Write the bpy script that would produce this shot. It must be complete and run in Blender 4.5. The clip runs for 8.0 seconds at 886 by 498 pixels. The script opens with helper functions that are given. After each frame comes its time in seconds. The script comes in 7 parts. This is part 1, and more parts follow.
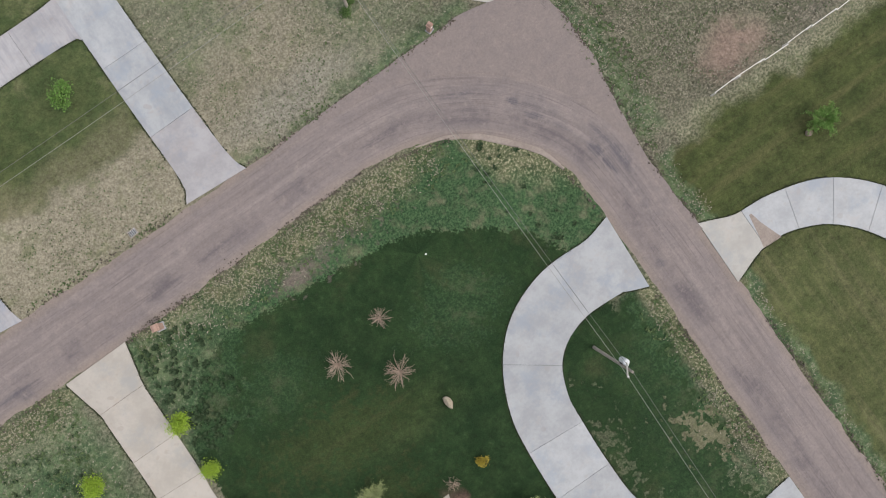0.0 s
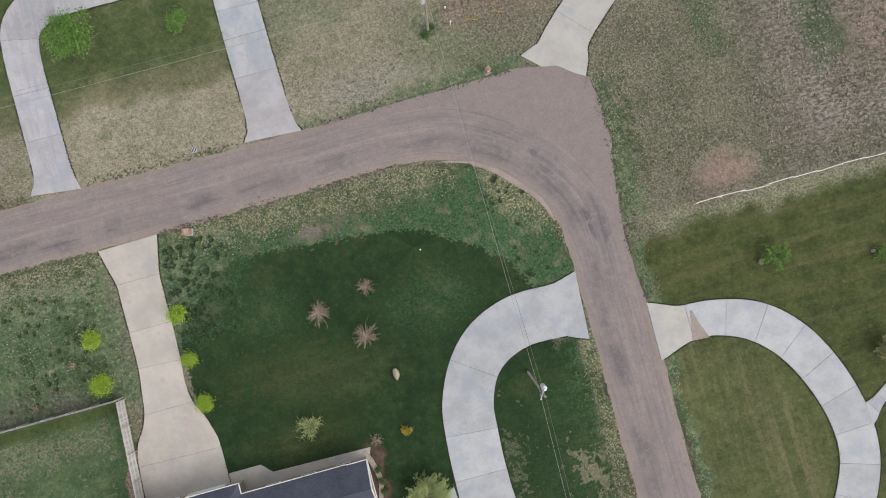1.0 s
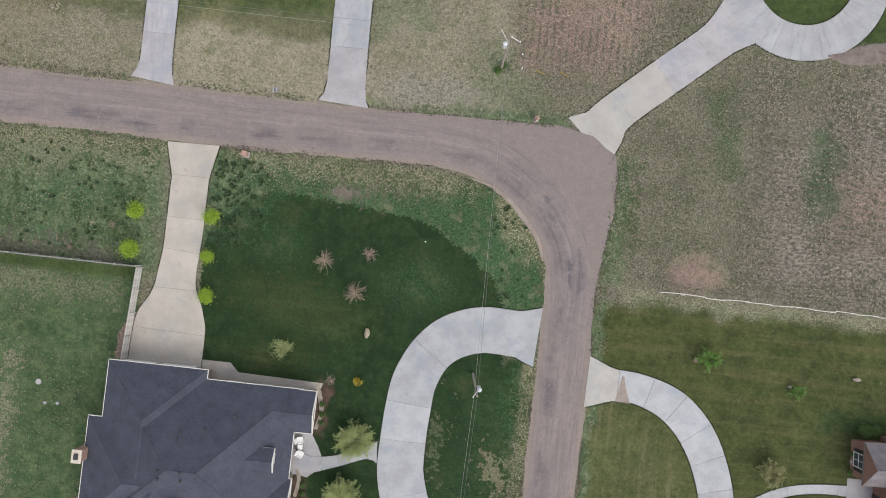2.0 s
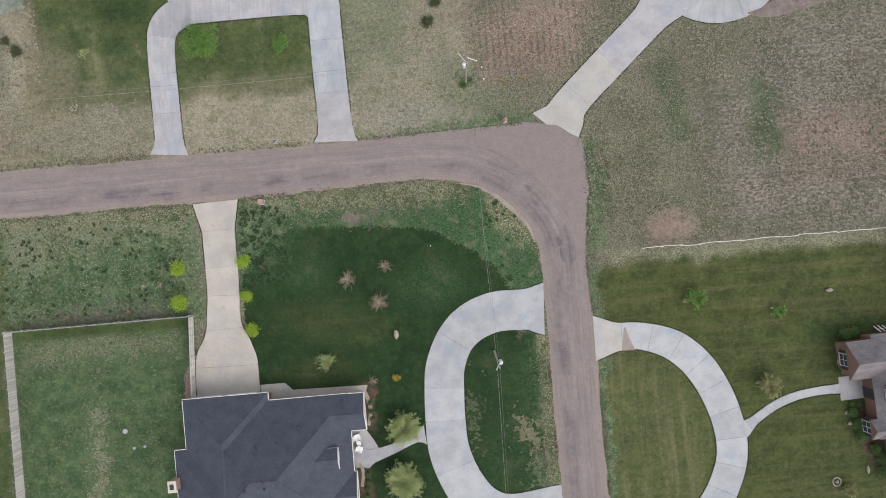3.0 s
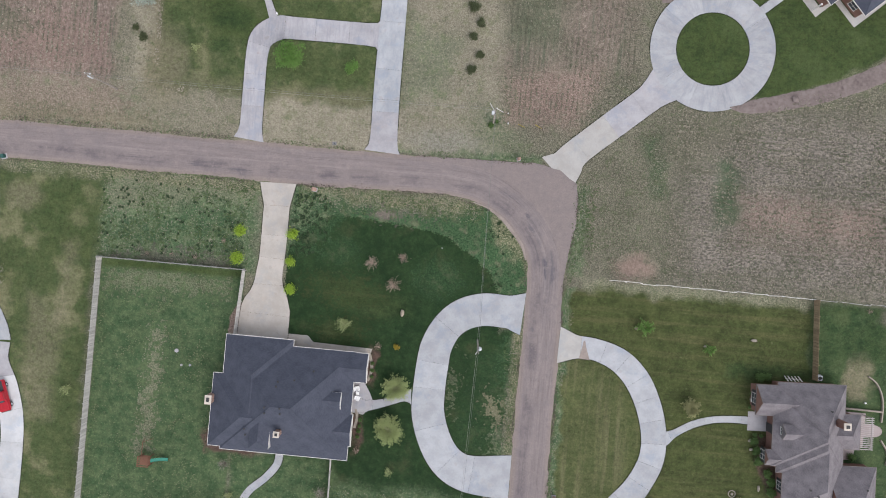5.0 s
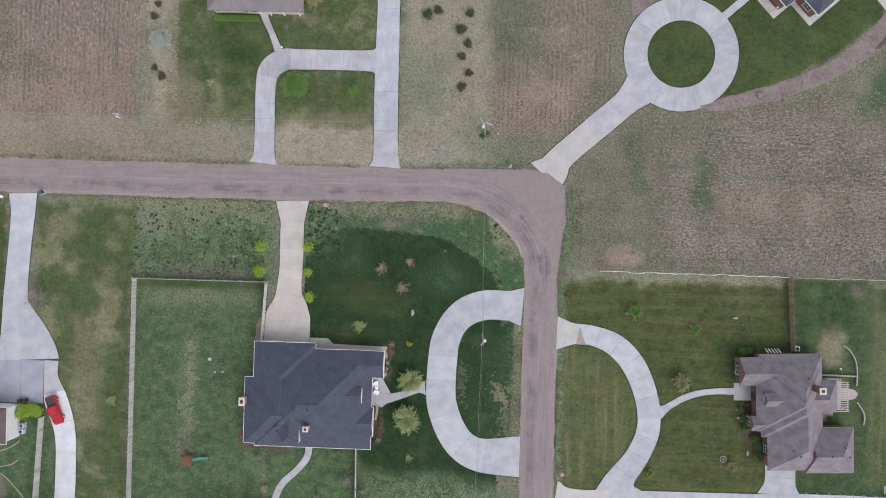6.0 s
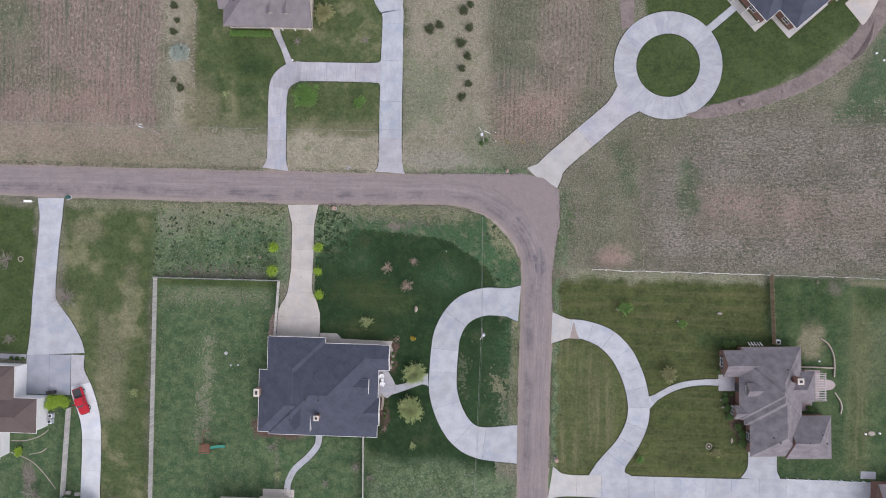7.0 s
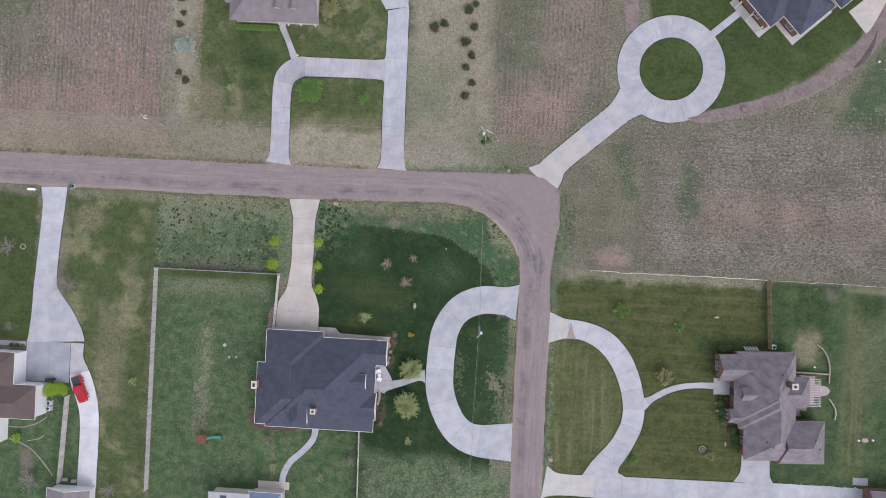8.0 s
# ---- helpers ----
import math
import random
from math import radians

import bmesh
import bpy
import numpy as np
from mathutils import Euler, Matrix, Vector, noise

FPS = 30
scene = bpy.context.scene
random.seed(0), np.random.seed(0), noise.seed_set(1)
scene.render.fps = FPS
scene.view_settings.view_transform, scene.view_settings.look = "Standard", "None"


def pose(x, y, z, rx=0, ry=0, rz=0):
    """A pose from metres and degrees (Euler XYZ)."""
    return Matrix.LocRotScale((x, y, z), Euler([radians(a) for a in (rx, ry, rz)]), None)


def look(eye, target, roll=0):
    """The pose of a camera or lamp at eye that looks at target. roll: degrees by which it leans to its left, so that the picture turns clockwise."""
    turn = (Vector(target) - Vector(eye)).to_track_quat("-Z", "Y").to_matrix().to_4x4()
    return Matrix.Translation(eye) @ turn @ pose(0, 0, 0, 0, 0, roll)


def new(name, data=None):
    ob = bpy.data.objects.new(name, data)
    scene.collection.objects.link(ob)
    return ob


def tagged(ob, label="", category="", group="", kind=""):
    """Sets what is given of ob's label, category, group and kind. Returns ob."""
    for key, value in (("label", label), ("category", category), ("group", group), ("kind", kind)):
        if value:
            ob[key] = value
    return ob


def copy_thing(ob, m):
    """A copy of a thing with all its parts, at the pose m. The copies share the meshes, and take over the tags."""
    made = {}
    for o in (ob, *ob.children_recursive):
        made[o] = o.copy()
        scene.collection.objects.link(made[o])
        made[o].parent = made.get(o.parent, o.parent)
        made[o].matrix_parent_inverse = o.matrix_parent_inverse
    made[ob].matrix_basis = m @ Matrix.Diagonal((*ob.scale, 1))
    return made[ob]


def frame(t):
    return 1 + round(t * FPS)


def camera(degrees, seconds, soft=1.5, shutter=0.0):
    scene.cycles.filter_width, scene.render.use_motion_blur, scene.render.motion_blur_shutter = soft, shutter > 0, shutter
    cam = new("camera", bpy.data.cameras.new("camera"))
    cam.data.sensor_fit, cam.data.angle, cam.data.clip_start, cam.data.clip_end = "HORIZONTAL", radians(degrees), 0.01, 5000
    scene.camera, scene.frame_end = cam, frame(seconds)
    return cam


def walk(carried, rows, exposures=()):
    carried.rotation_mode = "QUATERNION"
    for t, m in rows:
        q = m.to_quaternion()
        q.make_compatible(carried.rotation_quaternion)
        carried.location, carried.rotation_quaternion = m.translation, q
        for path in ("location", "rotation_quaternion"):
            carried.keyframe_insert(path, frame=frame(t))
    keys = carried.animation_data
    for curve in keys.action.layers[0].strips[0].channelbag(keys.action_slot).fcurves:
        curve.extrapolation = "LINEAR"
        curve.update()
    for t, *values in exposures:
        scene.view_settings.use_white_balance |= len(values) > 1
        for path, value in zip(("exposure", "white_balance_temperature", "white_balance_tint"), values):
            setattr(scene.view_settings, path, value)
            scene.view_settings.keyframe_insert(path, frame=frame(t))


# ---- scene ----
cam = camera(66.0, 8.0, soft=1.0)
PATH = [
    (0, pose(0.160, -1.919, 57.395, 1.918, -0.934, -34.744)),
    (0.2, pose(0.294, -1.914, 59.526, 1.778, -0.985, -32.521)),
    (0.5, pose(0.337, -2.210, 62.570, 1.956, -1.106, -27.795)),
    (0.8, pose(0.712, -2.344, 65.731, 1.804, -1.117, -21.494)),
    (1, pose(0.813, -2.558, 67.918, 1.762, -1.254, -15.134)),
    (1.2, pose(1.205, -2.426, 70.206, 1.387, -1.219, -8.274)),
    (2.3, pose(0.979, -1.987, 81.982, 0.560, -1.248, 7.459)),
    (2.5, pose(0.993, -2.066, 84.171, 0.638, -1.011, 5.090)),
    (2.8, pose(1.212, -1.658, 87.440, 0.496, -0.615, -3.645)),
    (3, pose(1.673, -1.582, 89.734, 0.413, -0.293, -4.899)),
    (3.3, pose(1.641, -1.336, 92.895, 0.251, -0.303, 0.199)),
    (3.5, pose(1.827, -1.264, 95.126, 0.203, -0.141, 3.278)),
    (3.7, pose(2.143, -1.160, 97.480, 0.152, 0.129, 5.186)),
    (4, pose(2.104, -0.908, 100.492, 0.026, 0.254, 6.240)),
    (4.5, pose(2.070, -0.471, 105.940, -0.112, 0.478, 6.374)),
    (6, pose(2.825, 1.056, 122.135, -0.472, 1.238, 1.740)),
    (6.5, pose(3.076, 1.389, 127.013, -0.551, 1.392, 1.574)),
    (7, pose(3.431, 1.225, 130.001, -0.494, 1.557, 1.573)),
    (7.5, pose(3.669, 1.160, 130.422, -0.527, 1.638, 1.948)),
    (8, pose(3.727, 1.070, 130.690, -0.582, 1.667, 2.940)),
]
walk(cam, PATH, [(0, 0.67, 6650, 10), (4, 0.73, 6430, 11), (8, 0.72, 6100, 18)])
SKY, SUN = 0.14, 1.3

# ---- world and light: an overcast spring day, the bright part of the sky in the south-east ----
world = bpy.data.worlds.new("overcast_sky")
scene.world = world
world.use_nodes = True
wn, wl = world.node_tree.nodes, world.node_tree.links
sky = wn.new("ShaderNodeTexSky")
sky.sky_type, sky.sun_disc = "NISHITA", False
sky.sun_elevation, sky.sun_rotation = radians(48), radians(140)
sky.air_density, sky.dust_density, sky.ozone_density = 1.0, 4.0, 1.0
cloud = wn.new("ShaderNodeMix")
cloud.data_type = "RGBA"
cloud.inputs[0].default_value = 0.8
cloud.inputs[7].default_value = (3.4, 3.5, 3.65, 1)
wl.new(sky.outputs[0], cloud.inputs[6])
wl.new(cloud.outputs[2], wn["Background"].inputs[0])
wn["Background"].inputs[1].default_value = SKY

sun = new("sun", bpy.data.lights.new("sun", "SUN"))
sun.data.energy, sun.data.angle, sun.data.color = SUN, radians(55), (1.0, 0.97, 0.93)
sun.matrix_world = look((30, -36, 55), (0, 0, 0))


# ---- materials ----
def mixer(nt, fac, a, b, mode="MIX"):
    n = nt.nodes.new("ShaderNodeMix")
    n.data_type, n.blend_type = "RGBA", mode
    for sock, val in ((n.inputs[0], fac), (n.inputs[6], a), (n.inputs[7], b)):
        if hasattr(val, "is_linked"):
            nt.links.new(val, sock)
        elif isinstance(val, (int, float)):
            sock.default_value = val
        else:
            sock.default_value = (*val[:3], 1)
    return n.outputs[2]


def math_node(nt, op, a, b=None, c=None, clamp=False):
    n = nt.nodes.new("ShaderNodeMath")
    n.operation, n.use_clamp = op, clamp
    for sock, val in zip(n.inputs, (a, b, c)):
        if val is None:
            continue
        if hasattr(val, "is_linked"):
            nt.links.new(val, sock)
        else:
            sock.default_value = val
    return n.outputs[0]


def step(nt, value, lo, hi, to0=0.0, to1=1.0):
    n = nt.nodes.new("ShaderNodeMapRange")
    n.interpolation_type = "SMOOTHSTEP"
    nt.links.new(value, n.inputs[0])
    n.inputs[1].default_value, n.inputs[2].default_value = lo, hi
    n.inputs[3].default_value, n.inputs[4].default_value = to0, to1
    return n.outputs[0]


def noise_at(nt, vec, scale, detail=4.0, rough=0.6, stretch=None, kind="noise", out=0):
    if stretch:
        m = nt.nodes.new("ShaderNodeMapping")
        m.inputs[3].default_value = stretch
        nt.links.new(vec, m.inputs[0])
        vec = m.outputs[0]
    n = nt.nodes.new("ShaderNodeTexNoise" if kind == "noise" else "ShaderNodeTexVoronoi")
    nt.links.new(vec, n.inputs["Vector"])
    n.inputs["Scale"].default_value = scale
    if kind == "noise":
        n.inputs["Detail"].default_value, n.inputs["Roughness"].default_value = detail, rough
    return n.outputs[out]


def blank(name, rough=0.9, metal=0.0):
    m = bpy.data.materials.new(name)
    m.use_nodes = True
    b = m.node_tree.nodes["Principled BSDF"]
    b.inputs["Roughness"].default_value, b.inputs["Metallic"].default_value = rough, metal
    b.inputs["Specular IOR Level"].default_value = 0.3
    geo = m.node_tree.nodes.new("ShaderNodeNewGeometry")
    return m, m.node_tree, b, geo.outputs["Position"]


def bump(nt, b, height, strength, dist):
    n = nt.nodes.new("ShaderNodeBump")
    n.inputs["Strength"].default_value, n.inputs["Distance"].default_value = strength, dist
    nt.links.new(height, n.inputs["Height"])
    nt.links.new(n.outputs[0], b.inputs["Normal"])


def surface(name, a, b, fine=3.0, coarse=0.3, rough=0.85, metal=0.0, relief=0.0, vary=0.0, c=None, stretch=None):
    """A surface whose colour drifts between a and b at two scales; vary: how far single pieces differ."""
    m, nt, bs, pos = blank(name, rough, metal)
    n1 = noise_at(nt, pos, fine, 5, 0.65, stretch)
    n2 = noise_at(nt, pos, coarse, 3, 0.55)
    f = step(nt, math_node(nt, "ADD", math_node(nt, "MULTIPLY", n1, 0.55), math_node(nt, "MULTIPLY", n2, 0.45)), 0.3, 0.7)
    col = mixer(nt, f, a, b)
    if c:
        col = mixer(nt, step(nt, noise_at(nt, pos, coarse * 2.3, 6, 0.7), 0.56, 0.72), col, c)
    if vary:
        info = nt.nodes.new("ShaderNodeObjectInfo")
        v = nt.nodes.new("ShaderNodeHueSaturation")
        nt.links.new(math_node(nt, "MULTIPLY_ADD", info.outputs["Random"], 2 * vary, 1 - vary), v.inputs["Value"])
        nt.links.new(col, v.inputs["Color"])
        col = v.outputs[0]
    nt.links.new(col, bs.inputs["Base Color"])
    if relief:
        bump(nt, bs, n1, 0.5, relief)
    return m


def ground_material():
    m, nt, bs, pos = blank("ground_cover", 0.95)
    L = nt.links
    # uneven borders: the position is shifted by two noises
    def shifted(scale, amount):
        n = nt.nodes.new("ShaderNodeTexNoise")
        L.new(pos, n.inputs["Vector"])
        n.inputs["Scale"].default_value, n.inputs["Detail"].default_value = scale, 5
        s = nt.nodes.new("ShaderNodeVectorMath")
        s.operation = "MULTIPLY_ADD"
        L.new(n.outputs["Color"], s.inputs[0])
        s.inputs[1].default_value = (amount, amount, 0)
        L.new(pos, s.inputs[2])
        o = nt.nodes.new("ShaderNodeVectorMath")
        o.operation = "SUBTRACT"
        L.new(s.outputs[0], o.inputs[0])
        o.inputs[1].default_value = (amount / 2, amount / 2, 0)
        return o.outputs[0]

    ragged = shifted(0.35, 4.0)
    neat = shifted(0.8, 0.7)
    speck = noise_at(nt, pos, 2.6, 5, 0.75)
    grain = noise_at(nt, pos, 8.0, 4, 0.8)
    blotch = noise_at(nt, pos, 0.16, 5, 0.6)
    patch = noise_at(nt, pos, 0.55, 5, 0.65)
    rows_x = noise_at(nt, pos, 1.0, 4, 0.6, (0.06, 0.9, 1))
    rows_y = noise_at(nt, pos, 1.0, 4, 0.6, (0.9, 0.05, 1))
    fleck = noise_at(nt, pos, 4.6, 4, 0.68)
    clump = noise_at(nt, pos, 2.7, 5, 0.75)
    dash_x = noise_at(nt, pos, 1.0, 5, 0.7, (1.6, 3.2, 1))
    dash_y = noise_at(nt, pos, 1.0, 5, 0.7, (2.8, 1.1, 1))
    pock = noise_at(nt, pos, 1.6, 3, 0.6)

    # breaks a border up into tufts
    broken = math_node(nt, "MULTIPLY_ADD", math_node(nt, "ADD", patch, pock), 9.0, -9.0)
    tufted = math_node(nt, "MULTIPLY_ADD", math_node(nt, "ADD", pock, fleck), 1.5, -1.5)

    def cover(a, b, c, n1=speck, n2=patch, lo=0.38, hi=0.62, clo=0.52, chi=0.66):
        return mixer(nt, step(nt, n2, clo, chi), mixer(nt, step(nt, n1, lo, hi), a, b), c)

    G = COVERS
    covers = {}
    for key, (a, b, c, n1, n2, clo, chi) in G.items():
        src = {"fleck": fleck, "speck": speck, "blotch": blotch, "patch": patch, "rows_x": rows_x, "rows_y": rows_y, "clump": clump, "grain": grain, "dash_x": dash_x, "dash_y": dash_y, "pock": pock}
        lo, hi = (0.43, 0.57) if n1 in ("fleck", "clump", "dash_x", "dash_y") else (0.36, 0.64)
        covers[key] = cover(a, b, c, src[n1], src[n2], lo, hi, clo, chi)
        for noise_name, f0, f1, shade, amount in FLECKS.get(key, ()):
            covers[key] = mixer(nt, step(nt, src[noise_name], f0, f1, 0.0, amount), covers[key], shade)

    def polygon(vec, pts):
        """Signed distance to a convex outline, negative inside; points run counter-clockwise."""
        d = None
        for (x0, y0), (x1, y1) in zip(pts, pts[1:] + pts[:1]):
            ln = math.hypot(x1 - x0, y1 - y0)
            nx, ny = (y1 - y0) / ln, -(x1 - x0) / ln
            dot = nt.nodes.new("ShaderNodeVectorMath")
            dot.operation = "DOT_PRODUCT"
            L.new(vec, dot.inputs[0])
            dot.inputs[1].default_value = (nx, ny, 0)
            e = math_node(nt, "SUBTRACT", dot.outputs["Value"], nx * x0 + ny * y0)
            d = e if d is None else math_node(nt, "MAXIMUM", d, e)
        return d

    def oval(vec, cx, cy, rx, ry):
        s = nt.nodes.new("ShaderNodeVectorMath")
        s.operation = "SUBTRACT"
        L.new(vec, s.inputs[0])
        s.inputs[1].default_value = (cx, cy, 0)
        k = nt.nodes.new("ShaderNodeVectorMath")
        k.operation = "MULTIPLY"
        L.new(s.outputs[0], k.inputs[0])
        k.inputs[1].default_value = (1 / rx, 1 / ry, 0)
        ln = nt.nodes.new("ShaderNodeVectorMath")
        ln.operation = "LENGTH"
        L.new(k.outputs[0], ln.inputs[0])
        return math_node(nt, "MULTIPLY", math_node(nt, "SUBTRACT", ln.outputs["Value"], 1.0), min(rx, ry))

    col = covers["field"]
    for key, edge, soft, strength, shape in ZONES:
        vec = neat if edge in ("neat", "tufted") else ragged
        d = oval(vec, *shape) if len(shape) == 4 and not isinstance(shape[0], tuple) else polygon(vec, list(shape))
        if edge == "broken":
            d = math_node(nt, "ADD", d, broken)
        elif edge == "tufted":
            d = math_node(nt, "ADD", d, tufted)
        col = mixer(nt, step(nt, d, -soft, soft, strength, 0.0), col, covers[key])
    # fine value grain over all
    hsv = nt.nodes.new("ShaderNodeHueSaturation")
    L.new(math_node(nt, "MULTIPLY_ADD", math_node(nt, "ADD", math_node(nt, "ADD", math_node(nt, "MULTIPLY", grain, 1.1), math_node(nt, "MULTIPLY", fleck, 0.9)), math_node(nt, "ADD", math_node(nt, "MULTIPLY", math_node(nt, "ADD", clump, pock), 1.05), math_node(nt, "MULTIPLY", blotch, 0.7))), 1.0, -1.38), hsv.inputs["Value"])
    L.new(col, hsv.inputs["Color"])
    L.new(hsv.outputs[0], bs.inputs["Base Color"])
    bump(nt, bs, math_node(nt, "ADD", speck, grain), 0.6, 0.12)
    return m


# cover: three colours, the noise between the first two, the noise of the third and its range
COVERS = {
    "field": ((0.098, 0.096, 0.066), (0.178, 0.166, 0.122), (0.104, 0.116, 0.066), "fleck", "patch", 0.50, 0.72),
    "bare": ((0.205, 0.194, 0.158), (0.24, 0.228, 0.188), (0.17, 0.172, 0.12), "fleck", "patch", 0.54, 0.72),
    "stubble": ((0.10, 0.092, 0.077), (0.245, 0.213, 0.182), (0.14, 0.13, 0.10), "dash_x", "rows_x", 0.48, 0.70),
    "plough": ((0.16, 0.124, 0.102), (0.232, 0.18, 0.152), (0.178, 0.15, 0.119), "dash_y", "rows_y", 0.46, 0.64),
    "dry": ((0.226, 0.204, 0.15), (0.266, 0.242, 0.182), (0.176, 0.176, 0.108), "fleck", "patch", 0.48, 0.70),
    "rough": ((0.05, 0.09, 0.043), (0.106, 0.15, 0.074), (0.215, 0.22, 0.148), "patch", "speck", 0.50, 0.66),
    "verge": ((0.06, 0.085, 0.038), (0.14, 0.145, 0.08), (0.29, 0.265, 0.18), "patch", "fleck", 0.48, 0.62),
    "lush": ((0.0105, 0.0295, 0.0085), (0.020, 0.044, 0.0138), (0.031, 0.044, 0.017), "patch", "blotch", 0.54, 0.70),
    "meadow": ((0.028, 0.066, 0.028), (0.054, 0.102, 0.043), (0.115, 0.127, 0.075), "fleck", "patch", 0.48, 0.68),
    "mown": ((0.040, 0.054, 0.016), (0.064, 0.078, 0.025), (0.082, 0.085, 0.033), "patch", "rows_x", 0.44, 0.70),
    "front_lawn": ((0.05, 0.074, 0.026), (0.078, 0.098, 0.038), (0.135, 0.135, 0.072), "patch", "blotch", 0.50, 0.66),
    "mown_dry": ((0.062, 0.078, 0.028), (0.092, 0.102, 0.042), (0.128, 0.126, 0.064), "patch", "rows_y", 0.46, 0.70),
    "green": ((0.036, 0.058, 0.017), (0.052, 0.074, 0.022), (0.054, 0.076, 0.026), "patch", "blotch", 0.50, 0.70),
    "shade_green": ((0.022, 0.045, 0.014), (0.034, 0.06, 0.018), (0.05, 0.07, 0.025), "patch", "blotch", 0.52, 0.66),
    "backyard": ((0.038, 0.074, 0.031), (0.08, 0.115, 0.053), (0.14, 0.145, 0.085), "patch", "clump", 0.56, 0.72),
    "red_soil": ((0.175, 0.125, 0.10), (0.265, 0.195, 0.165), (0.2, 0.165, 0.13), "fleck", "patch", 0.50, 0.70),
    "bare_red": ((0.215, 0.15, 0.125), (0.27, 0.192, 0.162), (0.19, 0.15, 0.122), "speck", "patch", 0.55, 0.70),
    "soil": ((0.13, 0.105, 0.09), (0.18, 0.15, 0.13), (0.10, 0.10, 0.07), "speck", "patch", 0.55, 0.70),
    "mulch": ((0.07, 0.045, 0.036), (0.11, 0.072, 0.058), (0.05, 0.05, 0.03), "speck", "patch", 0.6, 0.75),
    "pale": ((0.12, 0.13, 0.078), (0.24, 0.228, 0.158), (0.10, 0.12, 0.06), "fleck", "patch", 0.54, 0.70),
    "tan": ((0.15, 0.138, 0.083), (0.2, 0.178, 0.12), (0.10, 0.112, 0.053), "speck", "patch", 0.52, 0.68),
}
# flecks of a fourth colour on a cover: noise, range, colour, strength
FLECKS = {
    "field": (("clump", 0.56, 0.66, (0.26, 0.237, 0.19), 0.5), ("pock", 0.60, 0.70, (0.085, 0.095, 0.06), 0.45)),
    "stubble": (("dash_x", 0.56, 0.66, (0.30, 0.265, 0.225), 0.75), ("pock", 0.60, 0.70, (0.075, 0.077, 0.056), 0.65), ("rows_x", 0.55, 0.68, (0.105, 0.095, 0.075), 0.5)),
    "plough": (("dash_y", 0.59, 0.65, (0.34, 0.28, 0.235), 0.7), ("rows_y", 0.585, 0.65, (0.09, 0.10, 0.07), 0.75), ("pock", 0.64, 0.70, (0.08, 0.075, 0.055), 0.8)),
    "dry": (("pock", 0.64, 0.72, (0.115, 0.125, 0.068), 0.55), ("fleck", 0.60, 0.68, (0.28, 0.255, 0.195), 0.4)),
    "bare": (("fleck", 0.62, 0.68, (0.10, 0.108, 0.065), 0.6),),
    "rough": (("pock", 0.60, 0.67, (0.028, 0.05, 0.022), 0.85), ("clump", 0.57, 0.64, (0.22, 0.225, 0.15), 0.6)),
    "verge": (("pock", 0.60, 0.67, (0.04, 0.055, 0.022), 0.8),),
    "meadow": (("pock", 0.60, 0.68, (0.02, 0.04, 0.017), 0.7), ("clump", 0.60, 0.68, (0.13, 0.15, 0.085), 0.6)),
    "backyard": (("clump", 0.60, 0.72, (0.18, 0.185, 0.115), 0.4), ("pock", 0.64, 0.70, (0.02, 0.04, 0.015), 0.7)),
    "red_soil": (("pock", 0.62, 0.68, (0.08, 0.08, 0.055), 0.7), ("clump", 0.60, 0.68, (0.31, 0.26, 0.21), 0.6)),
    "lush": (("pock", 0.60, 0.72, (0.028, 0.05, 0.02), 0.5),),
    "front_lawn": (("pock", 0.66, 0.72, (0.035, 0.05, 0.018), 0.6),),
    "mown": (("pock", 0.66, 0.72, (0.10, 0.105, 0.055), 0.5),),
    "mown_dry": (("pock", 0.66, 0.72, (0.13, 0.125, 0.075), 0.5),),
}
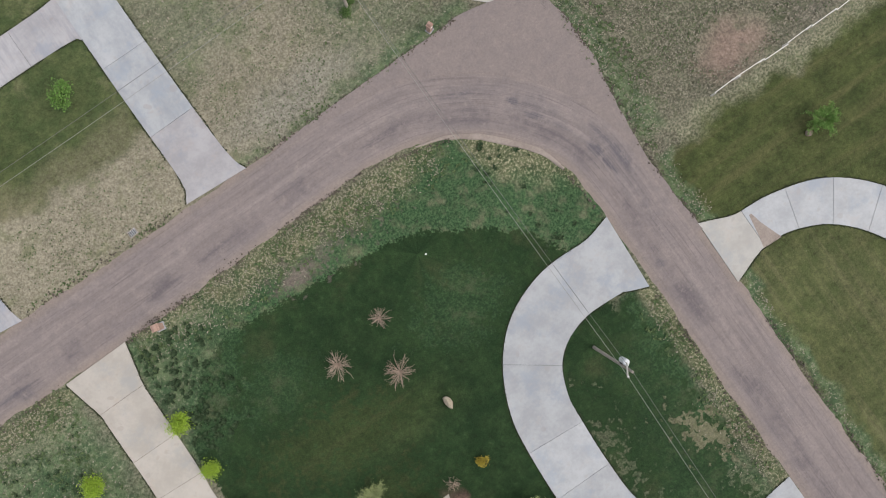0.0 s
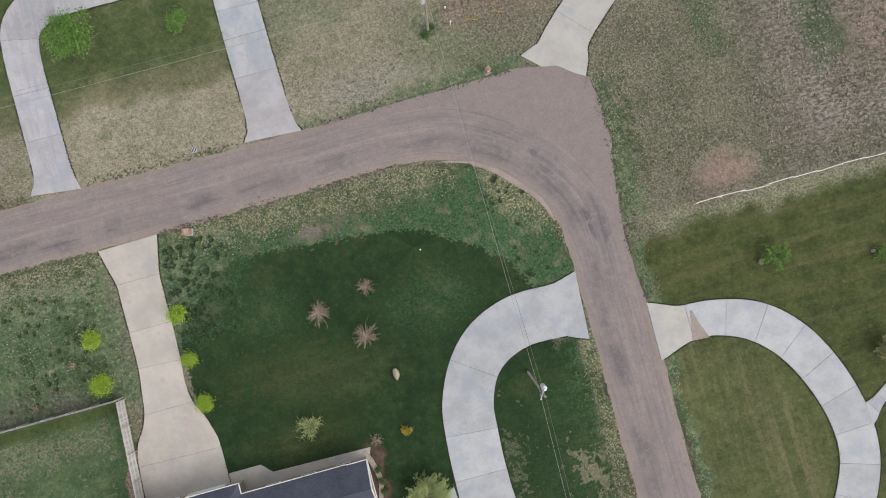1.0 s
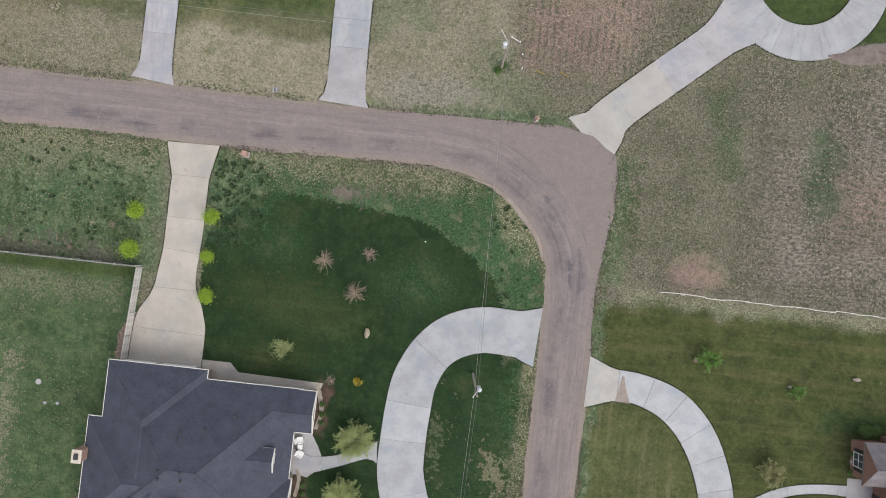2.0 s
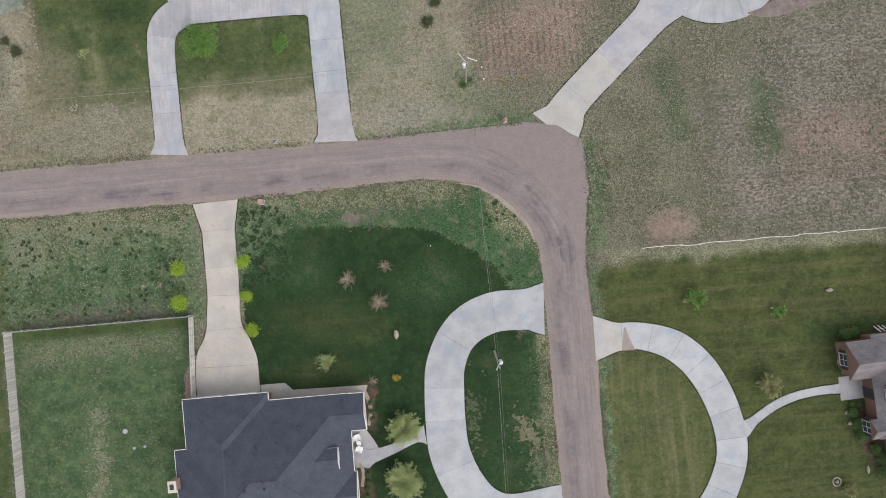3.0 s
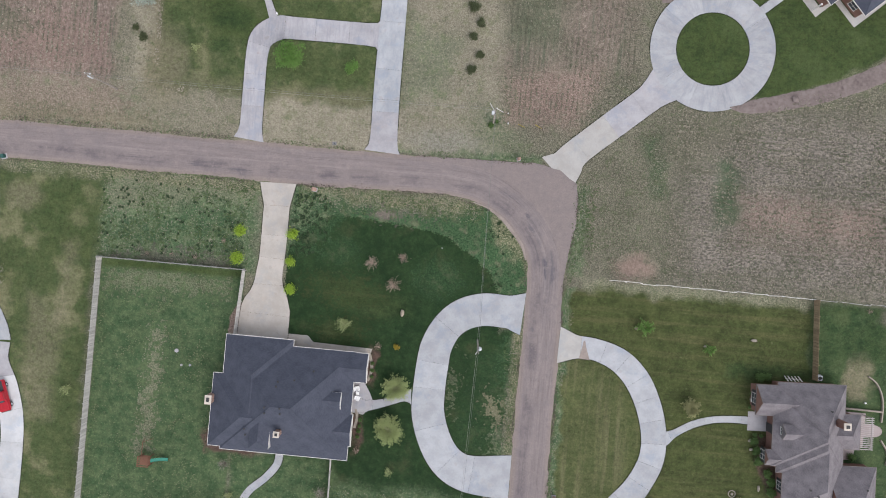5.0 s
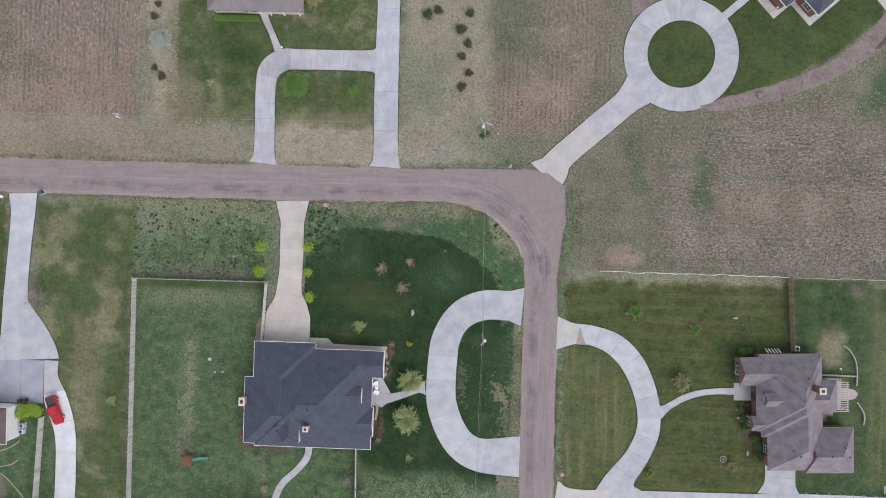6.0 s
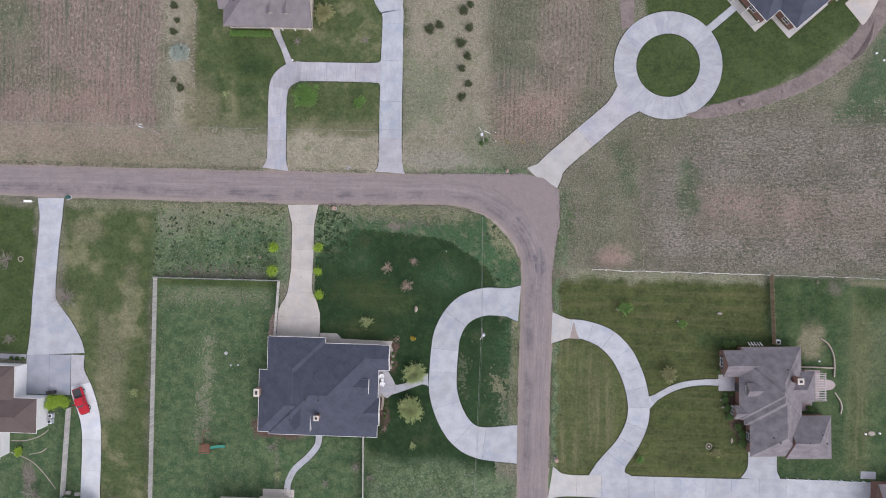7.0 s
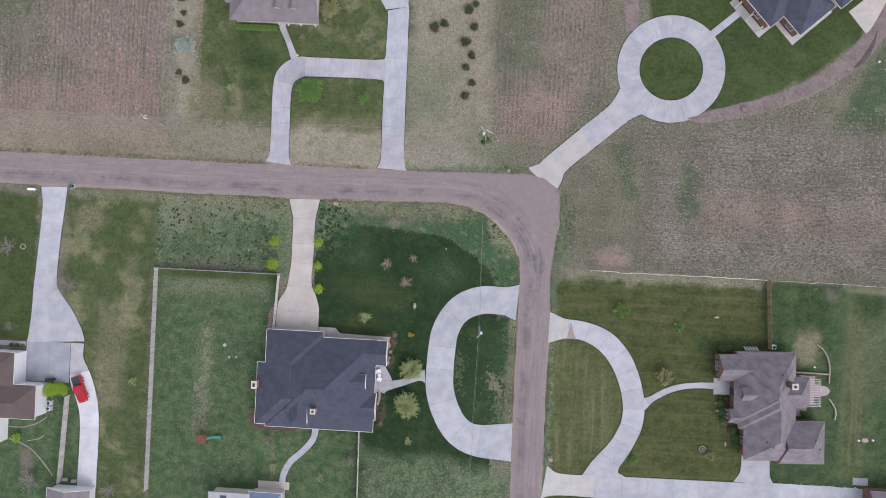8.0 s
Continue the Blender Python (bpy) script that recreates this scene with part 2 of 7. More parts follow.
# cover, border, softness, strength, outline (convex, or centre and radii of an oval)
ZONES = [
    # north-west ploughed field and the strip along the road
    ("plough", "ragged", 2.0, 1.0, ((-400, 22), (-55, 22), (-54, 400), (-400, 400))),
    ("red_soil", "ragged", 3.0, 0.6, ((-110, 22), (-56, 22), (-57, 28), (-110, 29))),
    ("bare_red", "ragged", 3.0, 0.5, ((-76, 25), (-58, 25), (-58, 31), (-66, 34), (-76, 30))),
    ("meadow", "ragged", 4.0, 0.5, ((-130, 40), (-82, 40), (-80, 90), (-130, 90))),
    ("meadow", "broken", 1.6, 0.3, ((-100, 29), (-78.8, 29), (-79.6, 44), (-100, 44))),
    ("meadow", "broken", 1.2, 0.35, (-73.8, 30.2, 3.4, 2.4)),
    ("dry", "ragged", 1.5, 0.9, ((-55.5, 22), (-49, 22), (-49, 90), (-54.5, 90))),
    ("field", "ragged", 1.0, 0.7, ((-56, 22), (-53.5, 22), (-52.5, 27), (-54.0, 40), (-55, 40))),
    ("dry", "ragged", 1.5, 0.55, ((-400, 14), (-8, 14), (-8, 22), (-400, 22))),
    ("red_soil", "broken", 1.4, 0.5, ((-130, 14.6), (-56, 14.6), (-52, 18), (-58, 21.5), (-130, 21.5))),
    ("tan", "broken", 1.2, 0.6, ((-130, 14.4), (-46, 14.4), (-50, 17), (-130, 17))),
    # north lot
    ("front_lawn", "ragged", 1.2, 1.0, ((-48.8, 22), (-8.5, 21), (-9, 90), (-49.2, 90))),
    ("tan", "ragged", 1.0, 0.7, ((-50, 22), (-48.6, 22), (-48.9, 46), (-50, 46))),
    ("tan", "ragged", 2.0, 0.5, ((-44, 22), (-34, 22), (-34, 24), (-44, 25))),
    ("tan", "ragged", 1.5, 0.6, ((-30.5, 21), (-13, 21), (-13, 24), (-30.5, 23))),
    ("dry", "ragged", 1.0, 1.0, ((-34, 14), (-8, 14), (-8, 20.5), (-34, 21.5))),
    ("green", "ragged", 2.0, 0.8, (-36.5, 37, 6, 7)),
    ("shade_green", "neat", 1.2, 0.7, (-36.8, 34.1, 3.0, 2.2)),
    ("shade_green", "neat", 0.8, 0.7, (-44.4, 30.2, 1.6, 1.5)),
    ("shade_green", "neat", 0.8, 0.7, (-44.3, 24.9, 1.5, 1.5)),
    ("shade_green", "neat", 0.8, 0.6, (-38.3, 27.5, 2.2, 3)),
    ("tan", "ragged", 2.0, 0.75, (-47.5, 25, 3.5, 6)),
    ("shade_green", "neat", 1.0, 0.6, ((-30.6, 26), (-29.8, 26), (-27, 31), (-13, 30.6), (-13, 31.3), (-30.6, 31.3))),
    ("dry", "ragged", 2.0, 0.75, ((-8, 14), (8, 14), (8, 90), (-8, 90))),
    ("rough", "ragged", 2.0, 0.45, ((-8, 23), (-2, 24), (1, 34), (-8, 36))),
    ("rough", "ragged", 2.0, 0.35, ((2, 15), (13, 15), (9, 23), (4, 24))),
    ("red_soil", "ragged", 2.5, 0.85, ((9, 21), (20, 21), (24, 28), (24, 32), (9, 29))),
    ("plough", "ragged", 3.0, 0.7, ((8, 30), (28, 32), (29, 90), (8, 90))),
    ("meadow", "ragged", 3.0, 0.5, ((8, 34), (17, 34), (17, 90), (8, 90))),
    ("bare", "ragged", 1.3, 0.8, (-0.8, 16.7, 5.8, 1.9)),
    ("rough", "ragged", 0.8, 0.85, ((4, 14), (16, 14.4), (16, 16), (5, 15.9))),
    ("rough", "ragged", 0.6, 0.6, ((-8, 14), (5, 14), (5, 15.1), (-8, 14.7))),
    ("rough", "broken", 0.8, 0.5, (7.3, 20.6, 1.4, 1.2)),
    # east field
    ("stubble", "ragged", 4.0, 0.9, ((40, -2), (400, -2), (400, 26), (52, 26), (38, 14))),
    ("red_soil", "ragged", 3.0, 0.35, ((48, 4), (400, 2), (400, 11), (48, 12))),
    ("meadow", "ragged", 1.5, 0.7, ((31.5, 20), (34.5, 11), (36, 11.5), (34, 21))),
    ("meadow", "ragged", 1.5, 0.7, ((44, 7), (48.5, 8), (47, 18), (44, 18))),
    ("red_soil", "ragged", 2.0, 0.6, ((48.5, 7.5), (70, 7), (70, 12), (48.5, 13))),
    ("bare_red", "ragged", 1.2, 0.75, (32.1, -0.7, 3.0, 2.0)),
    ("rough", "ragged", 0.8, 0.8, ((21, -3), (24, -3), (24, 12), (21, 12))),
    # lawn round the ring drive and the track beside it
    ("green", "neat", 0.6, 1.0, ((40, 27.4), (51.5, 28.6), (65, 33.4), (76.6, 43), (84, 90), (30, 90))),
    ("green", "neat", 0.3, 1.0, (41.4, 35.8, 7, 7)),
    ("pale", "ragged", 0.7, 0.5, ((46, 25.4), (60, 27.5), (72, 34), (80, 42), (76, 44), (64, 34), (50, 28.9))),
    ("meadow", "ragged", 1.5, 0.8, ((72, 26), (400, 26), (400, 70), (82, 44))),
    # east lawns
    ("mown", "ragged", 0.7, 1.0, ((21, -60), (62, -60), (62, -4.4), (26, -4.4), (21, -6))),
    ("mown_dry", "ragged", 3.0, 0.9, ((21, -42), (27, -42), (34, -36), (35, -24), (30, -17), (21, -16))),
    ("backyard", "ragged", 1.0, 1.0, ((62, -60), (400, -60), (400, -4), (62, -4))),
    ("mown_dry", "ragged", 2.0, 0.35, ((76, -40), (82, -40), (82, -6), (76, -6))),
    ("shade_green", "ragged", 3.0, 0.5, ((62, -42), (76, -42), (76, -5), (62, -5))),
    ("shade_green", "ragged", 2.0, 0.45, ((82, -42), (92, -42), (92, -16), (82, -16))),
    ("mown_dry", "ragged", 1.2, 0.5, ((77, -40), (80.5, -40), (80.5, -6), (77, -6))),
    ("tan", "ragged", 0.8, 0.85, (69.8, -15.0, 2.6, 3.6)),
    ("tan", "broken", 0.9, 0.2, ((77, -24), (95, -24), (95, -6), (77, -6))),
    ("shade_green", "ragged", 2.0, 0.85, (81.0, -7.2, 3.4, 3.2)),
    ("shade_green", "ragged", 1.5, 0.6, ((70.5, -12), (75, -12), (75, -5), (70.5, -5))),
    ("shade_green", "ragged", 1.5, 0.5, ((62, -13), (72, -13), (72, -5), (62, -5))),
    ("shade_green", "neat", 0.8, 0.8, ((62.5, -5.4), (75.5, -4.4), (75.5, -3.4), (62.5, -3.4))),
    ("soil", "ragged", 0.7, 0.5, (73.6, -5.4, 1.5, 1.2)),
    ("tan", "tufted", 0.5, 0.75, ((76.5, -4.7), (92, -5.1), (92, -3.7), (76.5, -3.9))),
    ("pale", "ragged", 0.8, 0.75, ((24, -5), (61, -5), (61, -3.4), (24, -3.4))),
    ("rough", "ragged", 0.5, 0.9, ((21, -60), (22.4, -60), (22.4, -5), (21, -5))),
    # corner garden: rough green to the road, watered dark lawn within
    ("meadow", "ragged", 0.6, 1.0, ((-24, -12), (15, -12), (15, 0), (9, 7.6), (-24, 7.6))),
    ("verge", "ragged", 1.2, 1.0, ((-23, 5.9), (2, 5.4), (9, 8), (-23, 8))),
    ("verge", "ragged", 0.8, 0.9, ((8, 3.5), (15, -4), (15, 6), (8, 8))),
    ("rough", "ragged", 1.0, 0.85, ((-24.5, -4), (-17, -1), (-17, 6.5), (-24.5, 7.5))),
    ("lush", "tufted", 0.16, 1.0, ((-24.5, -60), (11.2, -60), (11.0, -9.4), (10.4, -7.1), (9.6, -5.1), (8.0, -3.0), (5.5, -1.2), (3.5, 0.05), (1.1, 1.5), (-1.3, 2.15), (-6.2, 2.75), (-11.7, 3.15), (-17.1, 3.5), (-20, 2.6), (-24.5, -3))),
    ("lush", "ragged", 0.8, 1.0, ((4, -33.5), (13.4, -33.5), (13.4, -13), (4, -13))),
    ("soil", "tufted", 0.5, 0.85, (-9.3, 4.2, 1.6, 0.7)),
    ("soil", "broken", 0.6, 0.5, (-6.2, 4.5, 2.6, 0.7)),
    ("meadow", "broken", 0.9, 0.38, (0.5, -5.5, 4.2, 2.8)),
    ("mown", "broken", 1.2, 0.42, (-15, -8.5, 5, 2.4)),
    ("mown", "broken", 1.0, 0.35, (-14.5, -15.5, 4, 2.4)),
    ("mown", "ragged", 2.0, 0.35, (-9, -10.5, 4, 1.8)),
    ("meadow", "broken", 1.4, 0.6, ((-24.5, -3.5), (-21, -3), (-17.5, 1), (-16, 5.5), (-24.5, 6.5))),
    ("rough", "ragged", 1.2, 0.6, ((-24.5, 1), (-22, 1), (-19, 5), (-24.5, 6.5))),
    ("meadow", "broken", 0.9, 0.3, (-16, -2.5, 3.2, 2.2)),
    ("meadow", "broken", 1.0, 0.55, ((11.6, -34), (14, -34), (14, -13), (13.0, -13), (12.0, -18))),
    ("tan", "broken", 0.35, 0.95, ((10.4, -27), (12.5, -28.4), (13.2, -25.8), (11.6, -23.7), (10.3, -23.7))),
    ("pale", "broken", 0.4, 0.45, ((11, -33), (12.6, -33), (13.0, -30.4), (11.8, -30.4))),
    ("pale", "broken", 0.4, 0.35, (4.2, -23.2, 0.7, 2.0)),
    ("meadow", "broken", 0.6, 0.2, ((5, -33), (13, -33), (13, -14), (8, -18))),
    ("verge", "neat", 0.5, 0.9, ((13.7, -40), (15, -40), (15, -12.5), (13.6, -12.5))),
    ("rough", "ragged", 2.0, 0.95, ((-14, -60), (15, -60), (15, -41), (5, -41), (-8, -37), (-14, -38))),
    ("backyard", "ragged", 1.0, 1.0, ((-31, -60), (-14, -60), (-14, -36.5), (-31, -36.5))),
    # west plot between the drive and the fence, and the fenced yard
    ("rough", "ragged", 1.5, 1.0, ((-57, -7), (-29.8, -7), (-29.8, 7.8), (-57, 7.8))),
    ("pale", "broken", 1.0, 0.55, ((-55, 1.5), (-44, 0.5), (-36, 3), (-30, 3.5), (-30, 6.5), (-55, 6.5))),
    ("meadow", "broken", 1.2, 0.6, (-38.5, 1.0, 5.5, 2.6)),
    ("meadow", "ragged", 1.5, 0.45, (-44, -3.0, 9, 2.0)),
    ("soil", "broken", 0.6, 0.45, ((-52, -6.8), (-34, -6.8), (-34, -5.0), (-52, -5.0))),
    ("verge", "ragged", 0.9, 0.9, ((-72, 6), (-29.5, 5.8), (-29.5, 8), (-72, 8))),
    ("backyard", "neat", 0.3, 1.0, ((-55, -60), (-31.2, -60), (-31.2, -7), (-55, -7))),
    ("pale", "broken", 0.7, 0.7, ((-46.3, -38), (-44.5, -38), (-44.2, -18), (-45.2, -18))),
    ("pale", "broken", 0.8, 0.5, ((-53.5, -12), (-34, -11), (-34, -9), (-53.5, -9))),
    ("green", "neat", 0.5, 0.9, ((-54.8, -8.4), (-31.4, -8.4), (-31.4, -7.1), (-54.8, -7.1))),
    ("red_soil", "neat", 0.12, 1.0, ((-33.1, -17.6), (-31.2, -17.6), (-31.2, -12.4), (-31.9, -12.6), (-33.1, -14.8))),
    ("mulch", "ragged", 0.5, 1.0, ((-35.6, -37.2), (-27, -36.8), (-26, -35), (-33, -31), (-35.6, -34))),
    ("mulch", "ragged", 0.4, 1.0, (-9.1, -20.9, 0.8, 2.8)),
    ("mulch", "ragged", 0.4, 1.0, (-10.7, -31.0, 0.8, 4.0)),
    # west lawns
    ("front_lawn", "ragged", 1.2, 1.0, ((-73.6, -60), (-56, -60), (-56, 6.2), (-73.6, 6.2))),
    ("green", "ragged", 1.8, 0.4, ((-66, -8), (-56, -8), (-56, 5), (-66, 3))),
    ("tan", "ragged", 1.5, 0.55, ((-66.5, -34), (-61.5, -34), (-60.5, -17), (-66.5, -14))),
    ("tan", "ragged", 1.5, 0.6, ((-61.5, -17), (-60.3, -17), (-59.5, -5), (-61, -5))),
    ("tan", "ragged", 1.2, 0.6, (-69, 2.0, 3.0, 2.4)),
    ("green", "ragged", 1.0, 1.0, ((-140, -23), (-79, -23), (-79, 6.4), (-140, 6.4))),
    ("backyard", "ragged", 1.0, 1.0, ((-140, -80), (-66, -80), (-66, -30), (-140, -30))),
    ("soil", "ragged", 0.7, 0.8, (-79.5, -46.5, 1.2, 3)),
    ("mulch", "ragged", 0.4, 0.9, ((54.6, -30), (57, -35.5), (58.5, -35.5), (58, -26), (54.2, -26))),
    ("shade_green", "ragged", 0.8, 0.8, ((48, -17), (66, -16.2), (66, -14.6), (48, -14.6))),
]


def road_material():
    """Worn chip-seal: the attribute 'lane' runs across the road from -1 to 1, 'along' in metres."""
    m, nt, bs, pos = blank("worn_road_surface", 0.92)
    at = nt.nodes.new("ShaderNodeAttribute")
    at.attribute_name = "lane"
    sep = nt.nodes.new("ShaderNodeSeparateXYZ")
    nt.links.new(at.outputs["Vector"], sep.inputs[0])
    comb = nt.nodes.new("ShaderNodeCombineXYZ")
    nt.links.new(math_node(nt, "MULTIPLY", sep.outputs[0], 3.4), comb.inputs[0])
    nt.links.new(math_node(nt, "MULTIPLY", sep.outputs[1], 0.07), comb.inputs[1])
    streak = noise_at(nt, comb.outputs[0], 1.6, 6, 0.7)
    blot = noise_at(nt, pos, 0.22, 5, 0.65)
    fine = noise_at(nt, pos, 6.0, 4, 0.75)
    mid = noise_at(nt, pos, 1.3, 5, 0.7)
    col = mixer(nt, step(nt, streak, 0.3, 0.7), (0.19, 0.16, 0.156), (0.25, 0.212, 0.205))
    fine_line = nt.nodes.new("ShaderNodeCombineXYZ")
    nt.links.new(math_node(nt, "MULTIPLY", sep.outputs[0], 16.0), fine_line.inputs[0])
    nt.links.new(math_node(nt, "MULTIPLY", sep.outputs[1], 0.10), fine_line.inputs[1])
    lines = noise_at(nt, fine_line.outputs[0], 1.3, 5, 0.75)
    col = mixer(nt, step(nt, lines, 0.53, 0.64, 0.0, 0.62), col, (0.138, 0.117, 0.12))
    col = mixer(nt, step(nt, lines, 0.32, 0.44, 0.5, 0.0), col, (0.285, 0.241, 0.228))
    col = mixer(nt, step(nt, blot, 0.44, 0.66, 0.0, 0.45), col, (0.175, 0.152, 0.156))
    # oily track on the inner side of the lane
    band = math_node(nt, "ABSOLUTE", math_node(nt, "ADD", sep.outputs[0], 0.38))
    worn = math_node(nt, "MULTIPLY", step(nt, band, 0.05, 0.38, 1.0, 0.0), step(nt, math_node(nt, "ADD", streak, blot), 0.9, 1.2))
    col = mixer(nt, math_node(nt, "MULTIPLY", worn, 0.8), col, (0.112, 0.097, 0.106))
    middle = step(nt, math_node(nt, "ABSOLUTE", math_node(nt, "ADD", sep.outputs[0], -0.02)), 0.03, 0.14, 0.45, 0.0)
    col = mixer(nt, math_node(nt, "MULTIPLY", middle, step(nt, streak, 0.4, 0.6)), col, (0.275, 0.235, 0.226))
    # skid and oil stains where cars turn in the bend
    # broad worn band round the bend, then the short dark streaks in it
    for cx, cy, rx, ry, turn, dark in ((11.6, 8.7, 3.8, 1.1, -0.45, 0.3), (15.2, 4.6, 1.2, 3.6, 0.66, 0.32), (18.2, -2.6, 1.5, 4.8, 0.12, 0.38), (18.2, -9.0, 0.9, 3.5, 0.0, 0.3),
                                       (10.4, 9.2, 1.6, 0.3, -0.4, 0.5), (14.0, 6.1, 0.4, 0.7, 0.8, 0.85), (14.9, 3.9, 0.35, 1.3, 0.64, 0.8), (16.2, 2.0, 0.3, 1.2, 0.5, 0.6), (17.5, -1.2, 0.5, 1.3, 0.3, 0.9), (17.7, -3.0, 0.28, 1.3, 0.15, 0.85),
                                       (19.0, -3.0, 0.5, 2.2, 0.08, 0.75), (18.5, -0.2, 0.4, 1.6, 0.2, 0.6), (16.5, -12.3, 0.7, 0.6, 0.0, 0.6), (-41, 9.6, 1.5, 0.4, 0.0, 0.6), (-34, 9.4, 1.8, 0.4, 0.0, 0.6), (-33.2, 8.6, 0.8, 0.5, 0.0, 0.5)):
        mp = nt.nodes.new("ShaderNodeMapping")
        mp.vector_type = "TEXTURE"
        mp.inputs[1].default_value, mp.inputs[2].default_value, mp.inputs[3].default_value = (cx, cy, 0), (0, 0, turn), (rx, ry, 1)
        nt.links.new(pos, mp.inputs[0])
        ln = nt.nodes.new("ShaderNodeVectorMath")
        ln.operation = "LENGTH"
        nt.links.new(mp.outputs[0], ln.inputs[0])
        stain = step(nt, math_node(nt, "ADD", ln.outputs["Value"], math_node(nt, "MULTIPLY", mid, 1.6)), 1.05, 1.9, dark, 0.0)
        col = mixer(nt, math_node(nt, "MULTIPLY", stain, step(nt, lines, 0.36, 0.60, 0.35, 1.0)), col, (0.092, 0.088, 0.106))
    edge = step(nt, math_node(nt, "ABSOLUTE", sep.outputs[0]), 0.62, 1.0)
    col = mixer(nt, math_node(nt, "MULTIPLY", edge, 0.55), col, (0.28, 0.225, 0.185))
    col = mixer(nt, step(nt, mid, 0.30, 0.47, 0.5, 0.0), col, (0.17, 0.146, 0.147))
    col = mixer(nt, step(nt, mid, 0.55, 0.75, 0.0, 0.45), col, (0.285, 0.24, 0.22))
    # scuffed, mottled gravel skin
    scuff = noise_at(nt, pos, 0.8, 8, 0.8)
    col = mixer(nt, step(nt, scuff, 0.50, 0.66, 0.0, 0.4), col, (0.165, 0.142, 0.146))
    col = mixer(nt, step(nt, scuff, 0.34, 0.46, 0.4, 0.0), col, (0.285, 0.24, 0.222))
    hsv = nt.nodes.new("ShaderNodeHueSaturation")
    nt.links.new(math_node(nt, "MULTIPLY_ADD", fine, 0.7, 0.65), hsv.inputs["Value"])
    nt.links.new(col, hsv.inputs["Color"])
    nt.links.new(hsv.outputs[0], bs.inputs["Base Color"])
    bump(nt, bs, fine, 0.4, 0.02)
    return m


def concrete_material(name, a, b, stain, sweep=None, centre=None):
    m, nt, bs, pos = blank(name, 0.85)
    n1, n2 = noise_at(nt, pos, 0.45, 5, 0.6), noise_at(nt, pos, 3.5, 6, 0.7)
    brush = noise_at(nt, pos, 0.9, 3, 0.6)
    col = mixer(nt, step(nt, math_node(nt, "ADD", math_node(nt, "MULTIPLY", n1, 0.7), math_node(nt, "MULTIPLY", n2, 0.3)), 0.36, 0.64), a, b)
    col = mixer(nt, step(nt, brush, 0.60, 0.76, 0.0, 0.55), col, stain)
    cool, warm = noise_at(nt, pos, 0.27, 6, 0.7), noise_at(nt, pos, 0.6, 6, 0.72, (1.0, 1.3, 1))
    spot = noise_at(nt, pos, 0.75, 1, 0.4)
    # broom marks, straight or running out from a centre
    if sweep:
        col = mixer(nt, step(nt, noise_at(nt, pos, 1.0, 5, 0.7, sweep), 0.42, 0.68, 0.0, 0.55), col, (a[0] * 0.80, a[1] * 0.82, a[2] * 0.86))
    if centre:
        off = nt.nodes.new("ShaderNodeVectorMath")
        off.operation = "SUBTRACT"
        nt.links.new(pos, off.inputs[0])
        off.inputs[1].default_value = centre
        xy = nt.nodes.new("ShaderNodeSeparateXYZ")
        nt.links.new(off.outputs[0], xy.inputs[0])
        polar = nt.nodes.new("ShaderNodeCombineXYZ")
        nt.links.new(math_node(nt, "MULTIPLY", math_node(nt, "ARCTAN2", xy.outputs[1], xy.outputs[0]), 11.0), polar.inputs[0])
        far = nt.nodes.new("ShaderNodeVectorMath")
        far.operation = "LENGTH"
        nt.links.new(off.outputs[0], far.inputs[0])
        nt.links.new(math_node(nt, "MULTIPLY", far.outputs["Value"], 0.3), polar.inputs[1])
        col = mixer(nt, step(nt, noise_at(nt, polar.outputs[0], 1.0, 5, 0.7), 0.44, 0.68, 0.0, 0.6), col, (a[0] * 0.80, a[1] * 0.82, a[2] * 0.86))
    col = mixer(nt, step(nt, cool, 0.50, 0.66, 0.0, 0.6), col, (a[0] * 0.86, a[1] * 0.95, a[2] * 1.06))
    col = mixer(nt, step(nt, warm, 0.54, 0.70, 0.0, 0.5), col, (b[0] * 0.98, b[1] * 0.90, b[2] * 0.84))
    col = mixer(nt, step(nt, spot, 0.705, 0.735, 0.0, 0.4), col, stain)
    info = nt.nodes.new("ShaderNodeObjectInfo")
    hsv = nt.nodes.new("ShaderNodeHueSaturation")
    nt.links.new(math_node(nt, "MULTIPLY_ADD", info.outputs["Random"], 0.14, 0.93), hsv.inputs["Value"])
    nt.links.new(math_node(nt, "MULTIPLY_ADD", n2, 0.6, 0.7), hsv.inputs["Saturation"])
    nt.links.new(col, hsv.inputs["Color"])
    nt.links.new(hsv.outputs[0], bs.inputs["Base Color"])
    bump(nt, bs, n2, 0.3, 0.01)
    return m


GROUND = ground_material()
ROAD = road_material()
CONC_WHITE = concrete_material("pale_concrete", (0.325, 0.332, 0.35), (0.41, 0.42, 0.438), (0.335, 0.315, 0.305))
CONC_BEIGE = concrete_material("beige_concrete", (0.375, 0.345, 0.31), (0.45, 0.415, 0.38), (0.335, 0.30, 0.265))
CONC_GREY = concrete_material("grey_concrete", (0.305, 0.296, 0.31), (0.385, 0.374, 0.39), (0.31, 0.29, 0.29))
CONC_CREAM = concrete_material("cream_concrete", (0.37, 0.355, 0.335), (0.44, 0.425, 0.405), (0.33, 0.31, 0.29))
CONC_RING = concrete_material("ring_concrete", (0.315, 0.318, 0.335), (0.39, 0.395, 0.41), (0.335, 0.315, 0.305), centre=(41.4, 35.8, 0))
CONC_LOOP = concrete_material("broomed_concrete", (0.33, 0.323, 0.34), (0.415, 0.405, 0.425), (0.29, 0.255, 0.245), sweep=(2.6, 0.3, 1))
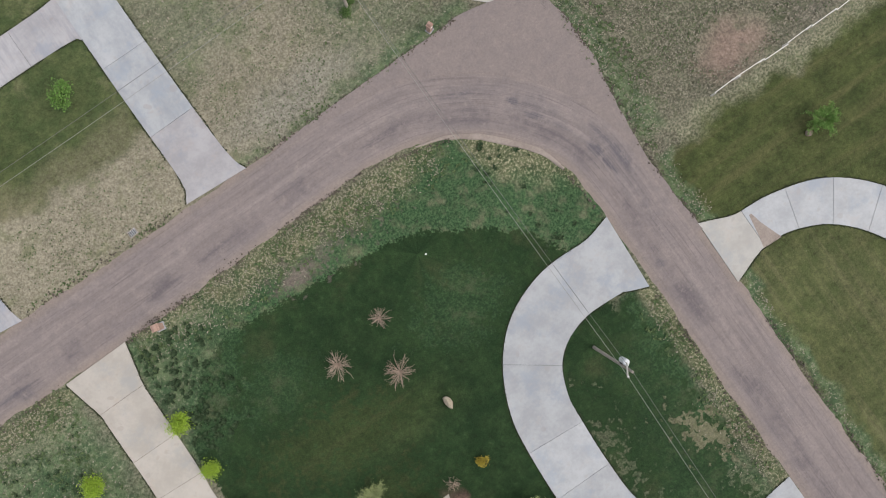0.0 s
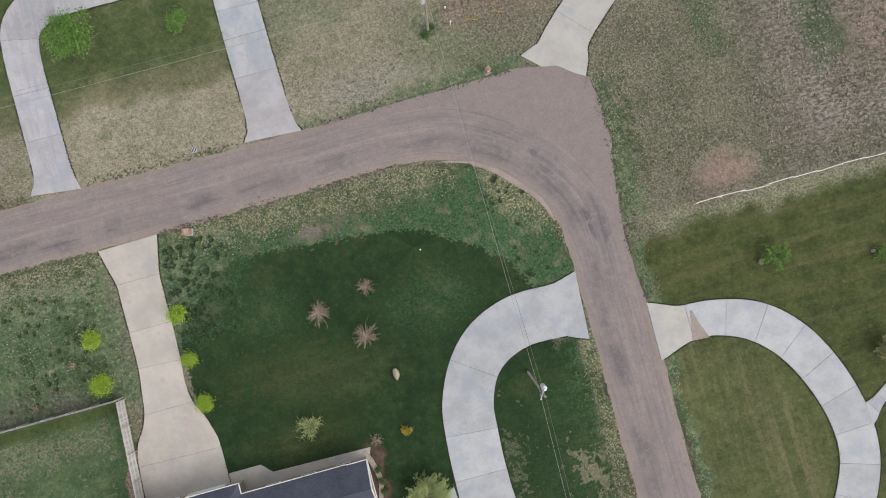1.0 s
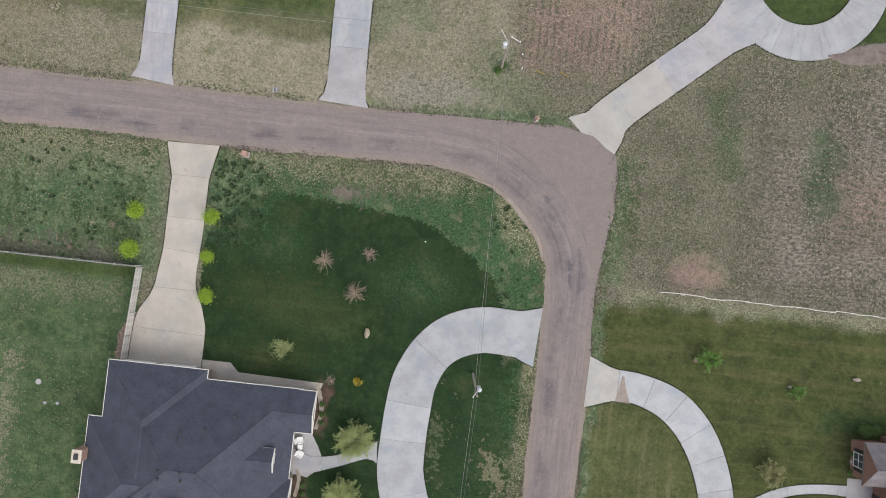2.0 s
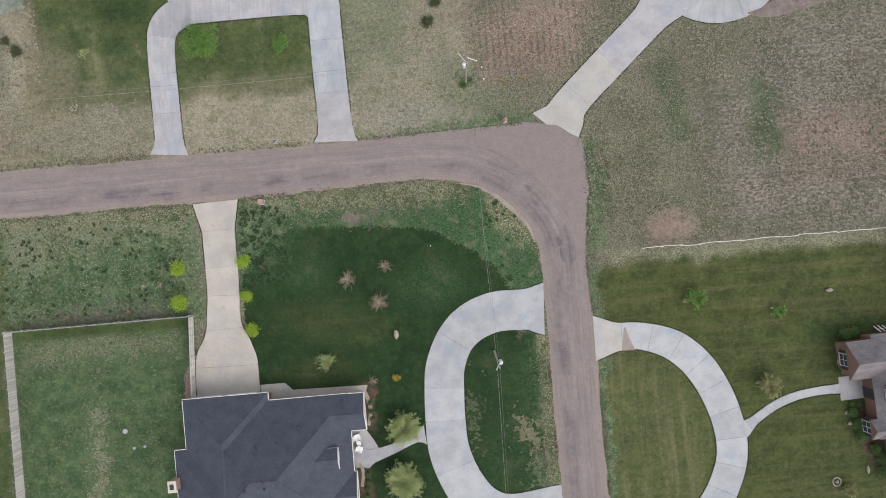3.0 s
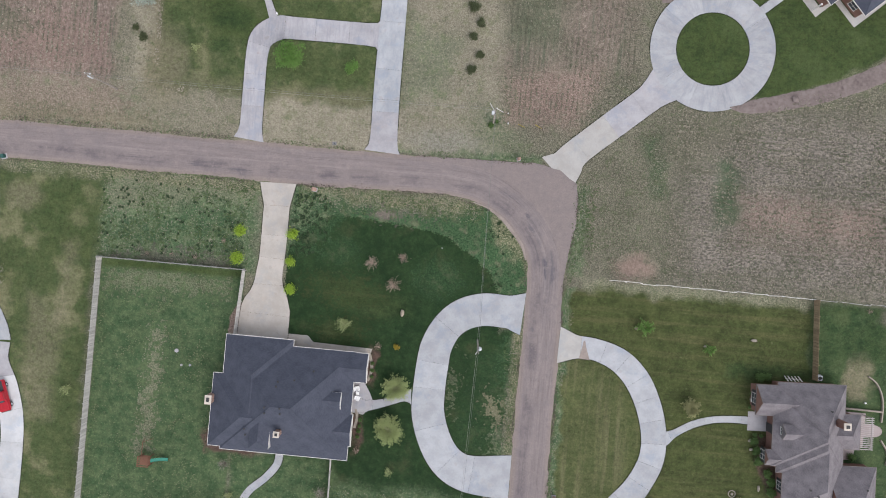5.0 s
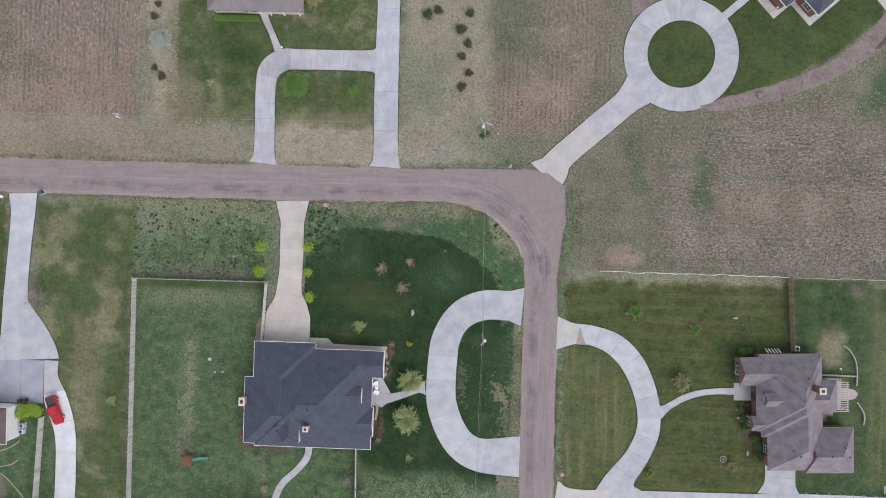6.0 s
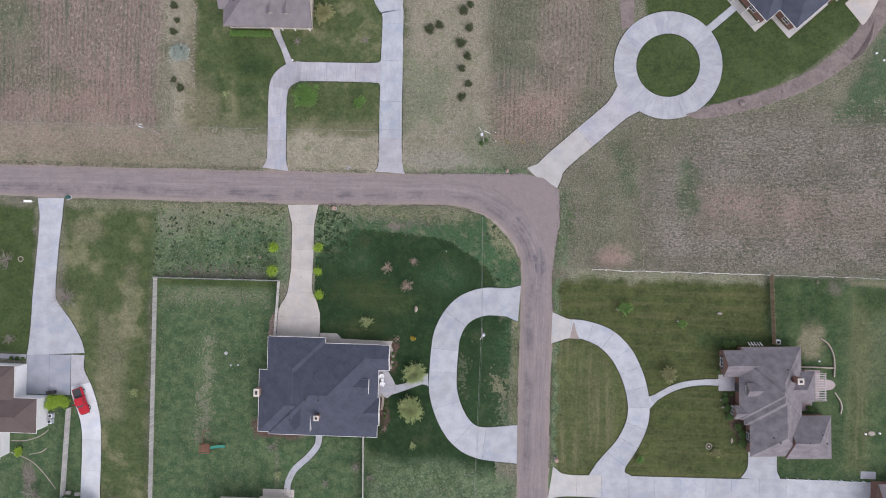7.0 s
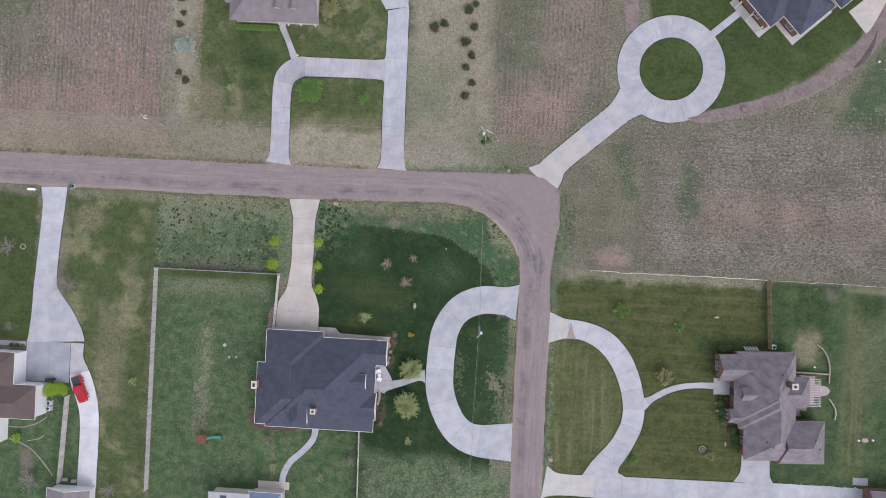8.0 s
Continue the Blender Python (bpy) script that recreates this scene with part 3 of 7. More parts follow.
CONC_STAINED = concrete_material("stained_pale_concrete", (0.335, 0.35, 0.375), (0.42, 0.43, 0.45), (0.33, 0.30, 0.29), sweep=(0.9, 0.35, 1))
PINK_FLAGS = concrete_material("pinkish_flags", (0.29, 0.24, 0.235), (0.37, 0.315, 0.305), (0.25, 0.21, 0.20))
PERGOLA_WOOD = surface("washed_wood", (0.40, 0.36, 0.35), (0.50, 0.46, 0.45), 5.0, 0.5, 0.8)
CONC_NEW = concrete_material("bright_new_concrete", (0.46, 0.465, 0.475), (0.56, 0.565, 0.575), (0.42, 0.405, 0.40))
CONC_SLATE = concrete_material("slate_grey_concrete", (0.24, 0.25, 0.28), (0.29, 0.30, 0.33), (0.33, 0.33, 0.35))
DIRT = surface("dirt_track", (0.135, 0.107, 0.1), (0.225, 0.187, 0.175), 1.6, 0.35, 0.95, relief=0.06, c=(0.11, 0.085, 0.08))
DIRT_DAMP = surface("damp_dirt", (0.07, 0.055, 0.052), (0.105, 0.083, 0.078), 2.0, 0.5, 0.8, relief=0.04)
GRAVEL = surface("pale_gravel", (0.23, 0.19, 0.17), (0.33, 0.28, 0.25), 5.0, 0.6, 0.95, relief=0.03)
SHINGLE_BLUE = surface("slate_blue_shingles", (0.044, 0.05, 0.07), (0.074, 0.081, 0.107), 3.2, 0.7, 0.9, relief=0.02, stretch=(1, 1, 4))
SHINGLE_TAUPE = surface("taupe_shingles", (0.125, 0.113, 0.123), (0.25, 0.228, 0.24), 4.2, 0.7, 0.9, relief=0.02, stretch=(1, 1, 4))
SHINGLE_GREY = surface("warm_grey_shingles", (0.15, 0.134, 0.14), (0.215, 0.193, 0.20), 3.2, 0.7, 0.9, relief=0.02, stretch=(1, 1, 4))
SHINGLE_BROWN = surface("brown_shingles", (0.088, 0.066, 0.062), (0.12, 0.092, 0.086), 5.0, 0.5, 0.9, relief=0.02, stretch=(1, 1, 4))
METAL_BLUE = surface("blue_grey_metal_roof", (0.13, 0.17, 0.24), (0.17, 0.21, 0.29), 2.0, 0.4, 0.5, 0.3)
FASCIA = surface("taupe_fascia_paint", (0.16, 0.14, 0.13), (0.22, 0.195, 0.18), 3.0, 0.5, 0.7)
TRIM = surface("white_trim_paint", (0.62, 0.60, 0.57), (0.72, 0.70, 0.67), 3.0, 0.5, 0.6)
STUCCO = surface("cream_wall", (0.50, 0.44, 0.38), (0.58, 0.52, 0.45), 4.0, 0.4, 0.85)
WHITE_WALL = surface("white_siding", (0.68, 0.68, 0.68), (0.78, 0.78, 0.78), 3.0, 0.4, 0.6)
BRICK = surface("red_brown_brick", (0.19, 0.105, 0.085), (0.26, 0.15, 0.12), 6.0, 0.6, 0.9, vary=0.15)
BRICK_PINK = surface("pinkish_brick", (0.29, 0.185, 0.15), (0.39, 0.27, 0.225), 6.0, 0.6, 0.9, vary=0.15)
STONE = surface("tan_stone", (0.27, 0.235, 0.195), (0.37, 0.325, 0.275), 4.0, 0.6, 0.9, vary=0.15)
WOOD_GREY = surface("weathered_boards", (0.42, 0.405, 0.385), (0.55, 0.53, 0.505), 6.0, 0.5, 0.9, vary=0.2)
WOOD_BROWN = surface("brown_boards", (0.24, 0.175, 0.11), (0.33, 0.25, 0.16), 6.0, 0.5, 0.9, vary=0.2)
POLE_WOOD = surface("pole_wood", (0.26, 0.23, 0.20), (0.38, 0.34, 0.305), 4.0, 0.5, 0.9)
BARK = surface("bark", (0.14, 0.11, 0.09), (0.21, 0.17, 0.14), 8.0, 1.0, 0.95)
BARE_TWIG = surface("bare_twigs", (0.30, 0.22, 0.18), (0.42, 0.33, 0.27), 5.0, 1.0, 0.95)
GALV = surface("painted_steel", (0.55, 0.58, 0.62), (0.68, 0.70, 0.73), 5.0, 1.0, 0.45, 0.2)
DARK = surface("dark_metal", (0.03, 0.03, 0.032), (0.05, 0.05, 0.052), 5.0, 1.0, 0.5)
WIRE = surface("cable", (0.11, 0.11, 0.105), (0.16, 0.16, 0.15), 5.0, 1.0, 0.6)
WIRE_PALE = surface("bare_aluminium_cable", (0.23, 0.23, 0.21), (0.30, 0.30, 0.28), 5.0, 1.0, 0.6)
GLASS = surface("window_glass", (0.05, 0.06, 0.07), (0.08, 0.09, 0.10), 2.0, 0.5, 0.08)
RED_PAINT = surface("red_car_paint", (0.36, 0.014, 0.024), (0.42, 0.02, 0.032), 2.0, 0.5, 0.25)
RUBBER = surface("rubber", (0.02, 0.02, 0.02), (0.035, 0.035, 0.035), 5.0, 1.0, 0.9)
WHITE_PLASTIC = surface("white_plastic", (0.75, 0.75, 0.75), (0.82, 0.82, 0.82), 2.0, 0.5, 0.5)
GREEN_PLASTIC = surface("green_plastic", (0.0, 0.15, 0.105), (0.01, 0.19, 0.13), 2.0, 0.5, 0.4)
UTILITY_GREEN = surface("dark_green_paint", (0.02, 0.075, 0.065), (0.035, 0.10, 0.088), 3.0, 0.6, 0.5)
REDWOOD = surface("redwood_boards", (0.13, 0.062, 0.04), (0.19, 0.095, 0.062), 5.0, 0.6, 0.8)
ROCK_TAN = surface("tan_rock", (0.25, 0.21, 0.155), (0.40, 0.35, 0.275), 4.0, 1.0, 0.95, relief=0.05)
ROCK = surface("pale_rock", (0.22, 0.19, 0.16), (0.40, 0.36, 0.31), 5.0, 1.0, 0.95, relief=0.05)


def leaf_material(name, a, b):
    m, nt, bs, pos = blank(name, 0.75)
    geo = nt.nodes.new("ShaderNodeNewGeometry")
    col = mixer(nt, geo.outputs["Random Per Island"], a, b)
    nt.links.new(mixer(nt, step(nt, noise_at(nt, pos, 1.5, 3), 0.35, 0.65), col, mixer(nt, 0.5, a, b)), bs.inputs["Base Color"])
    return m


GREY_TWIG = surface("grey_twigs", (0.22, 0.19, 0.17), (0.32, 0.28, 0.25), 5.0, 1.0, 0.95)
OLIVE_TWIG = surface("olive_twigs", (0.24, 0.27, 0.13), (0.36, 0.38, 0.21), 5.0, 1.0, 0.95)

LEAF_LIME = leaf_material("lime_leaves", (0.15, 0.26, 0.018), (0.36, 0.50, 0.06))
LEAF_GREEN = leaf_material("spring_green_leaves", (0.06, 0.14, 0.025), (0.17, 0.30, 0.07))
LEAF_PALE = leaf_material("pale_willow_leaves", (0.23, 0.285, 0.105), (0.40, 0.455, 0.20))
LEAF_OLIVE = leaf_material("olive_bud_leaves", (0.19, 0.195, 0.085), (0.33, 0.32, 0.16))
LEAF_PINE = leaf_material("dark_needles", (0.045, 0.062, 0.028), (0.11, 0.125, 0.062))
LEAF_SILVER = leaf_material("silver_grey_leaves", (0.26, 0.31, 0.27), (0.42, 0.47, 0.41))
LEAF_YELLOW = leaf_material("yellow_twigs", (0.26, 0.21, 0.03), (0.42, 0.33, 0.05))
LEAF_TUFT = leaf_material("weed_tufts", (0.05, 0.085, 0.035), (0.10, 0.14, 0.055))
LEAF_DARK = leaf_material("dark_weed_clumps", (0.02, 0.042, 0.017), (0.038, 0.062, 0.026))
LEAF_EDGE = leaf_material("dark_edge_grass", (0.014, 0.021, 0.009), (0.036, 0.045, 0.02))
LEAF_HEDGE = leaf_material("hedge_leaves", (0.045, 0.095, 0.026), (0.12, 0.19, 0.058))
CLOD = surface("earth_clods", (0.07, 0.058, 0.048), (0.13, 0.11, 0.09), 6.0, 1.0, 0.95)
LEAF_STRAW = leaf_material("straw_tufts", (0.235, 0.21, 0.16), (0.35, 0.315, 0.25))
LEAF_DRY = leaf_material("dry_lawn_grass", (0.10, 0.118, 0.06), (0.185, 0.19, 0.115))
LEAF_SAGE = leaf_material("sage_tufts", (0.095, 0.10, 0.065), (0.16, 0.16, 0.11))


# ---- building helpers ----
def part(name, bm, material, parent=None, label=""):
    """Links a bmesh as one mesh object, under a thing or a part where one is given."""
    me = bpy.data.meshes.new(name)
    bm.to_mesh(me)
    bm.free()
    for mt in material if isinstance(material, (list, tuple)) else (material,):
        me.materials.append(mt)
    ob = new(name, me)
    if parent is not None:
        ob.parent = parent
    if label:
        tagged(ob, label)
    return ob


def thing(name, label, category, m=None, group="", kind=""):
    ob = new(name)
    ob.empty_display_size = 0.3
    if m is not None:
        ob.matrix_world = m
    return tagged(ob, label, category, group, kind)


def box(bm, x0, x1, y0, y1, z0, z1, bevel=0.0):
    vs = bmesh.ops.create_cube(bm, size=1)["verts"]
    bmesh.ops.transform(bm, matrix=Matrix.Translation(((x0 + x1) / 2, (y0 + y1) / 2, (z0 + z1) / 2)) @ Matrix.Diagonal((x1 - x0, y1 - y0, z1 - z0, 1)), verts=vs)
    if bevel:
        es = list({e for v in vs for e in v.link_edges})
        bmesh.ops.bevel(bm, geom=es, offset=bevel, segments=1, affect="EDGES")
    return bm


def boxed(*a, **k):
    return box(bmesh.new(), *a, **k)


def rod(bm, a, b, r0, r1=None, sides=6):
    a, b = Vector(a), Vector(b)
    d = b - a
    q = d.to_track_quat("Z", "Y").to_matrix()
    r1 = r0 if r1 is None else r1
    lo, hi = [], []
    for i in range(sides):
        w = Vector((math.cos(math.tau * i / sides), math.sin(math.tau * i / sides), 0))
        lo.append(bm.verts.new(a + q @ (w * r0)))
        hi.append(bm.verts.new(b + q @ (w * r1)))
    for i in range(sides):
        j = (i + 1) % sides
        bm.faces.new((lo[i], lo[j], hi[j], hi[i]))
    bm.faces.new(lo[::-1])
    bm.faces.new(hi)
    return bm


def prism(pts, z0, z1):
    """An upright solid over an outline that runs counter-clockwise."""
    bm = bmesh.new()
    lo = [bm.verts.new((x, y, z0)) for x, y in pts]
    hi = [bm.verts.new((x, y, z1)) for x, y in pts]
    bm.faces.new(lo[::-1])
    bm.faces.new(hi)
    for i in range(len(pts)):
        j = (i + 1) % len(pts)
        bm.faces.new((lo[i], lo[j], hi[j], hi[i]))
    bmesh.ops.recalc_face_normals(bm, faces=bm.faces)
    return bm


def spline(rows, spacing):
    """Catmull-Rom through rows of any width, sampled about every 'spacing' metres."""
    P = [np.array(r, float) for r in rows]
    P = [2 * P[0] - P[1]] + P + [2 * P[-1] - P[-2]]
    out = []
    for a, b, c, d in zip(P, P[1:], P[2:], P[3:]):
        n = max(1, round(float(np.hypot(*(c - b)[:2])) / spacing))
        for k in range(n):
            t = k / n
            out.append(0.5 * (2 * b + (c - a) * t + (2 * a - 5 * b + 4 * c - d) * t * t + (3 * b - a - 3 * c + d) * t ** 3))
    out.append(P[-2])
    return out


def edges_of(rows, spacing):
    """Left and right edges of a strip given by centre points and widths, with the length run."""
    S = spline(rows, spacing)
    L, R, run = [], [], [0.0]
    for i, p in enumerate(S):
        d = S[min(i + 1, len(S) - 1)][:2] - S[max(i - 1, 0)][:2]
        d = d / np.hypot(*d)
        n = np.array((-d[1], d[0]))
        L.append(p[:2] + n * p[2] / 2)
        R.append(p[:2] - n * p[2] / 2)
        if i:
            run.append(run[-1] + float(np.hypot(*(p[:2] - S[i - 1][:2]))))
    return L, R, run


def ribbon(L, R, z0, z1):
    """A flat solid between two edges, made of quads."""
    bm = bmesh.new()
    rows = [[bm.verts.new((p[0], p[1], z)) for p, z in ((l, z1), (r, z1), (r, z0), (l, z0))] for l, r in zip(L, R)]
    for a, b in zip(rows, rows[1:]):
        for i in range(4):
            j = (i + 1) % 4
            bm.faces.new((a[i], a[j], b[j], b[i]))
    bm.faces.new(rows[0][::-1])
    bm.faces.new(rows[-1])
    bmesh.ops.recalc_face_normals(bm, faces=bm.faces)
    return bm


DRIVE_EDGES = []


def slab_drive(name, label, rows, material, panel=4.6, gap=0.024, top=0.06, thick=0.16, category="driveway", joints=()):
    """A poured drive of single panels with open joints; each panel is a part."""
    drive = thing(name, label, category, kind="structure")
    L, R, run = edges_of(rows, 0.6)
    DRIVE_EDGES.append((L, R))
    count = max(1, round(run[-1] / panel))
    cut = [0]
    for k in range(1, count):
        cut.append(min(range(len(run)), key=lambda i: abs(run[i] - run[-1] * k / count)))
    if joints:
        cut = [0] + sorted(min(range(1, len(run) - 1), key=lambda i: math.hypot(*((L[i] + R[i]) / 2 - np.array(j)))) for j in joints)
    cut.append(len(run) - 1)
    for a, b in zip(cut, cut[1:]):
        if b <= a:
            continue
        Ls, Rs = [Vector(q) for q in L[a:b + 1]], [Vector(q) for q in R[a:b + 1]]
        if a > 0:
            d = (Rs[1] + Ls[1] - Rs[0] - Ls[0]).normalized() * gap / 2
            Ls[0], Rs[0] = Ls[0] + d, Rs[0] + d
        if b < len(run) - 1:
            d = (Rs[-1] + Ls[-1] - Rs[-2] - Ls[-2]).normalized() * gap / 2
            Ls[-1], Rs[-1] = Ls[-1] - d, Rs[-1] - d
        part("panel", ribbon(Ls, Rs, top - thick, top), material(run[a]) if callable(material) else material, drive)
    return drive


# ---- ground and roads ----
def ground_sheet():
    bm = bmesh.new()
    xs = sorted({*range(-100, 101, 4), -2500, -900, -300, -150, 150, 300, 900, 2500})
    grid = [[bm.verts.new((x, y, 0.035 * noise.noise((x * 0.09, y * 0.09, 3.1)) if max(abs(x), abs(y)) < 90 else 0.0)) for x in xs] for y in xs]
    for r0, r1 in zip(grid, grid[1:]):
        for i in range(len(xs) - 1):
            bm.faces.new((r0[i], r0[i + 1], r1[i + 1], r1[i]))
    g = part("ground", bm, GROUND)
    return tagged(g, "flat grassy ground with lawns, bare soil and dry field", "ground", kind="structure")


ground_sheet()


def road_strip(name, label, rows, z, material=None, ragged=0.22):
    L, R, run = edges_of(rows, 0.7)
    bm = bmesh.new()
    lay = bm.verts.layers.float_vector.new("lane")
    across = 9
    table = []
    for i, (l, r, s) in enumerate(zip(L, R, run)):
        row = []
        mid, half = (l + r) / 2, (l - r) / 2
        for k in range(across):
            f = -1 + 2 * k / (across - 1)
            p = mid + half * f
            if abs(f) == 1:
                p = p + half / np.hypot(*half) * f * ragged * (noise.noise((s * 0.55, f * 7, 0.5)) + 0.6 * noise.noise((s * 2.1, f * 9, 1.5)))
            v = bm.verts.new((p[0], p[1], z + 0.05 * (1 - f * f) - (0.07 if abs(f) == 1 else 0)))
            v[lay] = (f, s, 0)
            row.append(v)
        table.append(row)
    for a, b in zip(table, table[1:]):
        for k in range(across - 1):
            bm.faces.new((a[k], b[k], b[k + 1], a[k + 1]))
    bmesh.ops.recalc_face_normals(bm, faces=bm.faces)
    return tagged(part(name, bm, material or ROAD), label, "road", kind="structure")


road_strip("road", "worn mauve-grey chip-seal road bending round a corner", [
    *((x, 11.0, 6.6) for x in range(-600, -19, 20)), (-12, 11.15, 6.3), (-4, 11.3, 6.05), (1, 11.2, 6.1), (6.65, 10.35, 6.4), (12.0, 7.4, 6.4), (15.45, 3.6, 6.4),
    (17.45, -0.4, 6.3), (17.85, -4.7, 6.05), (17.9, -8.6, 6.1), (18.0, -12, 6.35), *((18.0 + 0.008 * (-16 - y), y, 6.45) for y in range(-18, -600, -12))], 0.05)


def corner_apron():
    pts = [(-6, 13.9), (-6, 10), (8, 9), (14, 5), (17.5, -2), (18, -12), (21.15, -12), (20.85, -8.6), (20.75, -4.4), (21.0, -1.1), (21.45, 2.1), (21.95, 5.4), (21.95, 9.5), (21.5, 12.0), (18.6, 13.9), (15, 14.75), (8, 14.55), (0, 14.4)]
    bm = bmesh.new()
    lay = bm.verts.layers.float_vector.new("lane")
    vs = []
    for i, (x, y) in enumerate(pts):
        v = bm.verts.new((x, y, 0.062))
        v[lay] = (0.72, 3.0, 0)
        vs.append(v)
    bm.faces.new(vs)
    bmesh.ops.subdivide_edges(bm, edges=bm.edges[:], cuts=6)
    for v in bm.verts:
        v.co.x += 0.16 * noise.noise((v.co.x * 0.9, v.co.y * 0.9, 5))
        v.co.y += 0.16 * noise.noise((v.co.x * 0.9, v.co.y * 0.9, 9))
    bmesh.ops.triangulate(bm, faces=bm.faces)
    tagged(part("road_apron", bm, ROAD), "gravelly outer corner of the worn road", "road", kind="structure")


corner_apron()
road_strip("dirt_track", "curving bare dirt track beside the ring drive", [
    (45.0, 26.6, 0.4), (48.3, 27.0, 2.3), (56, 28.85, 3.1), (62.7, 31.2, 3.2), (69.8, 34.9, 3.4), (75.6, 39.5, 3.7), (79.5, 45, 3.9), (83, 53, 3.4)], 0.03, DIRT, 0.3)

road_strip("dirt_track", "faint reddish dirt track running north from the ring drive", [
    (33.7, 42.6, 2.6), (33.5, 45.0, 3.1), (33.4, 48, 3.3), (33.2, 56, 3.3), (33.0, 90, 3.3)], 0.0, DIRT, 0.35)
road_strip("damp_patch", "dark damp crescent on the dirt track", [
    (75.4, 37.5, 0.2), (76.3, 38.3, 0.7), (77.4, 39.8, 1.0), (78.4, 41.6, 0.9), (79.0, 43.4, 0.5), (79.2, 44.6, 0.2)], 0.085, DIRT_DAMP, 0.35)
road_strip("gravel_shoulder", "pale pinkish gravel shoulder inside the road bend", [
    (5.0, 7.5, 0.1), (7.0, 7.0, 0.3), (8.2, 6.45, 0.45), (10.05, 5.15, 0.6), (11.75, 3.4, 0.65), (13.05, 1.85, 0.6), (13.85, 0.5, 0.5), (14.35, -1.1, 0.2)], 0.06, GRAVEL, 0.12)

# ---- drives ----
slab_drive("garage_drive", "beige concrete drive flaring to a garage", [
    (-27.1, 7.75, 5.95), (-27.05, 5.8, 5.1), (-27.0, 4.0, 4.3), (-27.0, 2.6, 4.25), (-27.0, -3.8, 4.2), (-27.2, -6.6, 4.25), (-27.25, -9.0, 4.85), (-27.2, -10.8, 6.5), (-27.3, -12.4, 7.75), (-27.35, -13.9, 8.15), (-27.45, -18.0, 8.35)], CONC_BEIGE, 6.4, gap=0.022, joints=((-27.2, 3.85), (-27.05, -0.9), (-27.0, -4.85), (-27.25, -9.3), (-27.35, -13.6)))
slab_drive("horseshoe_drive", "pale concrete horseshoe drive with two mouths on the road", [
    (14.75, -9.95, 6.9), (13.6, -9.88, 6.15), (12.5, -9.8, 5.4), (11.8, -9.8, 5.3), (8.3, -9.8, 5.3), (5.0, -10.95, 5.2), (2.65, -13.15, 5.0), (1.2, -16.3, 5.1), (0.8, -19.2, 5.2), (0.6, -23.5, 5.25), (0.8, -27.6, 5.35),
    (2.3, -31.9, 5.4), (4.7, -35.2, 5.6), (8.3, -36.8, 6.1), (15.05, -36.8, 7.4)], CONC_WHITE, 8.5, joints=((2.65, -13.15), (0.8, -19.2), (0.6, -23.7), (1.4, -29.5), (4.7, -35.2), (8.9, -36.8)))
slab_drive("curved_drive", "pale concrete drive curving across the lawn", [
    (21.0, -14.4, 6.0), (22.2, -14.42, 5.1), (23.4, -14.45, 4.15), (24.2, -14.45, 3.7), (27.3, -14.65, 3.55), (31.2, -16.1, 3.95), (34.3, -19.0, 4.15), (36.5, -23.1, 4.15), (37.75, -27.8, 4.1), (37.6, -32, 4.1),
    (35.8, -36.2, 4.2), (33.6, -39.4, 4.7), (32.9, -41.0, 6.2), (32.85, -42.2, 8.2)], lambda s: CONC_CREAM if s < 2 else CONC_WHITE, 3.6, gap=0.03)
slab_drive("shared_drive", "long straight pale concrete drive off the road", [
    (21.6, -44.0, 6.4), (24.6, -44.3, 4.2), (34, -44.25, 4.3), (58, -44.0, 4.3), (66, -43.7, 4.3), (95, -43.9, 4.3)], lambda s: CONC_CREAM if s < 5 else CONC_WHITE, 5.0, top=0.064)
slab_drive("garage_spur", "short pale concrete spur up to a garage", [
    (61.2, -41.85, 7.8), (61.25, -40.6, 6.1), (61.3, -39.4, 5.45), (61.3, -36.2, 5.3)], CONC_WHITE, 2.9, top=0.056)
slab_drive("loop_drive", "pale concrete drive bending across the front lawn", [
    (-32.6, 14.4, 5.0), (-32.45, 16.4, 3.75), (-32.5, 22, 3.6), (-32.5, 28.6, 3.6), (-31.75, 31.4, 4.0), (-29.4, 33.0, 4.0), (-26.5, 33.2, 3.65), (-14.6, 33.25, 3.7), (-13.0, 33.25, 4.6), (-12.4, 33.25, 5.0)], CONC_LOOP, 5.4, top=0.054)
slab_drive("side_drive", "long pale concrete drive beside the lawn", [
    (-10.6, 14.3, 5.8), (-10.55, 16.4, 4.5), (-10.75, 25, 4.3), (-10.8, 35, 4.2), (-10.8, 44.0, 4.0), (-11.2, 45.8, 4.7), (-11.7, 47.6, 5.7), (-11.9, 50, 6.0), (-11.9, 60, 6)], lambda s: CONC_GREY if s < 5 else CONC_STAINED, 7.3, joints=((-10.65, 20.8), (-10.75, 27.6), (-10.8, 35.4), (-10.8, 42.8), (-11.9, 50.5)))
slab_drive("ring_approach", "pale concrete approach to a ring drive", [
    (18.1, 13.35, 7.3), (19.4, 14.8, 5.7), (21.0, 17.1, 4.5), (26.6, 22.2, 4.45), (31.2, 26.3, 4.5), (32.7, 27.8, 5.0), (34.6, 29.7, 6.6)], lambda s: CONC_CREAM if s < 9 else CONC_GREY, 5.5, gap=0.014)


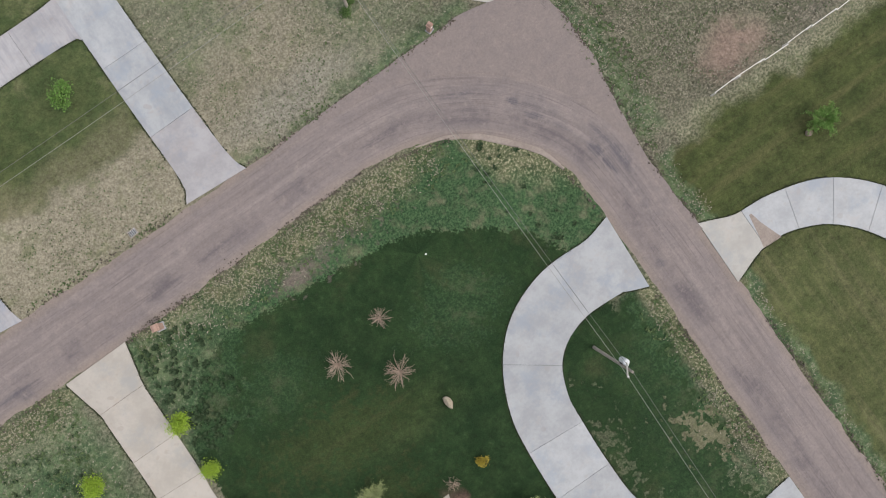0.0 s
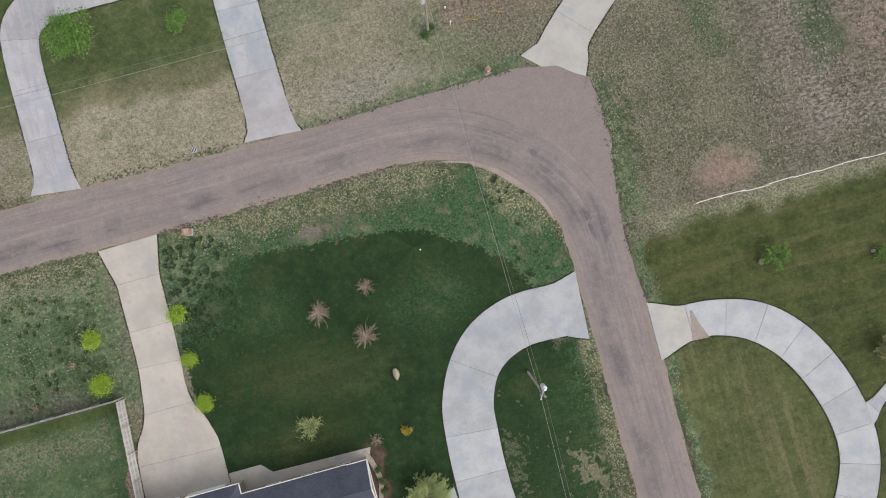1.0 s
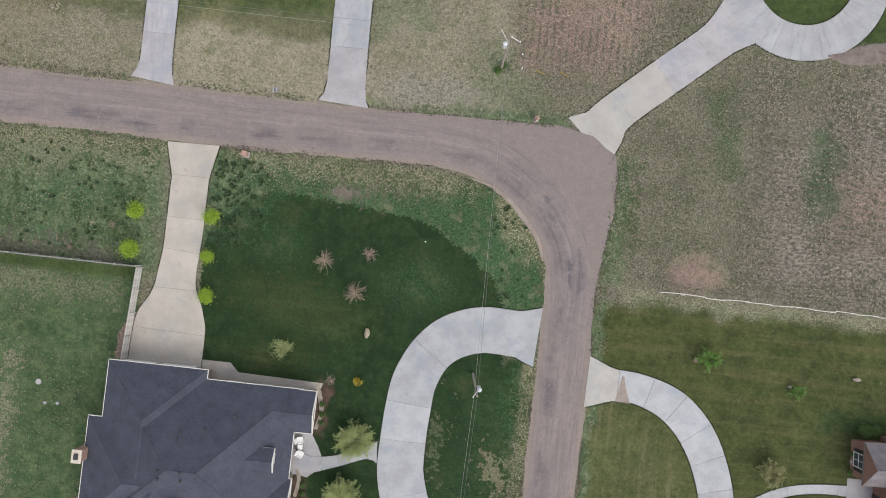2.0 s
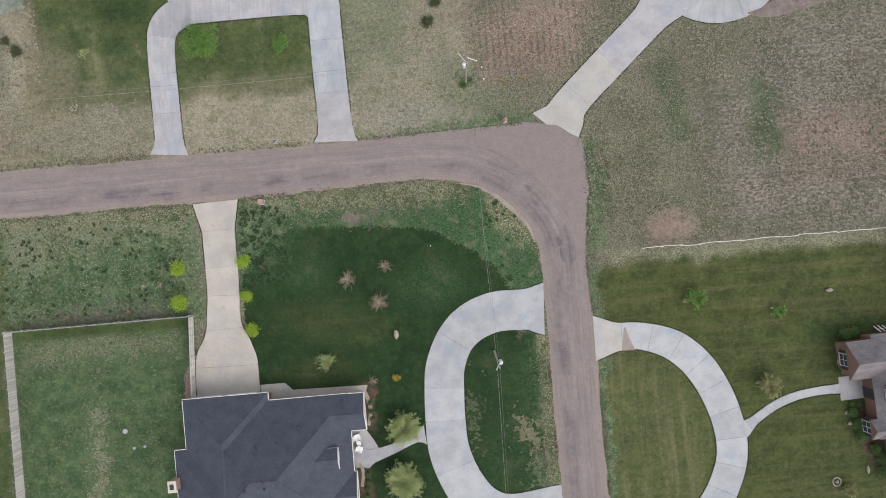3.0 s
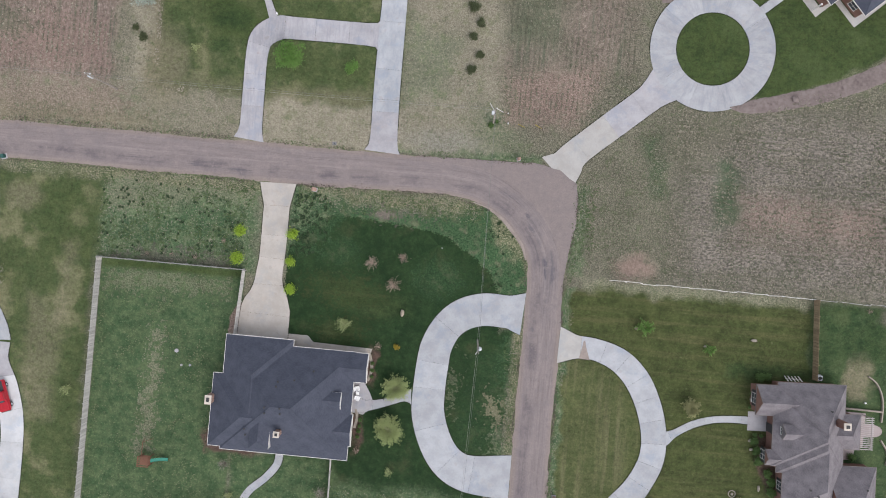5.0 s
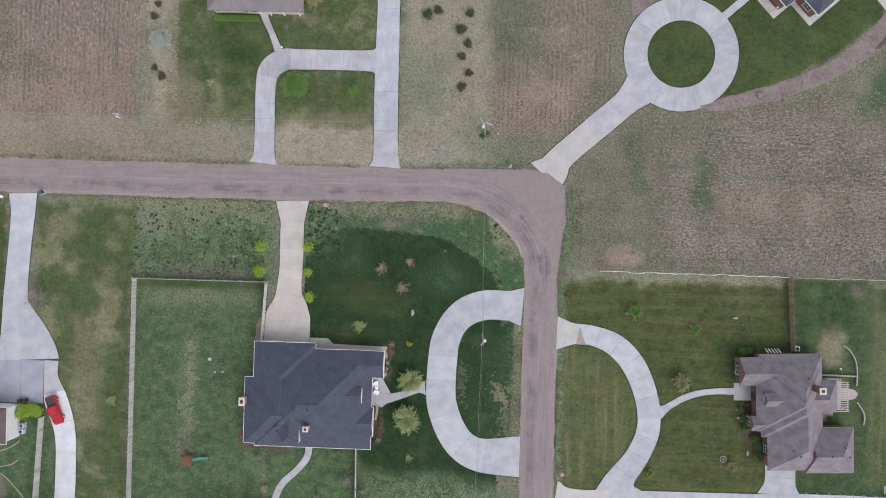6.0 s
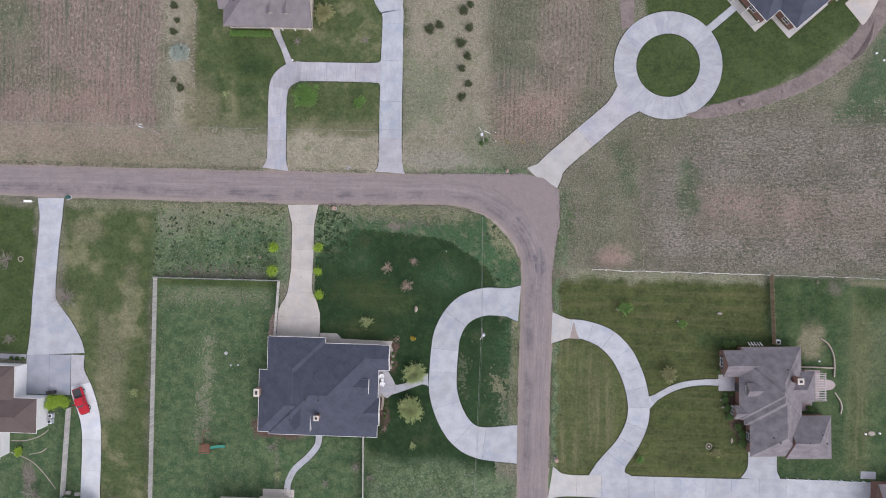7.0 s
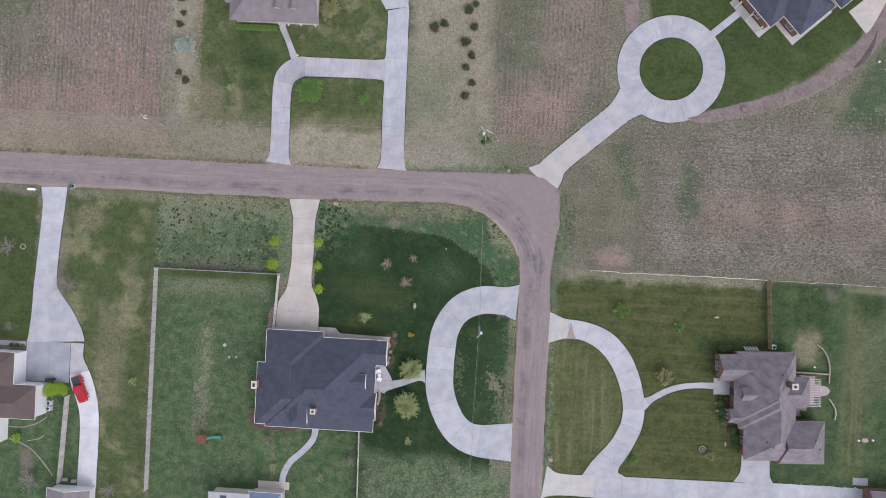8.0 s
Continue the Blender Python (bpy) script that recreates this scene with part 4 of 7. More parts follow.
def ring_drive(cx, cy, r0, r1):
    ring = thing("ring_drive", "round pale concrete ring drive with a grass middle", "driveway", kind="structure")
    n = 10
    turn = np.linspace(0, math.tau, 120)
    DRIVE_EDGES.append(tuple([np.array((cx + r * math.cos(a), cy + r * math.sin(a))) for a in turn] for r in (r1, r0)))
    for k in range(n):
        a0, a1 = math.tau * k / n + 0.0009, math.tau * (k + 1) / n - 0.0009
        ts = [a0 + (a1 - a0) * i / 7 for i in range(8)]
        pts = [(cx + r1 * math.cos(a), cy + r1 * math.sin(a)) for a in ts] + [(cx + r0 * math.cos(a), cy + r0 * math.sin(a)) for a in ts[::-1]]
        part("panel", prism(pts, -0.1, 0.066), CONC_RING, ring)


ring_drive(41.4, 35.8, 5.95, 10.15)
slab_drive("west_drive", "pale concrete drive widening to a parking court", [
    (-76.2, 7.75, 5.2), (-76.1, 4.5, 4.5), (-76.4, 0.3, 4.2), (-76.75, -4.5, 4.2), (-77.1, -10.6, 4.45), (-76.85, -13.2, 5.4), (-75.5, -17.8, 8.9), (-74.75, -21.0, 10.9), (-74.6, -22.4, 11.5)], CONC_WHITE, 8.0, gap=0.014)
slab_drive("side_lane", "pale concrete lane running past the parked car", [
    (-70.2, -22.45, 2.6), (-70.2, -25.4, 2.6), (-69.3, -29.3, 4.3), (-68.0, -33, 4.1), (-67.3, -36.3, 3.8), (-67.1, -41, 3.75), (-67.2, -50.5, 3.8)], lambda s: CONC_GREY if s < 3 else CONC_NEW, 6.0)
court = thing("parking_court", "slate grey concrete parking court by the white garage", "paving", kind="structure")
for px0, px1 in ((-80.3, -75.8), (-75.77, -71.6)):
    part("panel", boxed(px0, px1, -30.3, -22.5, -0.1, 0.055), CONC_SLATE, court)
slab_drive("garage_walk", "narrow concrete walk beside the white garage", [(-86.5, -23.15, 0.95), (-80.45, -23.1, 0.95)], CONC_GREY, 1.6, top=0.044, category="walk")
slab_drive("front_walk", "narrow concrete walk curving to the entry", [(-2.2, -25.1, 2.6), (-3.4, -25.3, 1.35), (-6.5, -26.5, 1.3), (-9.6, -27.3, 1.9), (-11.6, -27.2, 3.0)], CONC_WHITE, 1.6, top=0.044, category="walk")
slab_drive("east_walk", "narrow concrete walk curving to the porch", [(39.0, -28.1, 3.0), (39.9, -27.75, 2.1), (41.0, -27.0, 1.25), (43.9, -25.25, 1.15), (47, -24.2, 1.1), (50.3, -23.8, 1.1), (52.9, -23.75, 1.3)], CONC_WHITE, 1.5, top=0.044, category="walk")
slab_drive("north_walk", "narrow concrete walk to the front door", [(-30.35, 34.6, 1.4), (-31.6, 37.6, 1.1), (-33, 40.6, 1.3), (-33, 41.4, 1.4)], CONC_GREY, 1.5, top=0.044, category="walk")
slab_drive("ring_walk", "straight narrow concrete walk to the house", [(48.2, 42.2, 1.4), (50.9, 44.6, 1.35), (53.6, 47.0, 1.35)], CONC_WHITE, 1.5, top=0.044, category="walk")
slab_drive("garden_walk", "narrow winding concrete garden walk", [(-22.8, -35.6, 1.3), (-23.1, -38.2, 1.25), (-24.8, -40.6, 1.2), (-27.3, -43.0, 1.2), (-28.6, -45.6, 1.2), (-28.8, -48, 1.3)], CONC_WHITE, 1.5, top=0.044, category="walk")
slab_drive("side_drive_east", "pale concrete drive by the brick house", [(75.5, 46.0, 5.2), (81.3, 50.9, 5.4), (89.3, 57.4, 5.5)], CONC_BEIGE, 4.5)


# ---- houses ----
def roof_block(house, x0, x1, y0, y1, z0, slope, axis, ends, shingle, gable_wall, gutter=True, trim=None):
    """A hipped ('h') or gabled ('g') roof over a rectangle; ends: low and high end of the ridge."""
    trim = trim or TRIM
    half = (y1 - y0) / 2 if axis == "x" else (x1 - x0) / 2
    top = z0 + half * slope
    if axis == "x":
        a, b = x0 + (half if ends[0] == "h" else 0), x1 - (half if ends[1] == "h" else 0)
        b = max(b, a + 0.02)
        ra, rb = (a, (y0 + y1) / 2, top), (b, (y0 + y1) / 2, top)
        c = [(x0, y0, z0), (x1, y0, z0), (x1, y1, z0), (x0, y1, z0)]
    else:
        a, b = y0 + (half if ends[0] == "h" else 0), y1 - (half if ends[1] == "h" else 0)
        b = max(b, a + 0.02)
        ra, rb = ((x0 + x1) / 2, a, top), ((x0 + x1) / 2, b, top)
        c = [(x1, y0, z0), (x1, y1, z0), (x0, y1, z0), (x0, y0, z0)]
    bm = bmesh.new()
    v = [bm.verts.new(p) for p in c]
    w = [bm.verts.new((p[0], p[1], p[2] - 0.16)) for p in c]
    r0, r1 = bm.verts.new(ra), bm.verts.new(rb)
    # corners: 0 and 1 on one long side, 2 and 3 on the other; the ridge's low end lies between 3 and 0
    faces = [((v[0], v[1], r1, r0), 0), ((v[2], v[3], r0, r1), 0), ((v[1], v[2], r1), 0 if ends[1] == "h" else 2), ((v[3], v[0], r0), 0 if ends[0] == "h" else 2)]
    for f, mi in faces:
        bm.faces.new(f).material_index = mi
    for i in range(4):
        j = (i + 1) % 4
        bm.faces.new((w[i], w[j], v[j], v[i])).material_index = 1
    bm.faces.new(w[::-1]).material_index = 1
    bmesh.ops.recalc_face_normals(bm, faces=bm.faces)
    part("roof", bm, [shingle, trim, gable_wall], house)
    caps = bmesh.new()
    down = Vector((0, 0, 0.035))
    rod(caps, Vector(ra) - down, Vector(rb) - down, 0.06)
    for k, e in ((0, 0), (3, 0), (1, 1), (2, 1)):
        if ends[e] == "h":
            rod(caps, Vector(c[k]) - down, Vector((ra, rb)[e]) - down, 0.06)
    part("ridge_cap", caps, shingle, house)
    for k, e in ((0, 0), (3, 0), (1, 1), (2, 1)):
        if ends[e] == "g":
            part("rake_trim", rod(bmesh.new(), c[k], (ra, rb)[e], 0.07, sides=4), trim, house)
    if gutter:
        for g in ((x0 - 0.07, x1 + 0.07, y0 - 0.07, y0 - 0.003), (x0 - 0.07, x1 + 0.07, y1 + 0.003, y1 + 0.07), (x0 - 0.07, x0 - 0.003, y0, y1), (x1 + 0.003, x1 + 0.07, y0, y1)):
            part("gutter", boxed(*g, z0 - 0.14, z0 - 0.01), trim, house)


def wall_block(house, x0, x1, y0, y1, z1, material, inset=0.45, z0=-0.2):
    part("wall", boxed(x0 + inset, x1 - inset, y0 + inset, y1 - inset, z0, z1), material, house)


def chimney(house, x, y, sx, sy, z0, z1, material):
    c = part("chimney", boxed(x - sx / 2, x + sx / 2, y - sy / 2, y + sy / 2, z0, z1, 0.03), material, house)
    part("cap", boxed(x - sx / 2 - 0.08, x + sx / 2 + 0.08, y - sy / 2 - 0.08, y + sy / 2 + 0.08, z1 + 0.003, z1 + 0.13, 0.02), STUCCO, c)
    part("flue", boxed(x - sx * 0.24, x + sx * 0.24, y - sy * 0.24, y + sy * 0.24, z1 + 0.1, z1 + 0.3), DARK, c)


def window(house, x, y, z, w, h, facing, shutters=False):
    """A framed window on a wall; facing: degrees of the outward normal, 0 along x."""
    m = Matrix.Translation((x, y, z)) @ Matrix.Rotation(radians(facing), 4, "Z")
    f = bmesh.new()
    for a in ((-w / 2 - 0.08, -w / 2, -h / 2, h / 2), (w / 2, w / 2 + 0.08, -h / 2, h / 2), (-w / 2 - 0.08, w / 2 + 0.08, h / 2, h / 2 + 0.1), (-w / 2 - 0.12, w / 2 + 0.12, -h / 2 - 0.1, -h / 2), (-0.025, 0.025, -h / 2, h / 2), (-w / 2, w / 2, -0.025, 0.025)):
        box(f, 0.0, 0.09, a[0], a[1], a[2], a[3])
    f.transform(m)
    win = part("window", f, TRIM, house)
    g = boxed(0.01, 0.05, -w / 2, w / 2, -h / 2, h / 2)
    g.transform(m)
    part("pane", g, GLASS, win)
    if shutters:
        for s in (-1, 1):
            q = boxed(0.0, 0.06, s * (w / 2 + 0.32) - 0.2, s * (w / 2 + 0.32) + 0.2, -h / 2, h / 2)
            q.transform(m)
            part("shutter", q, DARK, win)


def roof_vent(house, x, y, z):
    b = bmesh.new()
    rod(b, (x, y, z - 0.6), (x, y, z + 0.18), 0.06)
    box(b, x - 0.14, x + 0.14, y - 0.14, y + 0.14, z + 0.18, z + 0.26, 0.02)
    part("roof_vent", b, DARK, house)


def corner_house():
    h = thing("house", "large one-storey house with slate-blue shingles and stone walls", "house")
    s, z0 = 0.58, 3.2
    S = SHINGLE_BLUE
    for a in ((-31.8, -11.4, -35.5, -18.2, "x", "hh"), (-32.3, -21.5, -29.2, -17.2, "y", "nh"), (-33.8, -20, -35.1, -23.5, "x", "hn"), (-16, -9.4, -22.9, -18.25, "x", "ng"), (-17.5, -11.05, -33.2, -28.1, "x", "ng")):
        roof_block(h, a[0], a[1], a[2], a[3], z0, s, a[4], a[5], S, STONE)
        wall_block(h, a[0], a[1], a[2], a[3], z0 - 0.16, STONE)
    # dormers with white gable boards
    roof_block(h, -17.2, -12.9, -27.0, -24.4, 5.0, s, "x", "ng", S, TRIM, False)
    part("wall", boxed(-16.5, -13.05, -26.8, -24.6, 3.9, 4.84), TRIM, h)
    roof_block(h, -26.6, -23.5, -34.3, -28.6, 5.6, s, "y", "hn", S, TRIM, False)
    part("wall", boxed(-26.5, -23.52, -34.2, -29.6, 3.5, 5.44), TRIM, h)
    window(h, -13.05, -25.7, 4.45, 0.9, 0.6, 0)
    chimney(h, -33.75, -27.5, 0.9, 1.3, -0.2, 4.9, BRICK_PINK)
    chimney(h, -22.0, -31.2, 0.8, 0.8, 4.0, 7.4, BRICK_PINK)
    for x, y in ((-22.7, -23.3), (-22.8, -24.0), (-20.2, -22.9), (-24.0, -27.0), (-24.0, -28.0), (-21.6, -26.9), (-21.6, -27.9), (-27.4, -31.2), (-27.3, -32.3), (-17.5, -21.4)):
        d = min(x + 32.3, -11.4 - x, y + 35.5, -18.2 - y)
        roof_vent(h, x, y, z0 + d * s + 0.12)
    # garage door, entry and windows
    for gx in (-30.2, -25.6):
        door = part("garage_door", boxed(gx - 1.9, gx + 1.9, -17.66, -17.58, 0.0, 2.3, 0.01), WHITE_WALL, h)
        for k in range(1, 4):
            part("door_panel", boxed(gx - 1.8, gx + 1.8, -17.58, -17.55, 0.08 + 0.56 * (k - 1), 0.56 * k), WHITE_WALL, door)
    part("front_door", boxed(-11.88, -11.8, -27.6, -26.5, 0.0, 2.1, 0.01), REDWOOD, h)
    for y, z in ((-20.6, 1.5), (-30.7, 1.5), (-25.0, 1.5)):
        window(h, -9.85 if y > -23 else (-11.5 if y < -28 else -11.85), y, z, 1.5, 1.3, 0)
    for x in (-19.0, -15.5, -12.0):
        window(h, x, -18.65, 1.5, 1.2, 1.3, 90)
    # porch terrace of pale flags
    t = thing("entry_terrace", "pale stone-flagged terrace at the house entry", "paving", kind="structure")
    part("slab", prism([(-11.9, -28.3), (-9.9, -28.8), (-8.6, -27.7), (-8.3, -26.5), (-9.0, -25.1), (-9.9, -23.7), (-11.9, -23.4)], -0.1, 0.052), CONC_GREY, t)
    t = thing("side_path", "narrow concrete path along the house wall", "walk", kind="structure")
    part("slab", prism([(-23.2, -19), (-9.6, -19), (-9.2, -17.9), (-19.0, -17.7), (-20.0, -16.7), (-23.2, -16.7)], -0.1, 0.05), CONC_BEIGE, t)


def local_house(name, label, x, y, turn):
    return thing(name, label, "house", Matrix.Translation((x, y, 0)) @ Matrix.Rotation(radians(turn), 4, "Z"))


def brick_house():
    h = local_house("house", "brick house with many-gabled taupe shingle roof", 62, -26, 2.5)
    z0, s, S = 3.0, 1.0, SHINGLE_TAUPE
    # hipped blocks that step back one behind the other, then wings and gables
    for a in ((-6.5, 4.7, -3.6, 8.0, "y", "hh"), (-6.0, 4.67, 2.3, 9.65, "y", "nh"), (-5.7, 4.64, -4.6, 2.2, "y", "hn"), (-4.65, 4.61, -10.45, 1.0, "y", "hn"),
              (1.8, 10.0, -10.95, -3.1, "x", "nh"), (-9.35, -0.5, 4.3, 9.1, "x", "gn"), (-7.5, -2.0, -3.5, -1.1, "x", "gn"), (0, 7.2, -0.4, 5.1, "x", "nh")):
        roof_block(h, a[0], a[1], a[2], a[3], z0, s, a[4], a[5], S, BRICK, trim=FASCIA)
        wall_block(h, a[0], a[1], a[2], a[3], z0 - 0.16, BRICK, 0.35)
    roof_block(h, -6.0, -1.6, 1.1, 3.5, 5.1, s, "x", "gn", S, SHINGLE_TAUPE, False, trim=FASCIA)
    part("wall", boxed(-5.75, -2.5, 1.25, 3.35, 3.4, 4.94), SHINGLE_TAUPE, h)
    window(h, -5.75, 2.3, 4.5, 1.0, 0.8, 180)
    window(h, -9.02, 6.7, 1.6, 1.5, 1.7, 180, True)
    window(h, -7.17, -2.3, 1.6, 1.4, 1.7, 180, True)
    window(h, -4.31, -7.2, 1.5, 1.2, 1.5, 180, True)
    part("front_door", boxed(-6.23, -6.15, 1.2, 2.6, 0, 2.2), DARK, h)
    chimney(h, 2.0, 4.4, 0.95, 0.95, 3.5, 8.4, BRICK)
    for x, y in ((0.6, 6.2), (-1.8, -6.2), (-0.9, -6.9), (4.2, -6.9), (7.0, -5.8), (8.2, -7.6)):
        e = min(y + 10.95, -3.1 - y, 10.0 - x) if x > 4 else min(x + 4.65, 4.6 - x, y + 10.45, 9.65 - y)
        roof_vent(h, x, y, z0 + e * s + 0.12)
    # porch and back terrace
    p = thing("porch_slab", "pale concrete porch in front of the brick house", "paving", kind="structure")
    part("slab", prism([(52.7, -25.35), (57.0, -25.2), (56.9, -22.1), (52.6, -22.25)], -0.1, 0.058), CONC_GREY, p)
    p = thing("back_terrace", "pinkish paved back terrace with rounded end", "paving", kind="structure")
    arc = [(72.9 + 1.5 * math.cos(a), -23.55 + 1.0 * math.sin(a)) for a in np.linspace(-1.5, 1.5, 9)]
    part("slab", prism([(67.5, -28.6), (70.0, -28.6), (70.3, -26.4), (71.5, -26.2), (71.5, -24.6)] + arc + [(71.5, -22.5), (71.5, -20.8), (67.5, -20.8)], -0.1, 0.05), PINK_FLAGS, p)


def pergola():
    p = thing("pergola", "white slatted pergola over the back terrace", "pergola", Matrix.Translation((69.62, -23.56, 0)) @ Matrix.Rotation(radians(2.5), 4, "Z"))
    for x in (-1.6, 1.6):
        for y in (-2.4, 2.4):
            part("post", boxed(x - 0.07, x + 0.07, y - 0.07, y + 0.07, 0, 2.4, 0.01), PERGOLA_WOOD, p)
    for x in (-1.6, 1.6):
        part("beam", boxed(x - 0.05, x + 0.05, -2.6, 2.6, 2.403, 2.58), PERGOLA_WOOD, p)
    for k in range(17):
        y = -2.5 + 5.0 * k / 16
        part("slat", boxed(-1.8, 1.8, y - 0.05, y + 0.05, 2.583, 2.7), PERGOLA_WOOD, p)


def north_house():
    h = thing("house", "long house with warm grey shingles, porch and two dormers", "house")
    z0, s, S = 3.0, 0.62, SHINGLE_GREY
    for a in ((-42.3, -25.6, 40.7, 52.5, "x", "hg"), (-43.3, -38, 43.9, 56, "x", "gg")):
        roof_block(h, *a[:4], z0, s, a[4], a[5], S, STUCCO, trim=FASCIA)
        wall_block(h, *a[:4], z0 - 0.16, STUCCO, 0.5)
    for x in (-32.9, -29.9):
        roof_block(h, x - 0.8, x + 0.8, 42.6, 46.5, 4.9, 0.8, "y", "gn", S, STUCCO, False, trim=FASCIA)
        part("wall", boxed(x - 0.65, x + 0.65, 42.75, 45, 4.0, 4.74), TRIM, h)
        window(h, x, 42.75, 4.5, 0.6, 0.6, -90)
    for x in (-33.6, -31.8, -29.4, -26.6):
        part("porch_post", boxed(x - 0.12, x + 0.12, 40.9, 41.14, 0, 2.84), TRIM, h)
    for x in (-41, -39.2, -36.2, -34.6):
        window(h, x, 41.2, 1.6, 0.9, 1.3, -90)
    roof_vent(h, -39.6, 44.6, 5.6)


def blue_roof_house():
    h = local_house("house", "new brick house with slate-blue roof and pale porch", 63.7, 42.2, 42.5)
    z0, s, S = 3.0, 0.75, SHINGLE_BLUE
    for a in ((-3.2, 24, 4.6, 20, "x", "hh"), (0, 8.4, 0, 12, "y", "hg"), (8.8, 22, -1.0, 12, "y", "hg")):
        roof_block(h, *a[:4], z0, s, a[4], a[5], S, BRICK)
        wall_block(h, *a[:4], z0 - 0.16, BRICK, 0.45)
    window(h, 0.42, 2.3, 1.6, 1.4, 1.5, 180)
    window(h, -2.77, 8.0, 1.6, 1.4, 1.5, 180)
    for y in (5.6, 8.6, 11.6):
        part("porch_post", boxed(-4.3, -4.05, y - 0.12, y + 0.12, 0, 2.8), TRIM, h)
    t = local_house("perimeter_walk", "white concrete apron round the brick house", 63.7, 42.2, 42.5)
    tagged(t, category="walk", kind="structure")
    part("slab", prism([(-4.5, 13), (-4.5, 4.4), (-0.6, 4.4), (-0.6, -0.7), (9, -0.7), (9, 0.6), (0.3, 0.6), (0.3, 5.2), (-3.0, 5.2), (-3.0, 13)], -0.1, 0.05), CONC_CREAM, t)


def west_house():
    h = thing("house", "white-walled house with brown shingle roof", "house")
    z0, s, S = 4.2, 0.5, SHINGLE_BROWN
    for a in ((-96, -79.9, -31, -24.2, "x", "hh"), (-99, -75.5, -36.7, -30.2, "x", "hh")):
        roof_block(h, *a[:4], z0, s, a[4], a[5], S, WHITE_WALL)
        wall_block(h, *a[:4], z0 - 0.16, WHITE_WALL, 0.3)
    for y in (-26.2, -28.8):
        window(h, -80.3, y, 2.2, 0.5, 0.5, 0)
    part("wall", boxed(-86, -83.3, -42, -36.9, -0.2, 2.9), WHITE_WALL, h)
    part("roof", boxed(-86.2, -83.1, -42.3, -36.9, 2.9, 3.05), TRIM, h)


def south_house():
    h = thing("house", "house with pale flat roof and blue-grey metal roof", "house")
    part("wall", boxed(-41.5, -34.2, -58, -48.9, -0.2, 3.3), STUCCO, h)
    part("roof", boxed(-41.9, -34.0, -58.4, -48.5, 3.303, 3.5, 0.03), CONC_WHITE, h)
    part("skylight", boxed(-39.6, -38.4, -49.8, -49.1, 3.503, 3.62, 0.03), GLASS, h)
    part("wall", boxed(-34.0, -28.2, -58, -48.6, -0.2, 3.1), STUCCO, h)
    roof_block(h, -34.3, -28.0, -58, -48.2, 3.2, 0.4, "y", "gh", METAL_BLUE, STUCCO)
    t = thing("south_terrace", "beige concrete landing by the garden walk", "paving", kind="structure")
    part("slab", boxed(-33.5, -27.4, -48.6, -47.1, -0.1, 0.05), CONC_BEIGE, t)


def south_west_shed():
    h = thing("shed", "small outbuilding with pale walls and a tan roof", "shed")
    part("wall", boxed(-73.0, -65.4, -58, -50.3, -0.2, 2.6), WHITE_WALL, h)
    roof_block(h, -73.4, -65.0, -58.4, -50.0, 2.75, 0.4, "y", "gg", SHINGLE_GREY, WHITE_WALL)
    for x, y in ((-71.4, -49.2), (-69.6, -49.4)):
        tagged(part("storage_box", boxed(x - 0.5, x + 0.5, y - 0.3, y + 0.3, 0.0, 0.45, 0.04), CONC_BEIGE), "low tan storage box beside the outbuilding", "box")


def south_east_house():
    h = local_house("house", "house with warm grey shingle roof and brick walls", 81.0, -41.2, 0)
    roof_block(h, 0.2, 16, -8, 0.2, 3.0, 0.7, "x", "gg", SHINGLE_GREY, BRICK, trim=FASCIA)
    wall_block(h, 0.2, 16, -8, 0.2, 2.84, BRICK, 0.35)
    t = thing("corner_pad", "small pale concrete pad at the house corner", "paving", kind="structure")
    part("slab", boxed(79.6, 82.4, -41.0, -39.6, -0.1, 0.05), CONC_GREY, t)


corner_house()
brick_house()
pergola()
north_house()
blue_roof_house()
west_house()
south_house()
south_west_shed()
south_east_house()


# ---- fences ----
def board_mesh(name, w, h, material):
    bm = boxed(-w / 2, w / 2, -0.012, 0.012, 0.05, h)
    me = bpy.data.meshes.new(name)
    bm.to_mesh(me)
    bm.free()
    me.materials.append(material)
    return me


def board_fence(label, a, b, h, material, pitch=0.16):
    f = thing("board_fence", label, "fence")
    a, b = Vector((*a, 0)), Vector((*b, 0))
    d = b - a
    ln = d.length
    turn = Matrix.Rotation(math.atan2(d.y, d.x), 4, "Z")
    me = board_mesh("board", pitch * 0.93, h, material)
    n = int(ln / pitch)
    for k in range(n):
        o = new("board", me)
        o.parent = f
        p = a + d * ((k + 0.5) / n)
        o.matrix_world = Matrix.Translation((p.x, p.y, 0.02 * noise.noise((k * 0.7, a.x, 0)))) @ turn
    for z in (0.3, h * 0.5, h - 0.2):
        r = boxed(0, ln, 0.014, 0.055, z, z + 0.09)
        r.transform(Matrix.Translation(a) @ turn)
        part("rail", r, material, f)
    m = max(2, round(ln / 2.4))
    pm = bpy.data.meshes.new("post")
    q = boxed(-0.05, 0.05, 0.058, 0.158, -0.2, h + 0.05, 0.008)
    q.to_mesh(pm)
    q.free()
    pm.materials.append(material)
    for k in range(m + 1):
        o = new("post", pm)
        o.parent = f
        p = a + d * (k / m)
        o.matrix_world = Matrix.Translation((p.x, p.y, 0)) @ turn


